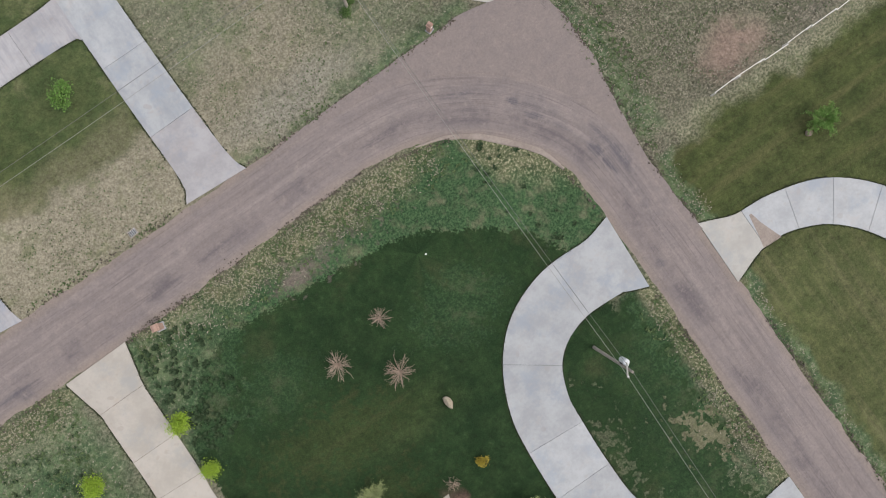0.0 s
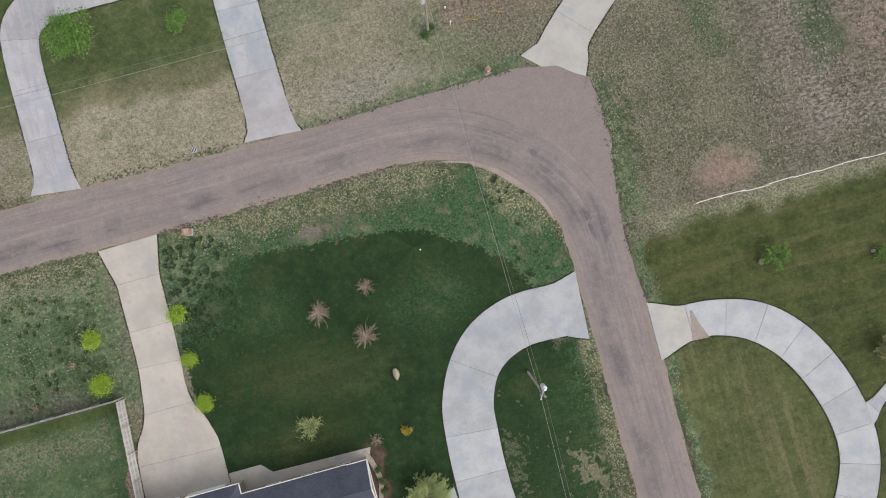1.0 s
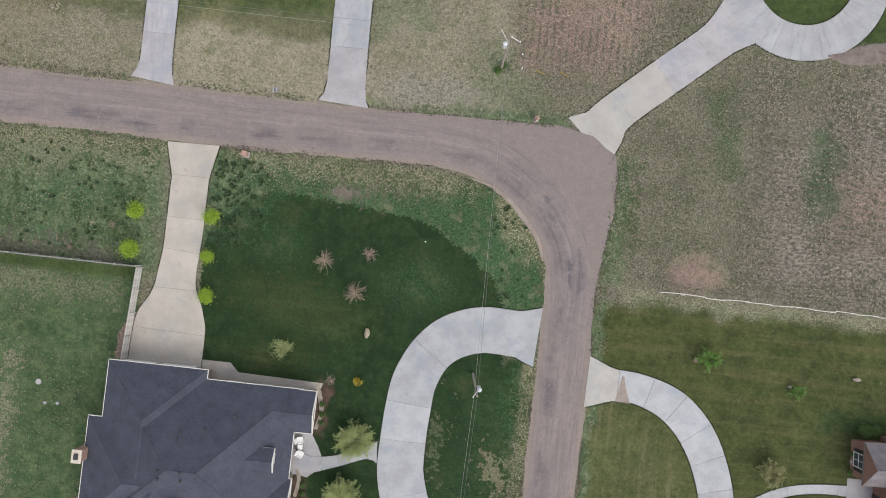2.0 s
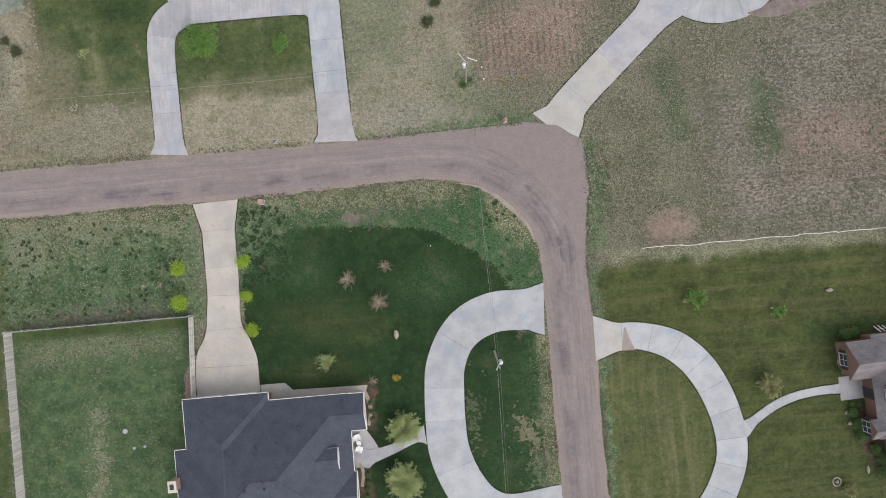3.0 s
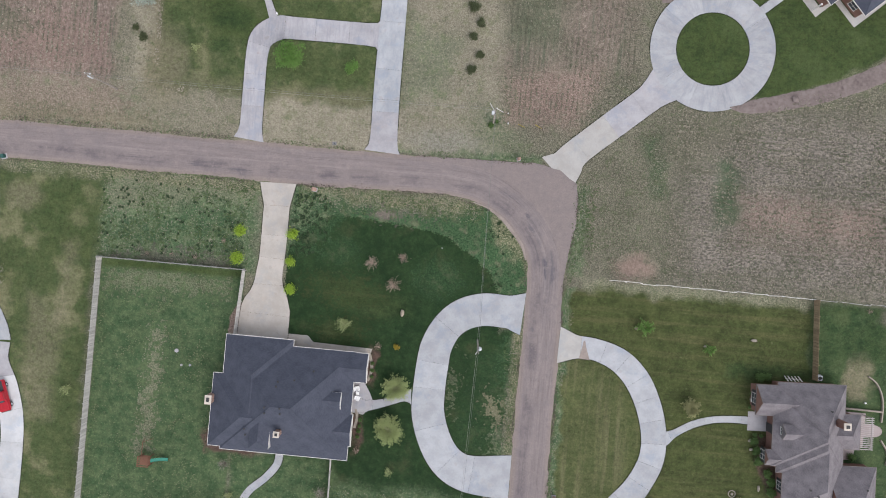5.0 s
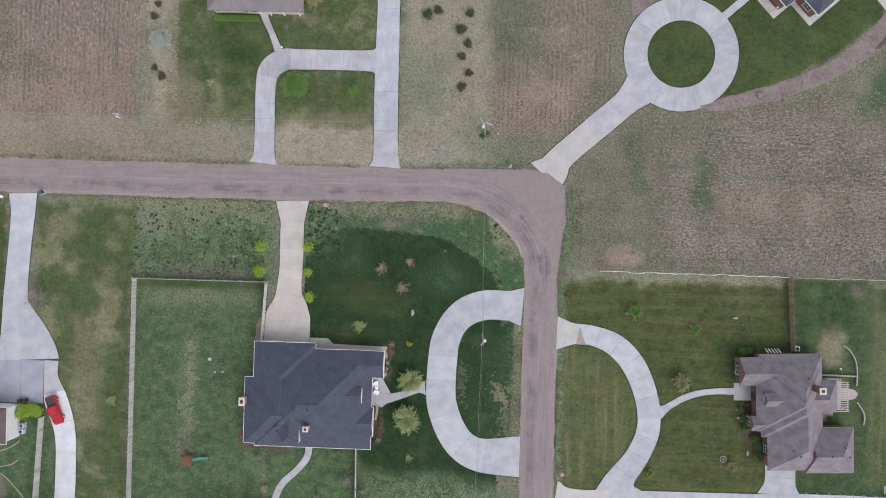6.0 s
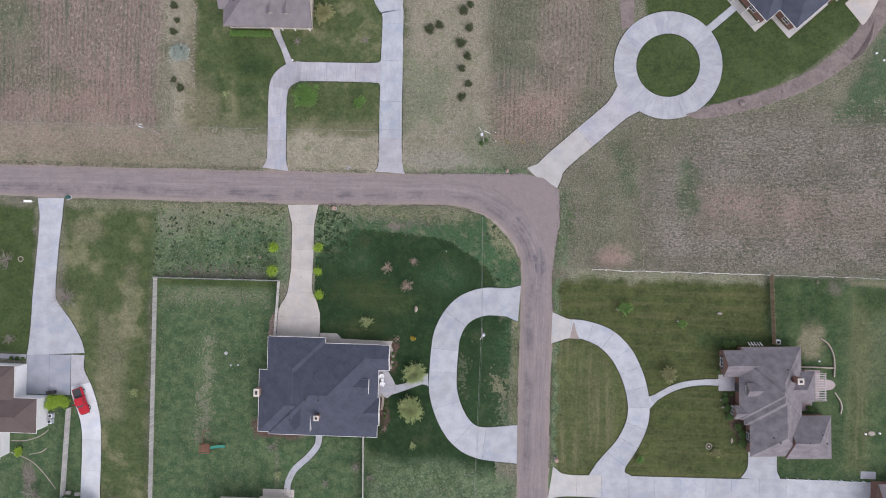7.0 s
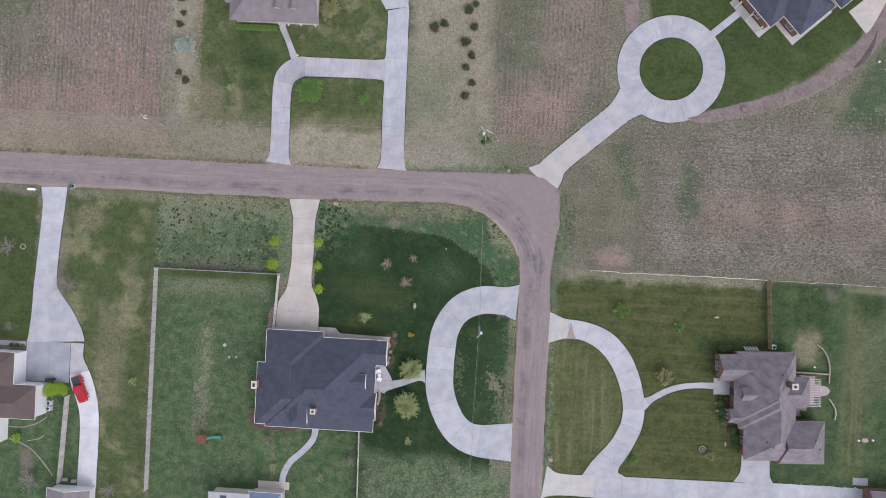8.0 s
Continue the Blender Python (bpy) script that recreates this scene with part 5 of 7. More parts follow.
board_fence("long weathered grey board fence beside the yard", (-55.0, -50), (-55.0, -7.0), 1.85, WOOD_GREY)
board_fence("weathered grey board fence across the top of the yard", (-55.0, -6.95), (-31.25, -6.9), 1.85, WOOD_GREY)
board_fence("weathered grey board fence beside the garage drive", (-31.2, -7.0), (-31.7, -17.4), 1.85, WOOD_GREY)
board_fence("brown board fence between two lawns", (61.5, -3.2), (62.4, -16.1), 1.8, WOOD_BROWN)
board_fence("weathered grey board fence beside the concrete lane", (-71.3, -32.6), (-72.1, -49.5), 1.85, WOOD_GREY)
board_fence("low grey board fence behind the house", (-14.3, -36.0), (-14.0, -51), 1.5, WOOD_GREY)


def rail_fence(label, a, b, material, rail_r, every, h):
    f = thing("rail_fence", label, "fence")
    a, b = Vector((*a, 0)), Vector((*b, 0))
    n = max(1, round((b - a).length / every))
    rng = random.Random(int(a.x * 10))
    pts = [a + (b - a) * (k / n) for k in range(n + 1)]
    for k, p in enumerate(pts):
        part("post", boxed(p.x - 0.06, p.x + 0.06, p.y - 0.06, p.y + 0.06, -0.1, h + 0.1, 0.01), material, f)
    for p, q in zip(pts, pts[1:]):
        for z in (h,):
            bm = bmesh.new()
            j0, j1 = rng.uniform(-0.13, 0.13), rng.uniform(-0.13, 0.13)
            rod(bm, (p.x + 0.02, p.y + j0, z), (q.x - 0.02, q.y + j1, z + rng.uniform(-0.05, 0.05)), rail_r, sides=5)
            part("rail", bm, material, f)


rail_fence("white rail fence along the dry field edge", (28.3, -3.15), (61.3, -3.15), TRIM, 0.045, 2.5, 0.85)
rail_fence("thin weathered grey rail fence along the field edge", (61.75, -3.23), (92, -3.23), WOOD_GREY, 0.036, 2.8, 1.1)
rail_fence("thin wire fence along the concrete drive", (65.8, -41.3), (80, -41.4), GALV, 0.02, 2.0, 0.9)


# ---- trees and bushes ----
def grow(bm, rng, start, way, length, radius, depth, tips, kids=3, spread=0.7, lift=0.15):
    p, d = Vector(start), Vector(way).normalized()
    seg = 3
    for k in range(seg):
        d = (d + Vector((rng.gauss(0, 0.12), rng.gauss(0, 0.12), rng.gauss(0, 0.08) + lift * 0.2))).normalized()
        q = p + d * (length / seg)
        rod(bm, p, q, radius * (1 - 0.25 * k / seg), radius * (1 - 0.25 * (k + 1) / seg), 4 if depth < 2 else 6)
        p = q
        if depth > 0 and k >= 1:
            for _ in range(kids if k == seg - 1 else 1):
                side = Vector((rng.gauss(0, 1), rng.gauss(0, 1), rng.gauss(0, 0.4) + lift)).normalized()
                grow(bm, rng, p, d * (1 - spread * 0.5) + side * spread, length * rng.uniform(0.6, 0.85), radius * 0.55, depth - 1, tips, kids, spread, lift)
    tips.append(p)


def leaves(rng, tips, per, reach, size, droop=0.0):
    verts, faces = [], []
    for t in tips:
        for _ in range(per):
            o = Vector((rng.gauss(0, 1), rng.gauss(0, 1), rng.gauss(0, 0.8))) * reach * 0.55
            c = t + o - Vector((0, 0, droop * abs(rng.gauss(0, 1))))
            if c.z < 0.1:
                c.z = 0.1 + rng.random() * 0.2
            u = Vector((rng.gauss(0, 1), rng.gauss(0, 1), rng.gauss(0, 0.5))).normalized()
            w = u.cross(Vector((rng.gauss(0, 1), rng.gauss(0, 1), rng.gauss(0, 1)))).normalized()
            s = size * rng.uniform(0.6, 1.3)
            i = len(verts)
            verts += [c - u * s, c + w * s * 0.5, c + u * s, c - w * s * 0.5]
            faces.append((i, i + 1, i + 2, i + 3))
    me = bpy.data.meshes.new("crown")
    me.from_pydata([tuple(v) for v in verts], [], faces)
    return me


def tree(name, label, seed, trunk, radius, limb, depth, kids, spread, leaf=None, per=0, reach=0.3, size=0.08, bark=None, lift=0.15, stems=4, category="tree", droop=0.0, group=""):
    """A tree standing at the origin; copies are set out afterwards."""
    rng = random.Random(seed)
    t = thing(name, label, category, group=group)
    bm, tips = bmesh.new(), []
    rod(bm, (0, 0, -0.1), (rng.uniform(-0.06, 0.06), rng.uniform(-0.06, 0.06), trunk), radius, radius * 0.75, 8)
    for k in range(stems):
        a = math.tau * k / stems + rng.uniform(-0.4, 0.4)
        up = rng.uniform(0.5, 1.2)
        grow(bm, rng, (0, 0, trunk * rng.uniform(0.75, 1.0)), (math.cos(a), math.sin(a), up), limb * rng.uniform(0.8, 1.15), radius * 0.55, depth, tips, kids, spread, lift)
    grow(bm, rng, (0, 0, trunk), (0, 0, 1), limb, radius * 0.6, depth, tips, kids, spread, lift)
    part("trunk", bm, bark or BARK, t)
    if leaf is not None:
        me = leaves(rng, tips, per, reach, size, droop)
        me.materials.append(leaf)
        c = new("crown", me)
        c.parent = t
    return t


def spray_tree(name, label, seed, trunk, reach, shoots, bark, leaf=None, per=0, size=0.07, rise=0.6, sag=0.0, category="tree", group=""):
    """A small tree whose straight thin shoots spread from the top of a short stem."""
    rng = random.Random(seed)
    t = thing(name, label, category, group=group)
    bm, tips = bmesh.new(), []
    rod(bm, (0, 0, -0.1), (0.03, 0.02, trunk), 0.06, 0.045, 7)
    for k in range(shoots):
        a = k * 2.39996 + rng.uniform(-0.3, 0.3)
        up = rng.uniform(0.05, rise * 2.2)
        d = Vector((math.cos(a), math.sin(a), up)).normalized()
        ln = reach * rng.uniform(0.55, 1.1)
        p0 = Vector((0, 0, trunk * rng.uniform(0.6, 1.0)))
        p1 = p0 + d * ln * 0.5
        p2 = p0 + (d + Vector((rng.gauss(0, 0.12), rng.gauss(0, 0.12), -sag))).normalized() * ln
        rod(bm, p0, p1, 0.024, 0.016, 4)
        rod(bm, p1, p2, 0.016, 0.007, 4)
        for _ in range(4):
            f = rng.uniform(0.35, 0.95)
            q = p0.lerp(p2, f)
            e = (d * 0.9 + Vector((rng.gauss(0, 0.5), rng.gauss(0, 0.5), rng.gauss(0, 0.35) - sag * 0.5))).normalized()
            r = q + e * ln * rng.uniform(0.18, 0.4)
            rod(bm, q, r, 0.011, 0.006, 4)
            tips += [q, q.lerp(r, 0.5), r]
        tips += [p1.lerp(p2, 0.5), p2]
    part("trunk", bm, bark, t)
    if leaf is not None:
        me = leaves(rng, tips, per, 0.16, size)
        me.materials.append(leaf)
        new("crown", me).parent = t
    return t


def set_out(first, places):
    """Places the first tree and copies of it: x, y, turn, scale."""
    for k, (x, y, turn, sc) in enumerate(places):
        m = Matrix.Translation((x, y, 0)) @ Matrix.Rotation(radians(turn), 4, "Z") @ Matrix.Scale(sc, 4)
        if k:
            copy_thing(first, Matrix.Translation((x, y, 0)) @ Matrix.Rotation(radians(turn), 4, "Z")).scale = (sc, sc, sc)
        else:
            last = (m, first)
    first.matrix_world = last[0]


lime = tree("young_tree", "small young tree with bright lime-green leaves", 11, 0.8, 0.05, 0.38, 1, 4, 0.8, LEAF_LIME, 46, 0.4, 0.075, stems=7, group="lime-green trees along the drive")
set_out(lime, [(-23.8, -0.4, 0, 1.1), (-23.75, -4.9, 130, 0.95), (-23.4, -9.3, 250, 1.05)])
lime_b = tree("young_tree", "round young tree with dense lime-green leaves", 23, 0.9, 0.06, 0.42, 1, 4, 0.8, LEAF_LIME, 48, 0.42, 0.075, stems=8, group="lime-green trees along the drive")
set_out(lime_b, [(-32.5, -5.0, 0, 1.1), (-32.3, -0.6, 200, 1.0)])
lime_c = tree("shrub", "broad lime-green shrub by the white house", 27, 0.5, 0.07, 0.5, 1, 4, 0.8, LEAF_LIME, 44, 0.34, 0.1, stems=8, category="shrub")
set_out(lime_c, [(-74.4, -31.5, 0, 1.5), (-72.4, -31.4, 90, 1.3), (-81.1, -41.4, 30, 0.9)])
bare = spray_tree("bare_tree", "leafless tree with pinkish-tan spreading branches", 5, 0.9, 1.45, 46, BARE_TWIG, group="bare trees on the dark lawn")
set_out(bare, [(-10.6, -3.8, 0, 0.98), (-6.7, -7.2, 140, 1.05), (-5.6, -2.6, 70, 0.74)])
bare_b = spray_tree("bare_tree", "leafless grey tree beside the concrete drive", 8, 1.3, 2.3, 70, GREY_TWIG)
set_out(bare_b, [(-72.0, -11.3, 0, 1.15), (-84.0, -4.3, 80, 0.9), (-83.2, -19.6, 200, 0.6), (-62.0, -50.5, 30, 0.9), (-15.5, -42.0, 90, 0.55), (-77.5, -49.5, 140, 1.0), (-28.8, 38.7, 70, 0.42), (-15.9, 39.2, 10, 0.4), (-31.7, -38.8, 40, 0.5), (-21.2, -45.5, 100, 0.45), (-12.8, -44.1, 10, 0.4)])
leafing = spray_tree("young_tree", "young tree just coming into pale green leaf", 31, 0.9, 1.5, 50, OLIVE_TWIG, LEAF_PALE, 2, 0.05)
set_out(leafing, [(-14.2, -14.2, 0, 0.92), (-4.8, -37.6, 90, 0.55), (-58.6, -29.1, 30, 0.7), (-42.4, 28.5, 10, 0.55), (-30.5, -44.0, 20, 0.6)])
willow = spray_tree("willow", "spreading willow with pale green feathery leaves", 41, 1.3, 2.1, 110, OLIVE_TWIG, LEAF_PALE, 10, 0.065, rise=0.7, sag=0.25)
set_out(willow, [(-4.9, -23.7, 0, 1.0), (-5.3, -30.6, 110, 1.1)])
green_tree = tree("leafy_tree", "broad leafy tree with spring-green crown", 51, 1.5, 0.12, 1.35, 2, 3, 0.75, LEAF_GREEN, 30, 0.5, 0.13, stems=6)
set_out(green_tree, [(-26.3, 28.1, 0, 0.92)])
small_green = tree("young_tree", "small leafy tree with green leaves on the lawn", 61, 0.8, 0.05, 0.6, 1, 3, 0.75, LEAF_GREEN, 34, 0.34, 0.085, stems=6)
set_out(small_green, [(-16.7, 27.4, 0, 1.15), (38.2, -38.6, 200, 0.75)])
olive_tree = spray_tree("budding_tree", "budding tree with sparse olive-yellow leaves", 71, 1.1, 1.5, 60, OLIVE_TWIG, LEAF_OLIVE, 12, 0.065)
set_out(olive_tree, [(43.0, -22.3, 0, 1.05), (-23.7, 43.9, 90, 1.35), (52.4, -36.9, 20, 0.6)])
feathery = spray_tree("young_tree", "feathery light green young tree on the mown lawn", 67, 1.0, 1.5, 40, OLIVE_TWIG, LEAF_GREEN, 7, 0.075)
set_out(feathery, [(34.5, -10.1, 50, 0.95), (45.3, -12.8, 60, 0.65)])
pine = tree("juniper", "dark rounded evergreen in the dry grass", 81, 0.3, 0.09, 0.5, 1, 4, 0.9, LEAF_PINE, 46, 0.32, 0.10, stems=7, lift=0.35, group="dark evergreens in the dry grass")
set_out(pine, [(-3.7, 41.6, 0, 1.0), (-1.9, 42.4, 40, 0.85), (2.3, 39.1, 80, 1.0), (3.8, 42.0, 120, 0.8), (2.6, 45.2, 160, 0.95), (3.9, 46.4, 200, 0.7), (2.6, 34.3, 240, 0.75), (3.9, 31.4, 280, 0.75), (2.7, 28.9, 320, 0.85), (3.6, 36.6, 20, 0.8),
               (-52.8, 40.2, 60, 0.75), (-52.2, 42.4, 100, 0.6), (-52.6, 31.0, 140, 0.6), (-51.2, 29.5, 180, 0.8), (-52.8, 45.2, 40, 0.8)])
sage = tree("shrub", "large silver-grey shrub in the dry grass", 91, 0.4, 0.08, 0.75, 2, 3, 0.85, LEAF_SILVER, 16, 0.3, 0.10, stems=7, category="shrub")
set_out(sage, [(-51.2, 35.8, 0, 1.3)])
yellow = tree("shrub", "small golden-yellow shrub on the dark lawn", 97, 0.15, 0.03, 0.38, 1, 3, 0.7, LEAF_YELLOW, 18, 0.16, 0.08, stems=7, category="shrub")
set_out(yellow, [(-5.3, -17.2, 0, 1.0)])
foot_weeds = tree("shrub", "low dark green weeds round the pole's foot", 111, 0.1, 0.03, 0.35, 1, 3, 0.9, LEAF_HEDGE, 26, 0.3, 0.08, stems=6, category="shrub")
set_out(foot_weeds, [(6.7, 20.3, 0, 0.8), (7.5, 20.9, 90, 0.6)])
brown_bush = tree("shrub", "leafless brown shrub by the house corner", 99, 0.15, 0.04, 0.42, 2, 3, 0.8, bark=BARE_TWIG, stems=8, category="shrub")
set_out(brown_bush, [(-8.3, -17.4, 0, 1.0), (-10.2, -34.6, 60, 0.9), (-35.0, -2.5, 90, 0.7), (-39.5, -5.6, 10, 0.7), (-47.5, -5.7, 200, 0.7), (-43.5, -5.4, 200, 0.6), (70.5, -4.3, 30, 0.7)])
hedge = tree("bush", "clipped round green bush by the house wall", 103, 0.2, 0.06, 0.36, 1, 4, 0.9, LEAF_HEDGE, 40, 0.26, 0.08, stems=7, lift=0.3, category="bush", group="bushes round the houses")
set_out(hedge, [(53.9, -16.5, 0, 1.15), (55.0, -16.3, 20, 1.0), (53.9, -26.9, 40, 1.0), (54.4, -28.4, 70, 1.1), (54.8, -30.0, 80, 1.15), (56.4, -31.9, 120, 1.1), (57.1, -33.3, 160, 1.15), (57.2, -34.9, 190, 1.2), (69.6, -28.0, 200, 1.0), (53.0, -19.3, 10, 0.7), (52.9, -21.4, 60, 0.7),
                (-8.9, -21.4, 0, 0.55), (-8.9, -22.4, 40, 0.5), (-9.0, -20.2, 80, 0.5), (-10.2, -29.6, 120, 0.55), (-10.2, -30.6, 160, 0.5), (-10.3, -31.5, 200, 0.55), (-10.4, -32.4, 200, 0.5), (54.0, -25.9, 20, 0.55), (55.0, -26.0, 20, 0.5),
                (-82.0, -23.4, 20, 0.6), (-80.9, -23.5, 60, 0.6), (-83.2, -23.4, 120, 0.6)])


def clipped_hedge(x0, x1, y0, y1, h, label):
    t = thing("hedge", label, "hedge")
    rng = random.Random(7)
    bm = boxed(x0 + 0.12, x1 - 0.12, y0 + 0.12, y1 - 0.12, 0, h - 0.35)
    part("stems", bm, BARK, t)
    pts = [Vector((rng.uniform(x0, x1), rng.uniform(y0, y1), rng.uniform(0.25, h))) for _ in range(1800)]
    me = leaves(rng, pts, 4, 0.12, 0.09)
    me.materials.append(LEAF_LIME if "lime" in label else LEAF_GREEN)
    new("crown", me).parent = t


clipped_hedge(-41.8, -34.0, 39.6, 40.6, 0.9, "long clipped green hedge under the porch windows")


# ---- tufts of weeds and straw: too many to count ----
def tufts(name, label, seed, count, boxes, leaf, size, keep=None, blades=5, row=""):
    rng = random.Random(seed)
    verts, faces = [], []
    total = sum((b[1] - b[0]) * (b[3] - b[2]) for b in boxes)
    for x0, x1, y0, y1 in boxes:
        for _ in range(int(count * (x1 - x0) * (y1 - y0) / total)):
            x, y = rng.uniform(x0, x1), rng.uniform(y0, y1)
            if noise.noise((x * 0.22, y * 0.22, seed)) + 0.6 * noise.noise((x * 0.9, y * 0.9, seed + 3)) < rng.uniform(-0.35, 0.35):
                continue
            # field weeds stand in seed rows
            if row == "x":
                y = round(y / 0.85) * 0.85 + rng.gauss(0, 0.17)
            elif row == "y":
                x = round(x / 0.85) * 0.85 + rng.gauss(0, 0.1)
            if in_bend(x, y) or (keep and not keep(x, y)):
                continue
            s = size * rng.uniform(0.5, 1.4)
            for _ in range(blades):
                a = rng.uniform(0, math.tau)
                r = s * rng.uniform(0.5, 1.0)
                w = s * 0.3
                i = len(verts)
                ca, sa = math.cos(a), math.sin(a)
                verts += [(x - sa * w, y + ca * w, 0.03), (x + sa * w, y - ca * w, 0.03), (x + ca * r, y + sa * r, 0.04 + r * rng.uniform(0.3, 0.9))]
                faces.append((i, i + 1, i + 2))
    me = bpy.data.meshes.new(name)
    me.from_pydata(verts, [], faces)
    me.materials.append(leaf)
    return tagged(new(name, me), label, "grass", kind="stuff")


def in_bend(x, y):
    """On the road side of the inner edge of the bend."""
    return 0.5 < x < 15 and -8 < y < 13 and y > np.interp(x, (0.5, 3.3, 5.7, 8.0, 9.8, 11.5, 12.8, 13.6, 14.3, 14.7), (8.1, 7.75, 7.1, 6.2, 4.8, 3.0, 1.5, 0.2, -1.4, -3.5))


def patchy(x, y):
    """In loose drifts a few metres wide."""
    return noise.noise((x * 0.3, y * 0.2, 21.0)) + 0.5 * noise.noise((x * 1.1, y * 0.8, 4.0)) > 0.08 and not (-57 < y < -36 and abs(x + 25.5 + (y + 35) * 0.3) < 3.5)


def off_drives(x, y):
    """Keeps clear of the diagonal approach, the ring and the dirt track."""
    if math.hypot(x - 41.4, y - 35.8) < 10.6:
        return False
    d = abs((y - 13.4) * 0.733 - (x - 18.1) * 0.68)
    if math.hypot((x - 32.6) / 3.6, (y + 0.2) / 2.0) < 1:
        return False
    if 14 < x < 36 and d < 3.1:
        return False
    if x > 44 and y > 25.5 and y > 26 + (x - 50) * 0.45:
        return False
    return not (y < 13.5 and x < 22.2)


EAST_FIELD = [(37, 90, -2.6, 30)]
EAST_EDGE = [(22.3, 37, -2.6, 30)]
tufts("sage_weeds", "grey-green weeds scattered over the dry field", 1, 13000, EAST_FIELD, LEAF_SAGE, 0.2, off_drives, row="x")
tufts("straw_weeds", "pale straw tufts scattered over the dry field", 2, 18000, EAST_FIELD, LEAF_STRAW, 0.18, off_drives, row="x")
tufts("straw_weeds", "small pale straw tufts at the field edge", 12, 3200, EAST_EDGE, LEAF_STRAW, 0.12, off_drives)
tufts("sage_weeds", "small grey-green weeds at the field edge", 13, 3600, EAST_EDGE, LEAF_SAGE, 0.14, off_drives)
NORTH_FIELD = [(-8, 30, 15.2, 52), (-88, -36, 15.2, 22), (-88, -50, 22, 52)]
tufts("dry_grass_tufts", "pale dry grass tufts north of the road", 3, 9000, NORTH_FIELD, LEAF_STRAW, 0.13, off_drives)
tufts("grey_weeds", "grey-green weeds north of the road", 4, 12000, [(8, 30, 20, 52), (-88, -50, 22, 52)], LEAF_SAGE, 0.17, off_drives, row="y")
tufts("row_weeds", "pale bushy weeds in rows on the ploughed field", 9, 1300, [(-96, -79, 27, 52), (-96, -57, 23, 34)], LEAF_STRAW, 0.22, row="y", blades=9)
tufts("debris_line", "loose stones and straw along the lawn edge", 10, 420, [(-49.4, -48.6, 24, 46), (-49, -44, 21.2, 22)], LEAF_STRAW, 0.2, blades=6)
ROUGH = [(-56, -30.5, -6.5, 7.0), (-23.5, 8, 3.8, 7.2), (12.3, 14.4, -32, -14.5), (22, 25, -3, 12), (-13.5, 8, -52, -41.5)]
tufts("rough_grass", "dark green weed tufts in the rough grass", 5, 5000, ROUGH, LEAF_TUFT, 0.24)
tufts("straw_grass", "pale straw tufts in the rough grass", 6, 4500, ROUGH + [(11, 14.5, -31, -22), (-47, -43.5, -38, -18)], LEAF_STRAW, 0.11)
tufts("dark_weed_clumps", "dark round weed clumps in the rough grass", 8, 430, [(-56, -31, -6, 6.5), (-24, -18, -2.5, 6.5), (-24, -20, -3, 6.5), (8, 14, -6, 5), (-23.5, -18.5, -4, 6)], LEAF_DARK, 0.27, blades=24)
VERGE = [(-88, -35.5, 14.0, 15.0), (-29.8, -13.7, 14.1, 14.9), (-7.6, 14.3, 14.2, 15.3), (-72, -30.6, 7.2, 7.9), (-23.8, 3, 7.2, 8.0), (21.3, 22.3, -11, 11.5), (21.1, 21.9, -41, -17.8), (14.2, 14.9, -33, -13.6), (13.9, 14.4, -33, -13.6)]
tufts("dark_weed_clumps", "dark round weed clumps beside the garage drive", 31, 330, [(-24.2, -18.5, -3.5, 6.3)], LEAF_DARK, 0.25, blades=24)
tufts("verge_weeds", "dark weed tufts along the road edge", 7, 2600, VERGE, LEAF_TUFT, 0.16)


tufts("green_weeds", "small dark green weeds scattered in the dry grass", 14, 9000, [(-8, 13, 15.0, 30), (-30, -13, 14.6, 20.5), (-72, -36, 14.4, 21.5), (22, 37, -2, 14)], LEAF_TUFT, 0.10, off_drives, blades=4)
tufts("straw_grass", "fine pale straw in the verges", 15, 9000, [(-23.5, 6, 4.6, 7.8), (-72, -30.5, 5.5, 7.5), (13.2, 14.6, -32, -14.5), (21.4, 23, -11, 12), (21.3, 22.2, -41, -18)], LEAF_STRAW, 0.09, blades=4)
tufts("straw_weeds", "fine pale stalks over the dry field", 16, 26000, [(23, 92, -2.6, 27)], LEAF_STRAW, 0.11, off_drives, blades=3)
tufts("sage_weeds", "fine dark weeds over the dry field", 17, 22000, [(23, 92, -2.6, 27)], LEAF_TUFT, 0.12, off_drives, blades=3)
tufts("row_weeds", "fine stalks and weeds on the ploughed field", 18, 16000, [(-96, -56, 23, 52), (8, 29, 22, 52)], LEAF_SAGE, 0.13, off_drives, blades=3, row="y")
tufts("yard_straw", "dry grass tufts in the yards", 19, 7000, [(-54.5, -33.5, -48, -8.5), (-31, -14.5, -48, -37)], LEAF_DRY, 0.15, patchy, blades=5)
tufts("yard_weeds", "dark green tufts in the yards", 20, 5000, [(-54.5, -33.5, -48, -8.5), (-31, -14.5, -48, -37), (76, 92, -40, -4)], LEAF_DARK, 0.13, patchy, blades=5)


def beside(P, x, y, margin):
    """Whether a place lies on a strip given by its two edges."""
    L, R = P
    m = (L + R) / 2
    k = np.argmin((m[:, 0] - x) ** 2 + (m[:, 1] - y) ** 2)
    return math.hypot(m[k, 0] - x, m[k, 1] - y) < np.hypot(*(L[k] - R[k])) / 2 - margin


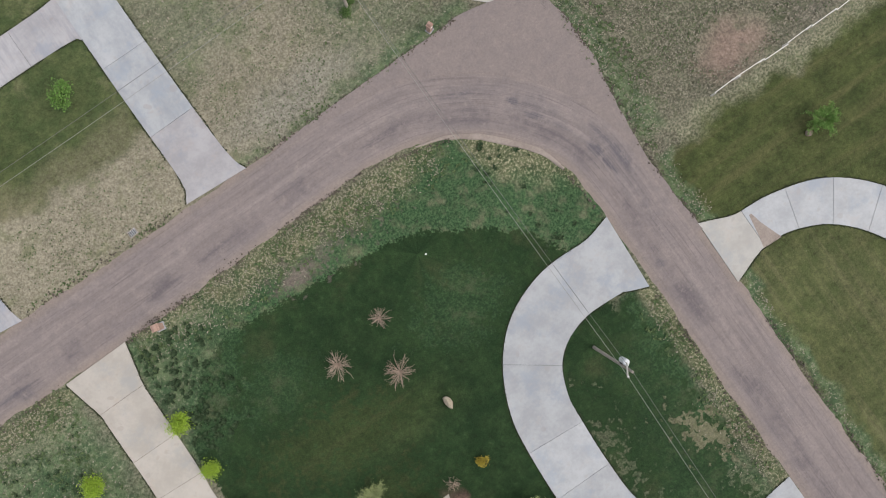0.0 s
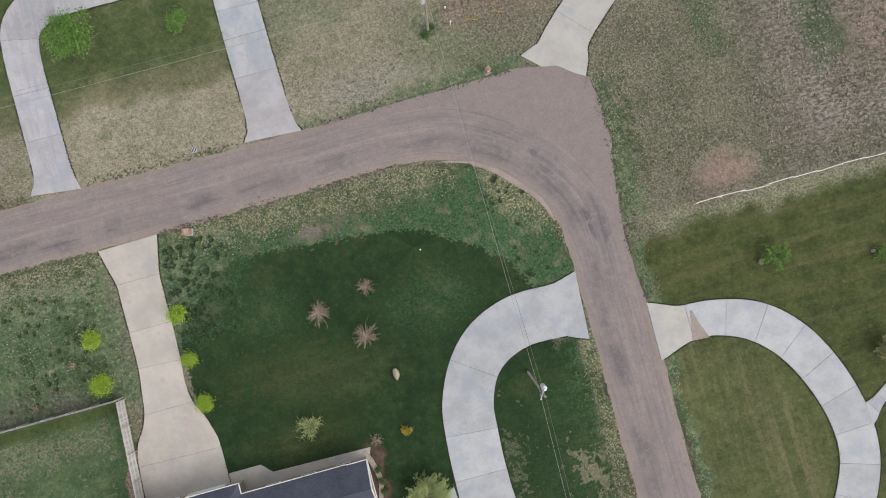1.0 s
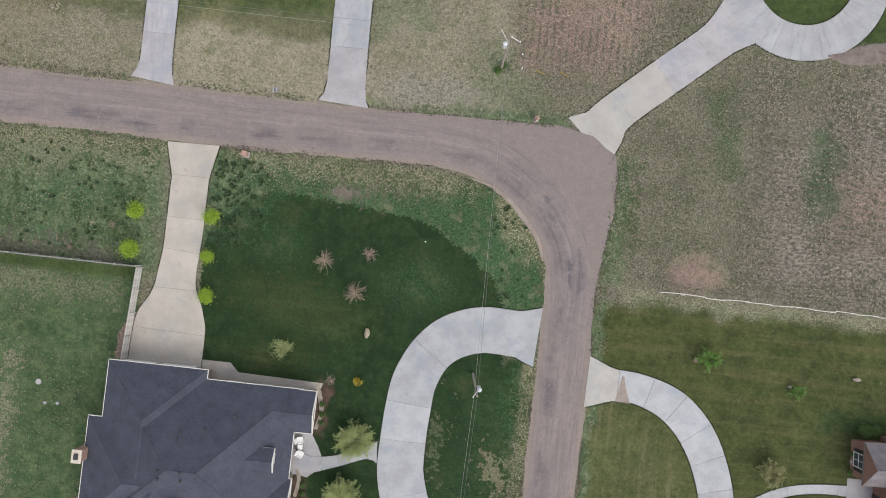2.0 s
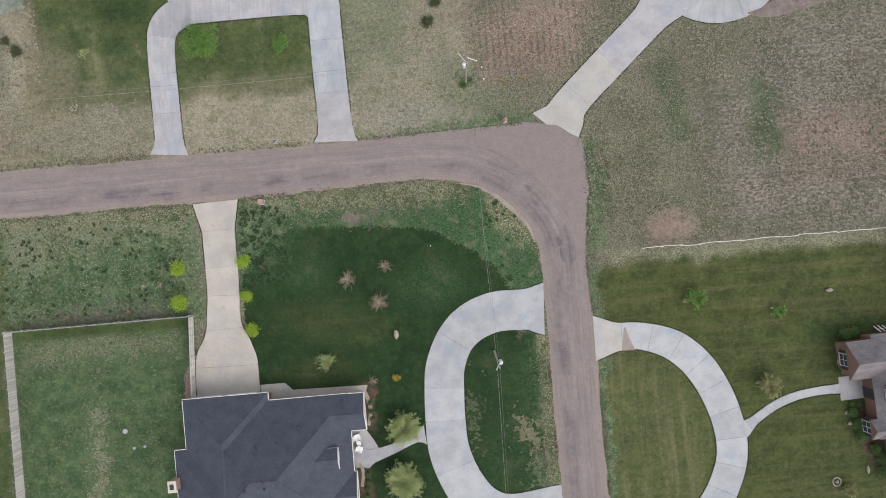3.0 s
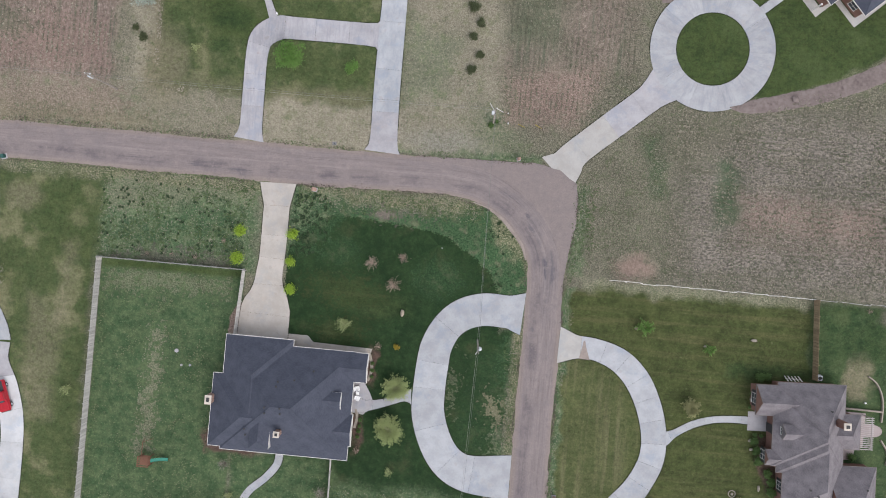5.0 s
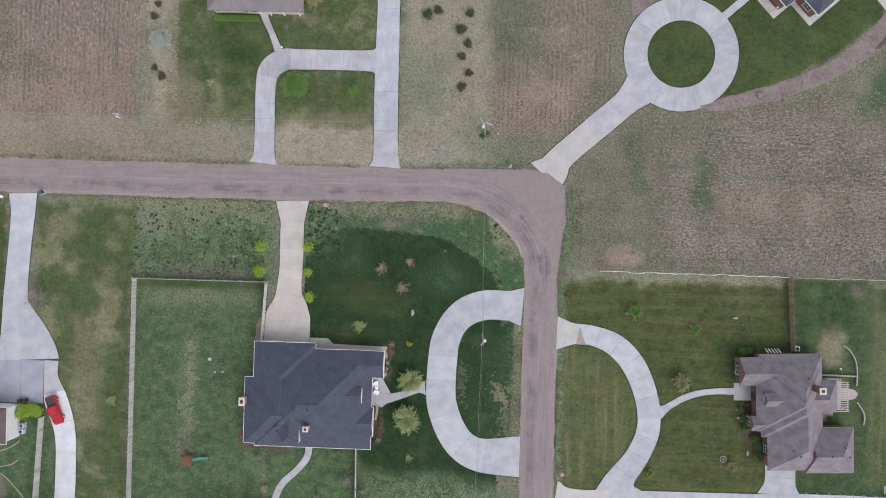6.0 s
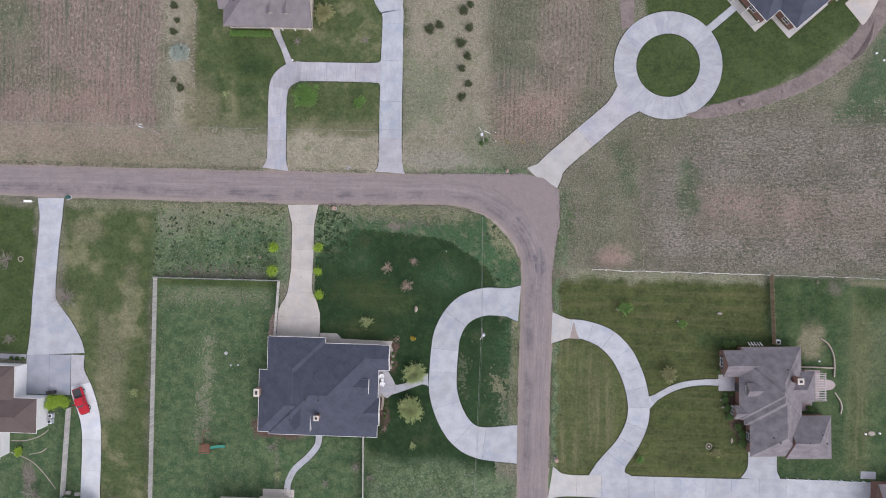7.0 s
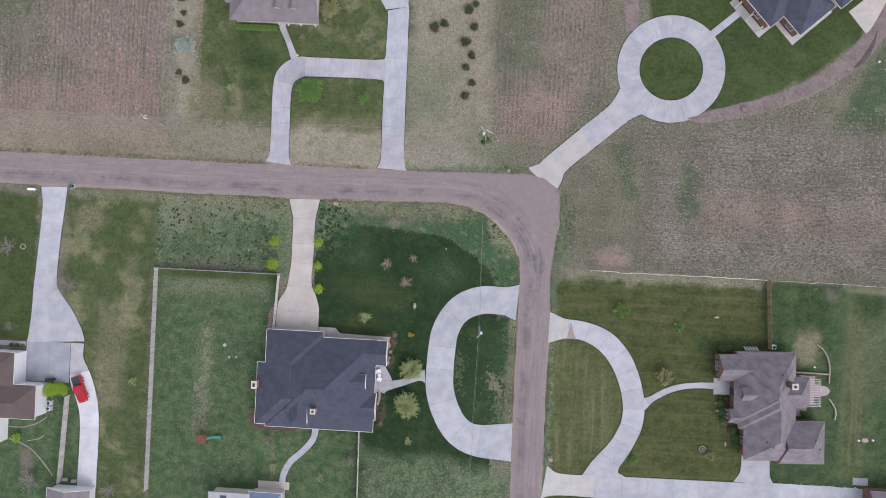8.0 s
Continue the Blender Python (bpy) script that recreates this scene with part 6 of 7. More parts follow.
def drive_fringe():
    """Dark uncut grass hanging over the edges of the drives and walks."""
    rng = random.Random(77)
    strips = [(np.array(L), np.array(R)) for L, R in DRIVE_EDGES]
    verts, faces = [], []
    for i, (L, R) in enumerate(strips):
        for edge, other in ((L, R), (R, L)):
            for a, b, o in zip(edge, edge[1:], other):
                out = (a - o) / np.hypot(*(a - o))
                n = max(1, int(np.hypot(*(b - a)) / 0.09))
                for k in range(n):
                    x, y = a + (b - a) * ((k + rng.random()) / n) + out * rng.uniform(0.0, 0.13)
                    if noise.noise((x * 0.5, y * 0.5, 7.7)) < -0.28 or in_bend(x, y) or 14.9 < x < 21.2 and y < 9 or 8.0 < y < 14.2 and x < 20:
                        continue
                    if 6.0 < math.hypot(x - 41.4, y - 35.8) < 10.1 or any(beside(q, x, y, 0.1) for j, q in enumerate(strips) if j != i):
                        continue
                    for _ in range(3):
                        w, r, t = rng.uniform(0.03, 0.06), rng.uniform(0.06, 0.17), rng.uniform(0, math.tau)
                        c, d = math.cos(t), math.sin(t)
                        f = len(verts)
                        verts += [(x - d * w, y + c * w, 0.0), (x + d * w, y - c * w, 0.0), (x + c * r, y + d * r, rng.uniform(0.07, 0.12))]
                        faces.append((f, f + 1, f + 2))
    me = bpy.data.meshes.new("edge_grass")
    me.from_pydata(verts, [], faces)
    me.materials.append(LEAF_EDGE)
    tagged(new("edge_grass", me), "dark grass fringe along the concrete drives", "grass", kind="stuff")


drive_fringe()


def edge_clods(seed, lines):
    """Loose clods of earth along the road edges: x and y of both ends, count, scatter."""
    rng = random.Random(seed)
    verts, faces = [], []
    for x0, y0, x1, y1, count, scatter in lines:
        for _ in range(count):
            f = rng.random()
            x, y = x0 + (x1 - x0) * f, y0 + (y1 - y0) * f
            if noise.noise((x * 0.35, y * 0.35, seed)) < rng.uniform(-0.4, 0.3):
                continue
            x, y = x + rng.gauss(0, scatter), y + rng.gauss(0, scatter)
            r = rng.uniform(0.03, 0.10)
            i = len(verts)
            for dx, dy, dz in ((1, 0, 0.3), (0, 1, 0.3), (-1, 0, 0.3), (0, -1, 0.3), (0, 0, 1), (0, 0, -0.6)):
                k = r * rng.uniform(0.7, 1.3)
                verts.append((x + dx * k, y + dy * k, 0.05 + dz * k))
            for a, b in ((0, 1), (1, 2), (2, 3), (3, 0)):
                faces += [(i + a, i + b, i + 4), (i + b, i + a, i + 5)]
    me = bpy.data.meshes.new("earth_clods")
    me.from_pydata(verts, [], faces)
    me.materials.append(CLOD)
    tagged(new("earth_clods", me), "loose dark clods of earth along the road edges", "clods", kind="stuff")


edge_clods(3, [(-95, 14.5, -36, 14.5, 1500, 0.3), (-29.5, 14.4, -14, 14.4, 220, 0.15), (-7.5, 14.3, 14, 14.6, 300, 0.12), (-72, 7.6, -30.5, 7.6, 700, 0.16), (-24, 7.75, -13, 8.1, 260, 0.2), (-13, 8.15, 1, 8.3, 220, 0.12),
               (1, 8.15, 8.0, 6.4, 120, 0.1), (14.2, -0.8, 14.7, -5.5, 70, 0.08), (14.75, -14, 14.8, -33, 420, 0.12), (21.9, 5.5, 20.8, -6, 260, 0.15), (21.2, -17.8, 21.4, -41, 420, 0.12), (21.95, 6, 21.9, 10.5, 100, 0.12), (20.8, -6, 21.1, -11, 90, 0.12)])


# ---- poles and cables ----
def power_pole(label, x, y, h, arm_turn, can_turn, two_arms=False, reach=0.5, lean=(0, 0)):
    p = thing("power_pole", label, "power pole", Matrix.Translation((x, y, 0)) @ Matrix.Rotation(math.atan2(lean[0], h), 4, "Y") @ Matrix.Rotation(-math.atan2(lean[1], h), 4, "X"))
    bm = bmesh.new()
    rod(bm, (0, 0, -0.3), (0, 0, h), 0.15, 0.095, 10)
    part("pole", bm, POLE_WOOD, p)
    arm = bmesh.new()
    inner = 0.05 if two_arms else -reach
    box(arm, inner, reach, -0.05, 0.05, h - 0.75, h - 0.64, 0.01)
    arm.transform(Matrix.Rotation(radians(arm_turn), 4, "Z") @ Matrix.Translation((0, 0.17, 0)))
    a = part("crossarm", arm, WOOD_GREY, p)
    if two_arms:
        arm = bmesh.new()
        box(arm, -0.1, 1.35, -0.05, 0.05, h - 1.45, h - 1.34, 0.01)
        arm.transform(Matrix.Rotation(radians(arm_turn + 150), 4, "Z") @ Matrix.Translation((0, 0.17, 0)))
        part("crossarm", arm, WOOD_GREY, p)
    ca, sa = math.cos(radians(arm_turn)), math.sin(radians(arm_turn))
    for d in (inner + 0.1, reach - 0.1):
        ins = bmesh.new()
        rod(ins, (ca * d - sa * 0.17, sa * d + ca * 0.17, h - 0.62), (ca * d - sa * 0.17, sa * d + ca * 0.17, h - 0.4), 0.06, 0.04)
        part("insulator", ins, WHITE_PLASTIC, p)
    cx, cy = 0.36 * math.cos(radians(can_turn)), 0.36 * math.sin(radians(can_turn))
    can = bmesh.new()
    rod(can, (cx, cy, h - 3.0), (cx, cy, h - 1.9), 0.23, 0.23, 16)
    rod(can, (cx, cy, h - 1.9), (cx, cy, h - 1.8), 0.25, 0.15, 16)
    c = part("transformer", can, GALV, p, "pale grey transformer can")
    b = bmesh.new()
    rod(b, (cx, cy, h - 1.8), (cx, cy, h - 1.45), 0.05, 0.03)
    part("bushing", b, WHITE_PLASTIC, c)
    br = boxed(min(0, cx) - 0.04, max(0, cx) + 0.04, min(0, cy) - 0.04, max(0, cy) + 0.04, h - 2.6, h - 2.5)
    part("bracket", br, DARK, p)
    return p


POLES = {"north": (-55.0, 20.7, 10.8), "middle": (7.05, 20.6, 10.8), "south": (7.75, -14.9, 11.0)}
LEANS = {"north": (0.6, -0.1), "middle": (-0.3, 0.3), "south": (-0.25, -0.4)}
TOPS = {k: (POLES[k][0] + LEANS[k][0], POLES[k][1] + LEANS[k][1], POLES[k][2]) for k in POLES}
power_pole("wooden power pole with transformer beside the north field", *POLES["north"], 0, 170, lean=LEANS["north"])
power_pole("wooden power pole with transformer and two crossarms", *POLES["middle"], -25, 215, True, 1.25, lean=LEANS["middle"])
power_pole("wooden power pole with transformer inside the horseshoe drive", *POLES["south"], 60, 40, lean=LEANS["south"])


def cable(label, a, b, sag, r=0.015):
    a, b = Vector(a), Vector(b)
    bm = bmesh.new()
    n = 24
    pts = [a.lerp(b, k / n) - Vector((0, 0, 4 * sag * (k / n) * (1 - k / n))) for k in range(n + 1)]
    for p, q in zip(pts, pts[1:]):
        rod(bm, p, q, r, sides=4)
    tagged(part("overhead_cable", bm, WIRE_PALE if "neutral" in label else WIRE), label, "cable")


nx, ny, nh = TOPS["north"]
mx, my, mh = TOPS["middle"]
sx, sy, sh = TOPS["south"]
cable("thin overhead power cable crossing the road", (mx, my, mh), (sx, sy, sh), 0.7)
cable("thin overhead neutral cable crossing the road", (mx + 0.15, my, mh - 1.9), (sx - 0.15, sy, sh - 1.9), 0.8)
cable("thin overhead power cable along the road", (sx, sy, sh), (6.6, -75, 11), 0.9)
cable("thin overhead neutral cable along the road", (sx - 0.15, sy, sh - 1.9), (6.5, -75, 9.1), 1.0)
cable("thin overhead power cable over the north lots", (nx, ny, nh), (mx, my, mh), 0.9)
cable("thin overhead neutral cable over the north lots", (nx, ny + 0.1, nh - 1.9), (mx, my + 0.1, mh - 1.9), 1.0)
cable("thin overhead power cable over the north field", (-117, 21.5, 10.8), (nx, ny, nh), 0.9)
cable("thin overhead neutral cable over the north field", (-117, 21.6, 8.9), (nx, ny + 0.1, nh - 1.9), 1.0)
cable("slanting guy wire of the wooden pole", (mx, my, mh - 1), (mx + 4.6, my - 1.4, 0.0), 0.0, 0.012)


def marker(x, y, a, label):
    bm = bmesh.new()
    rod(bm, (-0.6, 0, 0.12), (0.6, 0, 0.35), 0.05, sides=6)
    bm.transform(Matrix.Translation((x, y, 0)) @ Matrix.Rotation(radians(a), 4, "Z"))
    tagged(part("guy_marker", bm, LEAF_YELLOW), label, "marker")


marker(11.6, 20.6, -24, "yellow plastic guy-wire marker lying in the grass")
marker(14.4, 20.7, -28, "yellow plastic guy-wire marker lying in the grass")


# ---- red pickup ----
def wheel(parent, x, y):
    bm = bmesh.new()
    rod(bm, (x, y - 0.13, 0.36), (x, y + 0.13, 0.36), 0.36, 0.36, 16)
    t = part("wheel", bm, RUBBER, parent)
    r = bmesh.new()
    rod(r, (x, y - 0.14, 0.36), (x, y + 0.14, 0.36), 0.2, 0.2, 12)
    part("rim", r, GALV, t)


def loft(sections):
    """A body from cross-sections: x, half width at the sill, half width at the top, z low, z high."""
    bm = bmesh.new()
    rings = []
    for x, w0, w1, z0, z1 in sections:
        zm = z0 + (z1 - z0) * 0.55
        rings.append([bm.verts.new((x, s * w, z)) for s, w, z in ((-1, w0, z0), (-1, w0 + 0.03, zm), (-1, w1, z1), (1, w1, z1), (1, w0 + 0.03, zm), (1, w0, z0))])
    for a, b in zip(rings, rings[1:]):
        for i in range(6):
            j = (i + 1) % 6
            bm.faces.new((a[i], a[j], b[j], b[i]))
    bm.faces.new(rings[0])
    bm.faces.new(rings[-1][::-1])
    bmesh.ops.recalc_face_normals(bm, faces=bm.faces)
    bmesh.ops.bevel(bm, geom=bm.edges[:], offset=0.03, segments=1, affect="EDGES")
    return bm


def pickup():
    a = math.degrees(math.atan2(-4.6, 1.7))
    c = thing("pickup_truck", "red pickup truck with black bed cover and an open door", "car", Matrix.Translation((-69.0, -31.2, 0.055)) @ Matrix.Rotation(radians(a), 4, "Z"))
    part("body", loft([(-2.6, 0.86, 0.84, 0.45, 1.0), (-2.4, 0.92, 0.9, 0.4, 1.05), (0.9, 0.92, 0.88, 0.4, 1.05), (2.2, 0.9, 0.8, 0.42, 1.0), (2.55, 0.82, 0.7, 0.5, 0.9)]), RED_PAINT, c)
    part("cab", loft([(-0.75, 0.86, 0.66, 1.0, 1.62), (-0.5, 0.87, 0.7, 1.0, 1.7), (0.55, 0.87, 0.7, 1.0, 1.7), (1.15, 0.86, 0.62, 1.0, 1.12)]), RED_PAINT, c)
    part("windscreen", prism([(0.64, -0.6), (1.05, -0.66), (1.05, 0.66), (0.64, 0.6)], 1.3, 1.5), GLASS, c)
    for s in (-1, 1):
        part("side_window", boxed(-0.5, 0.6, s * 0.8 - 0.05, s * 0.8 + 0.05, 1.15, 1.5), GLASS, c)
        part("headlight", boxed(2.4, 2.56, s * 0.62 - 0.14, s * 0.62 + 0.14, 0.68, 0.84, 0.03), WHITE_PLASTIC, c)
    part("rear_window", boxed(-0.82, -0.74, -0.55, 0.55, 1.15, 1.5), GLASS, c)
    part("bed_cover", boxed(-2.45, -0.85, -0.78, 0.78, 1.0, 1.13, 0.04), DARK, c, "black bed cover")
    part("bumper", boxed(2.5, 2.68, -0.8, 0.8, 0.42, 0.6, 0.03), DARK, c)
    door = boxed(0, 1.0, -0.04, 0.04, 0.45, 1.05, 0.02)
    door.transform(Matrix.Translation((0.75, -0.92, 0)) @ Matrix.Rotation(radians(-125), 4, "Z"))
    part("open_door", door, RED_PAINT, c)
    for x in (-1.65, 1.65):
        for y in (-0.9, 0.9):
            wheel(c, x, y)
            part("fender", loft([(x - 0.5, 0.1, 0.08, 0.55, 0.74), (x - 0.3, 0.12, 0.1, 0.62, 0.82), (x + 0.3, 0.12, 0.1, 0.62, 0.82), (x + 0.5, 0.1, 0.08, 0.55, 0.74)]), RED_PAINT, c).location.y = y


pickup()


# ---- mailboxes and small things ----
def brick_mailbox(label, x, y, turn, size=0.85):
    t = thing("brick_mailbox", label, "mailbox", Matrix.Translation((x, y, 0)) @ Matrix.Rotation(radians(turn), 4, "Z") @ Matrix.Diagonal((size, size, 0.9, 1)))
    part("pillar", boxed(-0.3, 0.3, -0.33, 0.33, -0.1, 1.3, 0.02), BRICK_PINK, t)
    cap = bmesh.new()
    box(cap, -0.36, 0.36, -0.39, 0.39, 1.303, 1.4, 0.02)
    rod(cap, (-0.3, 0, 1.4), (0.3, 0, 1.4), 0.26, 0.26, 12)
    part("cap", cap, BRICK_PINK, t)
    part("letter_door", boxed(0.303, 0.35, -0.2, 0.2, 0.95, 1.2, 0.02), WHITE_PLASTIC, t)
    part("plinth", boxed(-0.42, 0.42, -0.45, 0.45, -0.1, 0.1, 0.03), CONC_GREY, t)


brick_mailbox("pinkish brick mailbox pillar at the road edge", -21.0, 7.2, 80)
brick_mailbox("pinkish brick mailbox pillar by the ring approach", 11.7, 15.1, -70, 0.66)
brick_mailbox("pinkish brick mailbox pillar beside the curved drive", 22.5, -39.3, 180)


def white_board(x, y):
    t = thing("mailbox_stand", "white mailbox stand beside the drive mouth", "mailbox", Matrix.Translation((x, y, 0)))
    part("box", boxed(-0.75, 0.75, -0.22, 0.22, 1.0, 1.35, 0.04), WHITE_PLASTIC, t)
    for s in (-0.5, 0.5):
        part("post", boxed(s - 0.05, s + 0.05, -0.05, 0.05, -0.1, 0.997), WOOD_GREY, t)


white_board(-80.0, 7.0)


def rock(x, y, sx, sy, sz, seed, label, material=None):
    bm = bmesh.new()
    bmesh.ops.create_icosphere(bm, subdivisions=2, radius=1)
    for v in bm.verts:
        v.co *= 1 + 0.28 * noise.noise(v.co * 1.4 + Vector((seed, 0, 0)))
        v.co = Vector((v.co.x * sx + x, v.co.y * sy + y, max(-0.05, v.co.z * sz + sz * 0.6)))
    tagged(part("rock", bm, material or ROCK), label, "rock")


rock(-4.9, -11.6, 0.33, 0.58, 0.4, 1, "tan boulder standing on the dark lawn", ROCK_TAN)
rock(52.4, -10.7, 0.5, 0.24, 0.3, 2, "pale boulder on the mown lawn")
rock(81.4, -32.4, 0.75, 0.45, 0.15, 3, "pale boulder on the back lawn")
rock(33.3, -10.5, 0.3, 0.3, 0.2, 4, "small dark stones beside a young tree", BARK)
rock(44.7, -12.4, 0.25, 0.2, 0.12, 5, "ring of small stones beside a young tree")
rock(51.2, -35.9, 0.22, 0.22, 0.2, 6, "small pale stone inside a stone ring")
rock(55.4, 28.9, 0.6, 0.6, 0.3, 7, "brown earth mound beside the dirt track", DIRT)
rock(53.3, -27.0, 0.3, 0.25, 0.25, 9, "pale edging stone in the planting bed")
rock(53.6, -28.4, 0.3, 0.25, 0.25, 10, "pale edging stone in the planting bed")
rock(55.4, -34.6, 0.2, 0.5, 0.25, 11, "pale edging stone in the planting bed")
rock(52.9, -20.3, 0.3, 0.4, 0.3, 12, "pale edging stone in the planting bed")


def lid(x, y, r, label, h=0.1, material=None):
    bm = bmesh.new()
    rod(bm, (x, y, -0.05), (x, y, h), r, r * 0.95, 16)
    rod(bm, (x, y, h), (x, y, h + 0.03), r * 0.7, r * 0.65, 12)
    tagged(part("round_lid", bm, material or WHITE_PLASTIC), label, "lid")


lid(-41.3, -21.2, 0.34, "pale round septic lid in the yard grass", 0.1, CONC_GREY)
lid(-40.3, -23.5, 0.2, "small pale round lid in the yard grass", 0.1, CONC_GREY)
lid(-38.9, -23.4, 0.2, "small pale round lid in the yard grass", 0.1, CONC_GREY)
lid(80.2, -32.5, 0.18, "small white lamp globe on the back lawn", 0.35)
lid(82.8, -32.3, 0.18, "small white lamp globe on the back lawn", 0.35)
lid(71.2, -19.1, 0.15, "small white lamp globe beside the terrace", 0.35)
lid(-29.8, 35.3, 0.14, "small white lamp globe by the walk", 0.4)
lid(0.6, -0.4, 0.08, "small white sprinkler cap in the lawn", 0.08)


def ring(x, y, r, label):
    bm = bmesh.new()
    for k in range(14):
        a0, a1 = math.tau * k / 14, math.tau * (k + 1) / 14
        rod(bm, (x + r * math.cos(a0), y + r * math.sin(a0), 0.06), (x + r * math.cos(a1), y + r * math.sin(a1), 0.06), 0.09, sides=6)
    tagged(part("stone_ring", bm, ROCK), label, "edging")


ring(-81.9, -4.2, 0.5, "pale round edging ring in the lawn")
ring(51.2, -35.9, 0.55, "pale round stone ring round a small plant")


def drain(x, y, turn):
    t = thing("drain_grate", "grey steel drain grate in the verge", "drain", Matrix.Translation((x, y, 0.02)) @ Matrix.Rotation(radians(turn), 4, "Z"))
    f = bmesh.new()
    for a in ((-0.4, 0.4, -0.3, -0.24), (-0.4, 0.4, 0.24, 0.3), (-0.4, -0.34, -0.24, 0.24), (0.34, 0.4, -0.24, 0.24)):
        box(f, *a, 0, 0.12)
    part("frame", f, POLE_WOOD, t)
    part("pit", boxed(-0.34, 0.34, -0.24, 0.24, -0.02, 0.03), DARK, t)
    for k in range(4):
        part("bar", boxed(-0.25 + 0.16 * k, -0.21 + 0.16 * k, -0.24, 0.24, 0.06, 0.1), GALV, t)


drain(-18.5, 15.0, 5)


def lounge_chair(x, y, turn):
    c = thing("garden_chair", "white garden chair on the entry terrace", "chair", Matrix.Translation((x, y, 0.052)) @ Matrix.Rotation(radians(turn), 4, "Z"), group="chairs on the terrace")
    part("seat", boxed(-0.32, 0.32, -0.3, 0.34, 0.36, 0.42, 0.02), WHITE_PLASTIC, c)
    back = boxed(-0.03, 0.03, -0.3, 0.34, 0, 0.7, 0.015)
    back.transform(Matrix.Translation((-0.33, 0, 0.42)) @ Matrix.Rotation(radians(-18), 4, "Y"))
    part("backrest", back, WHITE_PLASTIC, c)
    for sy in (-0.33, 0.37):
        part("armrest", boxed(-0.32, 0.32, sy - 0.05, sy + 0.05, 0.6, 0.64, 0.01), WHITE_PLASTIC, c)
    for lx in (-0.28, 0.28):
        for ly in (-0.28, 0.32):
            part("leg", boxed(lx - 0.03, lx + 0.03, ly - 0.03, ly + 0.03, 0.0, 0.36), WHITE_PLASTIC, c)


lounge_chair(-11.0, -24.5, 15)
lounge_chair(-10.8, -26.1, -20)
tab = thing("side_table", "small white side table between the chairs", "table", Matrix.Translation((-10.95, -25.3, 0.052)))
part("tabletop", boxed(-0.28, 0.28, -0.28, 0.28, 0.42, 0.46, 0.01), WHITE_PLASTIC, tab)
for lx in (-0.22, 0.22):
    for ly in (-0.22, 0.22):
        part("leg", boxed(lx - 0.025, lx + 0.025, ly - 0.025, ly + 0.025, 0, 0.42), WHITE_PLASTIC, tab)


def play_set(x, y):
    p = thing("play_set", "redwood play tower with a green slide", "play set", Matrix.Translation((x, y, 0)))
    for a in (-0.8, 0.8):
        for b in (-0.7, 0.7):
            part("post", boxed(a - 0.05, a + 0.05, b - 0.05, b + 0.05, -0.1, 2.3), REDWOOD, p)
    part("deck", boxed(-0.85, 0.85, -0.75, 0.75, 1.2, 1.28), REDWOOD, p)
    for k in range(6):
        part("roof_slat", boxed(-0.95, 0.95, -0.82 + 0.3 * k, -0.68 + 0.3 * k, 2.3, 2.35), REDWOOD, p)
    for a in (-0.85, 0.85):
        part("roof_beam", boxed(a - 0.05, a + 0.05, -0.85, 0.85, 2.21, 2.297), REDWOOD, p)
    s = bmesh.new()
    pts = [(0.85 + 2.4 * t, 0.1 * math.sin(t * 3), 1.25 * (1 - t) ** 1.2 + 0.15) for t in np.linspace(0, 1, 9)]
    for a, b in zip(pts, pts[1:]):
        for o0, o1, z in ((-0.28, 0.28, 0), (-0.32, -0.28, 0.12), (0.28, 0.32, 0.12)):
            f = [s.verts.new((a[0], a[1] + o0, a[2])), s.verts.new((b[0], b[1] + o0, b[2])), s.verts.new((b[0], b[1] + o1, b[2] + z)), s.verts.new((a[0], a[1] + o1, a[2] + z))]
            s.faces.new(f)
    part("slide", s, GREEN_PLASTIC, p, "green plastic slide")
    bar = bmesh.new()
    rod(bar, (-0.3, 0.7, 2.2), (-0.3, 3.2, 2.2), 0.06)
    part("swing_beam", bar, REDWOOD, p)
    for yy in (3.15,):
        leg = bmesh.new()
        rod(leg, (-0.3, yy, 2.2), (-0.9, yy, 0), 0.05)
        rod(leg, (-0.3, yy, 2.2), (0.3, yy, 0), 0.05)
        part("swing_leg", leg, REDWOOD, p)


play_set(-44.3, -39.2)


def ac_unit(x, y):
    a = thing("air_conditioner", "grey outdoor air conditioner by the house wall", "air conditioner", Matrix.Translation((x, y, 0)), group="outdoor units")
    part("pad", boxed(-0.5, 0.5, -0.5, 0.5, -0.1, 0.08), CONC_GREY, a)
    part("case", boxed(-0.4, 0.4, -0.4, 0.4, 0.083, 0.85, 0.03), GALV, a)
    f = bmesh.new()
    rod(f, (0, 0, 0.85), (0, 0, 0.89), 0.3, 0.3, 16)
    part("fan_grille", f, DARK, a)


for ax, ay in ((-75.0, -34.3), (-75.1, -35.4), (63.2, -15.7)):
    ac_unit(ax, ay)


def barrow(x, y):
    t = thing("bin", "dark rubbish bin standing on the parking court", "bin", Matrix.Translation((x, y, 0.055)), group="bins by the garage")
    part("tub", loft([(-0.3, 0.26, 0.3, 0.05, 0.95), (0.3, 0.26, 0.3, 0.05, 0.95)]), DARK, t)
    part("lid", boxed(-0.36, 0.36, -0.34, 0.34, 0.96, 1.02, 0.02), RUBBER, t)


barrow(-75.4, -29.8)
barrow(-74.5, -29.7)


def low_wall(label, rows):
    L, R, run = edges_of(rows, 0.5)
    pts = [tuple(q) for q in R] + [tuple(q) for q in L][::-1]
    tagged(part("garden_wall", prism(pts, -0.1, 0.4), STONE), label, "wall")


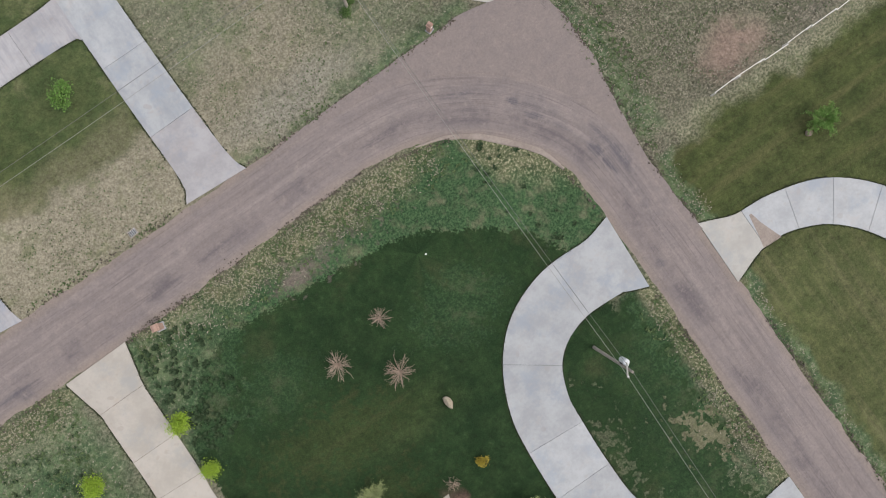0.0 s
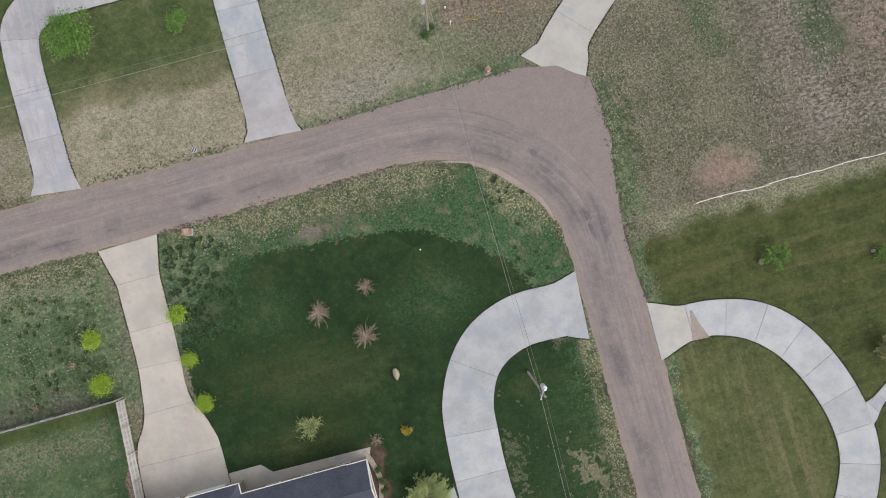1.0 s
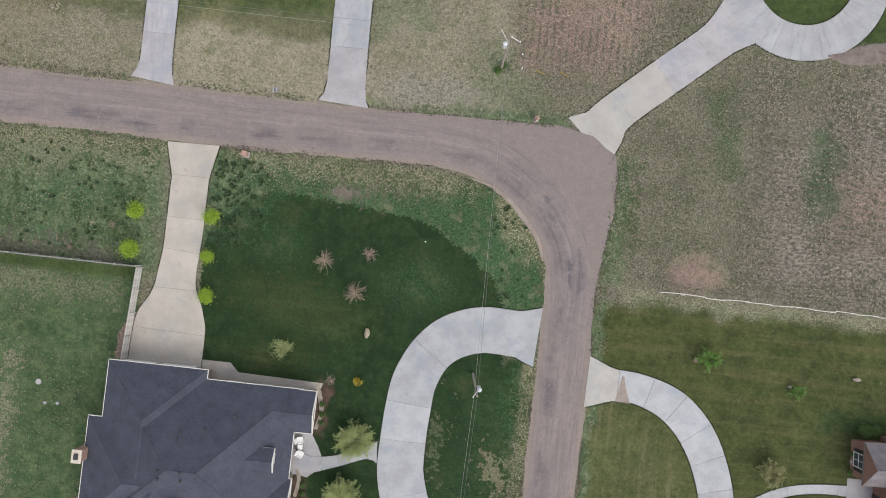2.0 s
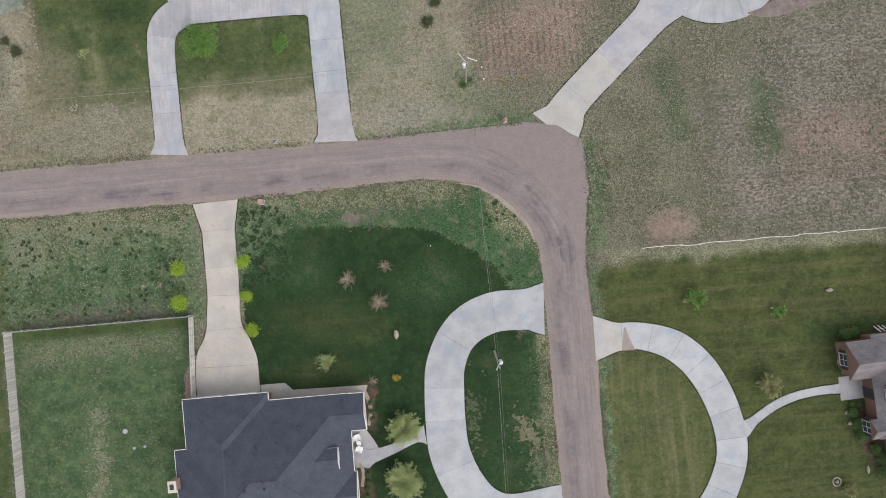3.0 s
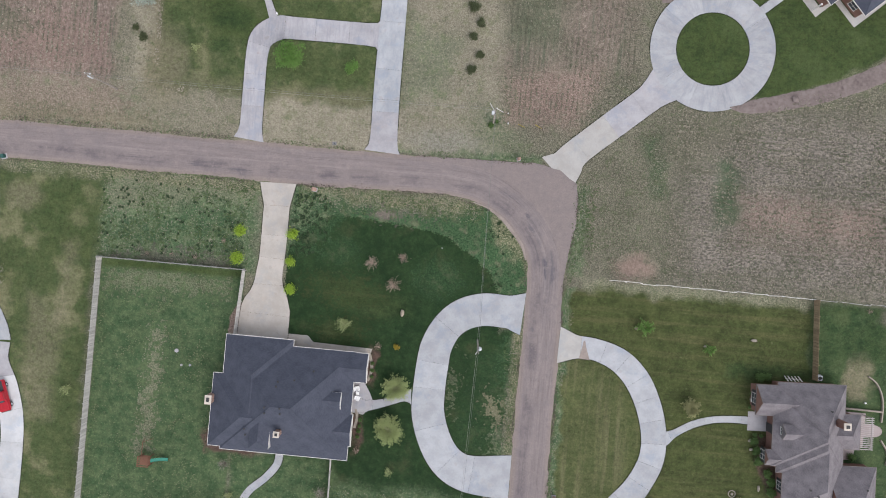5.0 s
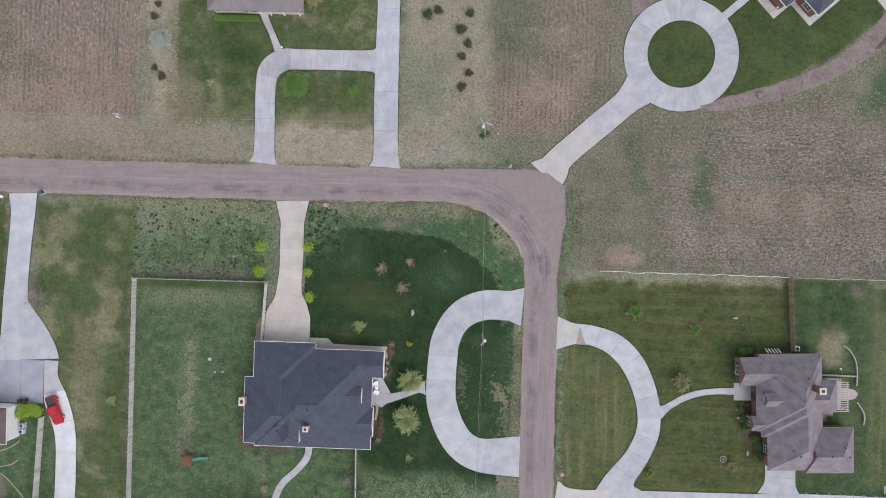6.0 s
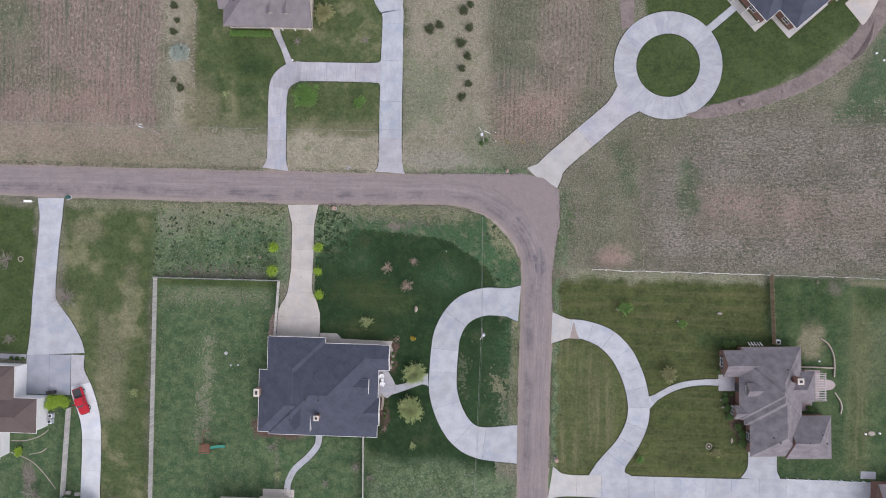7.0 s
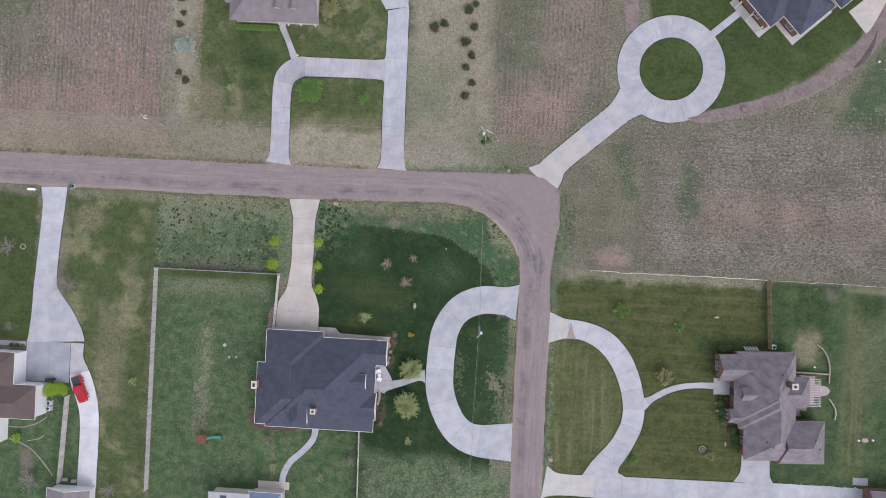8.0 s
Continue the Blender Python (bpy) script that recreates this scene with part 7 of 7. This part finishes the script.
low_wall("low curved stone garden wall behind the brick house", [(71.3, -14.8, 0.2), (72.6, -15.7, 0.2), (73.6, -17.4, 0.2), (74.0, -19.4, 0.2), (74.0, -22.0, 0.2)])
low_wall("low curved stone garden wall beside the terrace", [(74.2, -24.9, 0.2), (75.2, -26.3, 0.2), (75.6, -27.6, 0.2), (75.4, -28.9, 0.2)])
low_wall("straight low stone wall beside the terrace", [(67.2, -20.3, 0.25), (70, -20.25, 0.25), (73.9, -20.3, 0.25)])


def edging(label, rows):
    L, R, run = edges_of(rows, 0.5)
    tagged(part("garden_edging", ribbon(L, R, -0.05, 0.09), ROCK), label, "edging")


edging("thin pale curved garden edging behind the white house", [(-83.0, -39.5, 0.16), (-80.6, -39.5, 0.16), (-78.6, -39.0, 0.16), (-76.9, -38.2, 0.16), (-75.7, -37.2, 0.16)])
edging("long thin pale curved garden edging in the yard", [(-83.0, -41.8, 0.16), (-80.7, -42.6, 0.16), (-78.5, -43.7, 0.16), (-76.3, -45.8, 0.16), (-74.0, -48.6, 0.16)])
edging("short thin pale curved garden edging in the yard", [(-79.3, -42.1, 0.14), (-77.1, -41.6, 0.14), (-76.0, -40.8, 0.14)])
edging("pale stone planter edging along the house front", [(-9.9, -18.1, 0.35), (-9.45, -19.3, 0.5), (-9.05, -21.2, 0.5), (-9.5, -23.2, 0.4)])
edging("pale stone planter edging beside the front terrace", [(-11.1, -28.0, 0.35), (-10.7, -29.2, 0.45), (-11.0, -31.1, 0.4)])
lid(79.9, 38.8, 0.17, "small white lamp globe beside the dirt track", 0.35)
lid(81.3, 37.5, 0.17, "small white lamp globe beside the dirt track", 0.35)


def pedestal(x, y):
    t = thing("utility_pedestal", "dark green utility pedestal at the drive mouth", "utility box", Matrix.Translation((x, y, 0)) @ Matrix.Rotation(0.3, 4, "Z"))
    part("case", boxed(-0.32, 0.32, -0.26, 0.26, 0.0, 0.75, 0.04), UTILITY_GREEN, t)
    part("lid", boxed(-0.36, 0.36, -0.3, 0.3, 0.753, 0.83, 0.03), UTILITY_GREEN, t)
    part("pad", boxed(-0.5, 0.5, -0.42, 0.42, -0.1, 0.07, 0.02), CONC_GREY, t)


pedestal(-72.6, 8.0)


def stake(x, y, h):
    t = thing("marker_stake", "white survey stake in the dry grass", "stake", Matrix.Translation((x, y, 0)))
    part("post", boxed(-0.05, 0.05, -0.05, 0.05, -0.1, h, 0.01), WHITE_PLASTIC, t)
    part("cap", boxed(-0.075, 0.075, -0.075, 0.075, h + 0.003, h + 0.05, 0.01), WHITE_PLASTIC, t)


stake(9.3, 22.4, 0.4)
stake(9.4, 20.7, 0.9)


def trellis(x, y):
    t = thing("garden_trellis", "white slatted trellis leaning on the brick wall", "trellis", Matrix.Translation((x, y, 0)) @ Matrix.Rotation(radians(2.5), 4, "Z"))
    for k in range(5):
        slat = boxed(-0.09, 0.09, -0.02, 0.02, 0.0, 1.5, 0.005)
        slat.transform(Matrix.Translation((-1.1 + 0.55 * k, 0, 0)) @ Matrix.Rotation(radians(24), 4, "X"))
        part("slat", slat, TRIM, t)
    rail = boxed(-1.25, 1.25, -0.06, -0.022, 0.7, 0.78)
    rail.transform(Matrix.Rotation(radians(24), 4, "X"))
    part("rail", rail, TRIM, t)


trellis(59.0, -15.9)
wash = prism([(24.45, -16.3), (26.25, -16.4), (25.5, -14.4), (25.25, -13.3), (25.0, -13.3), (24.8, -14.6)], 0.058, 0.065)
tagged(part("soil_wash", wash, GRAVEL), "brown wedge of washed soil lying across the drive", "soil", kind="stuff")
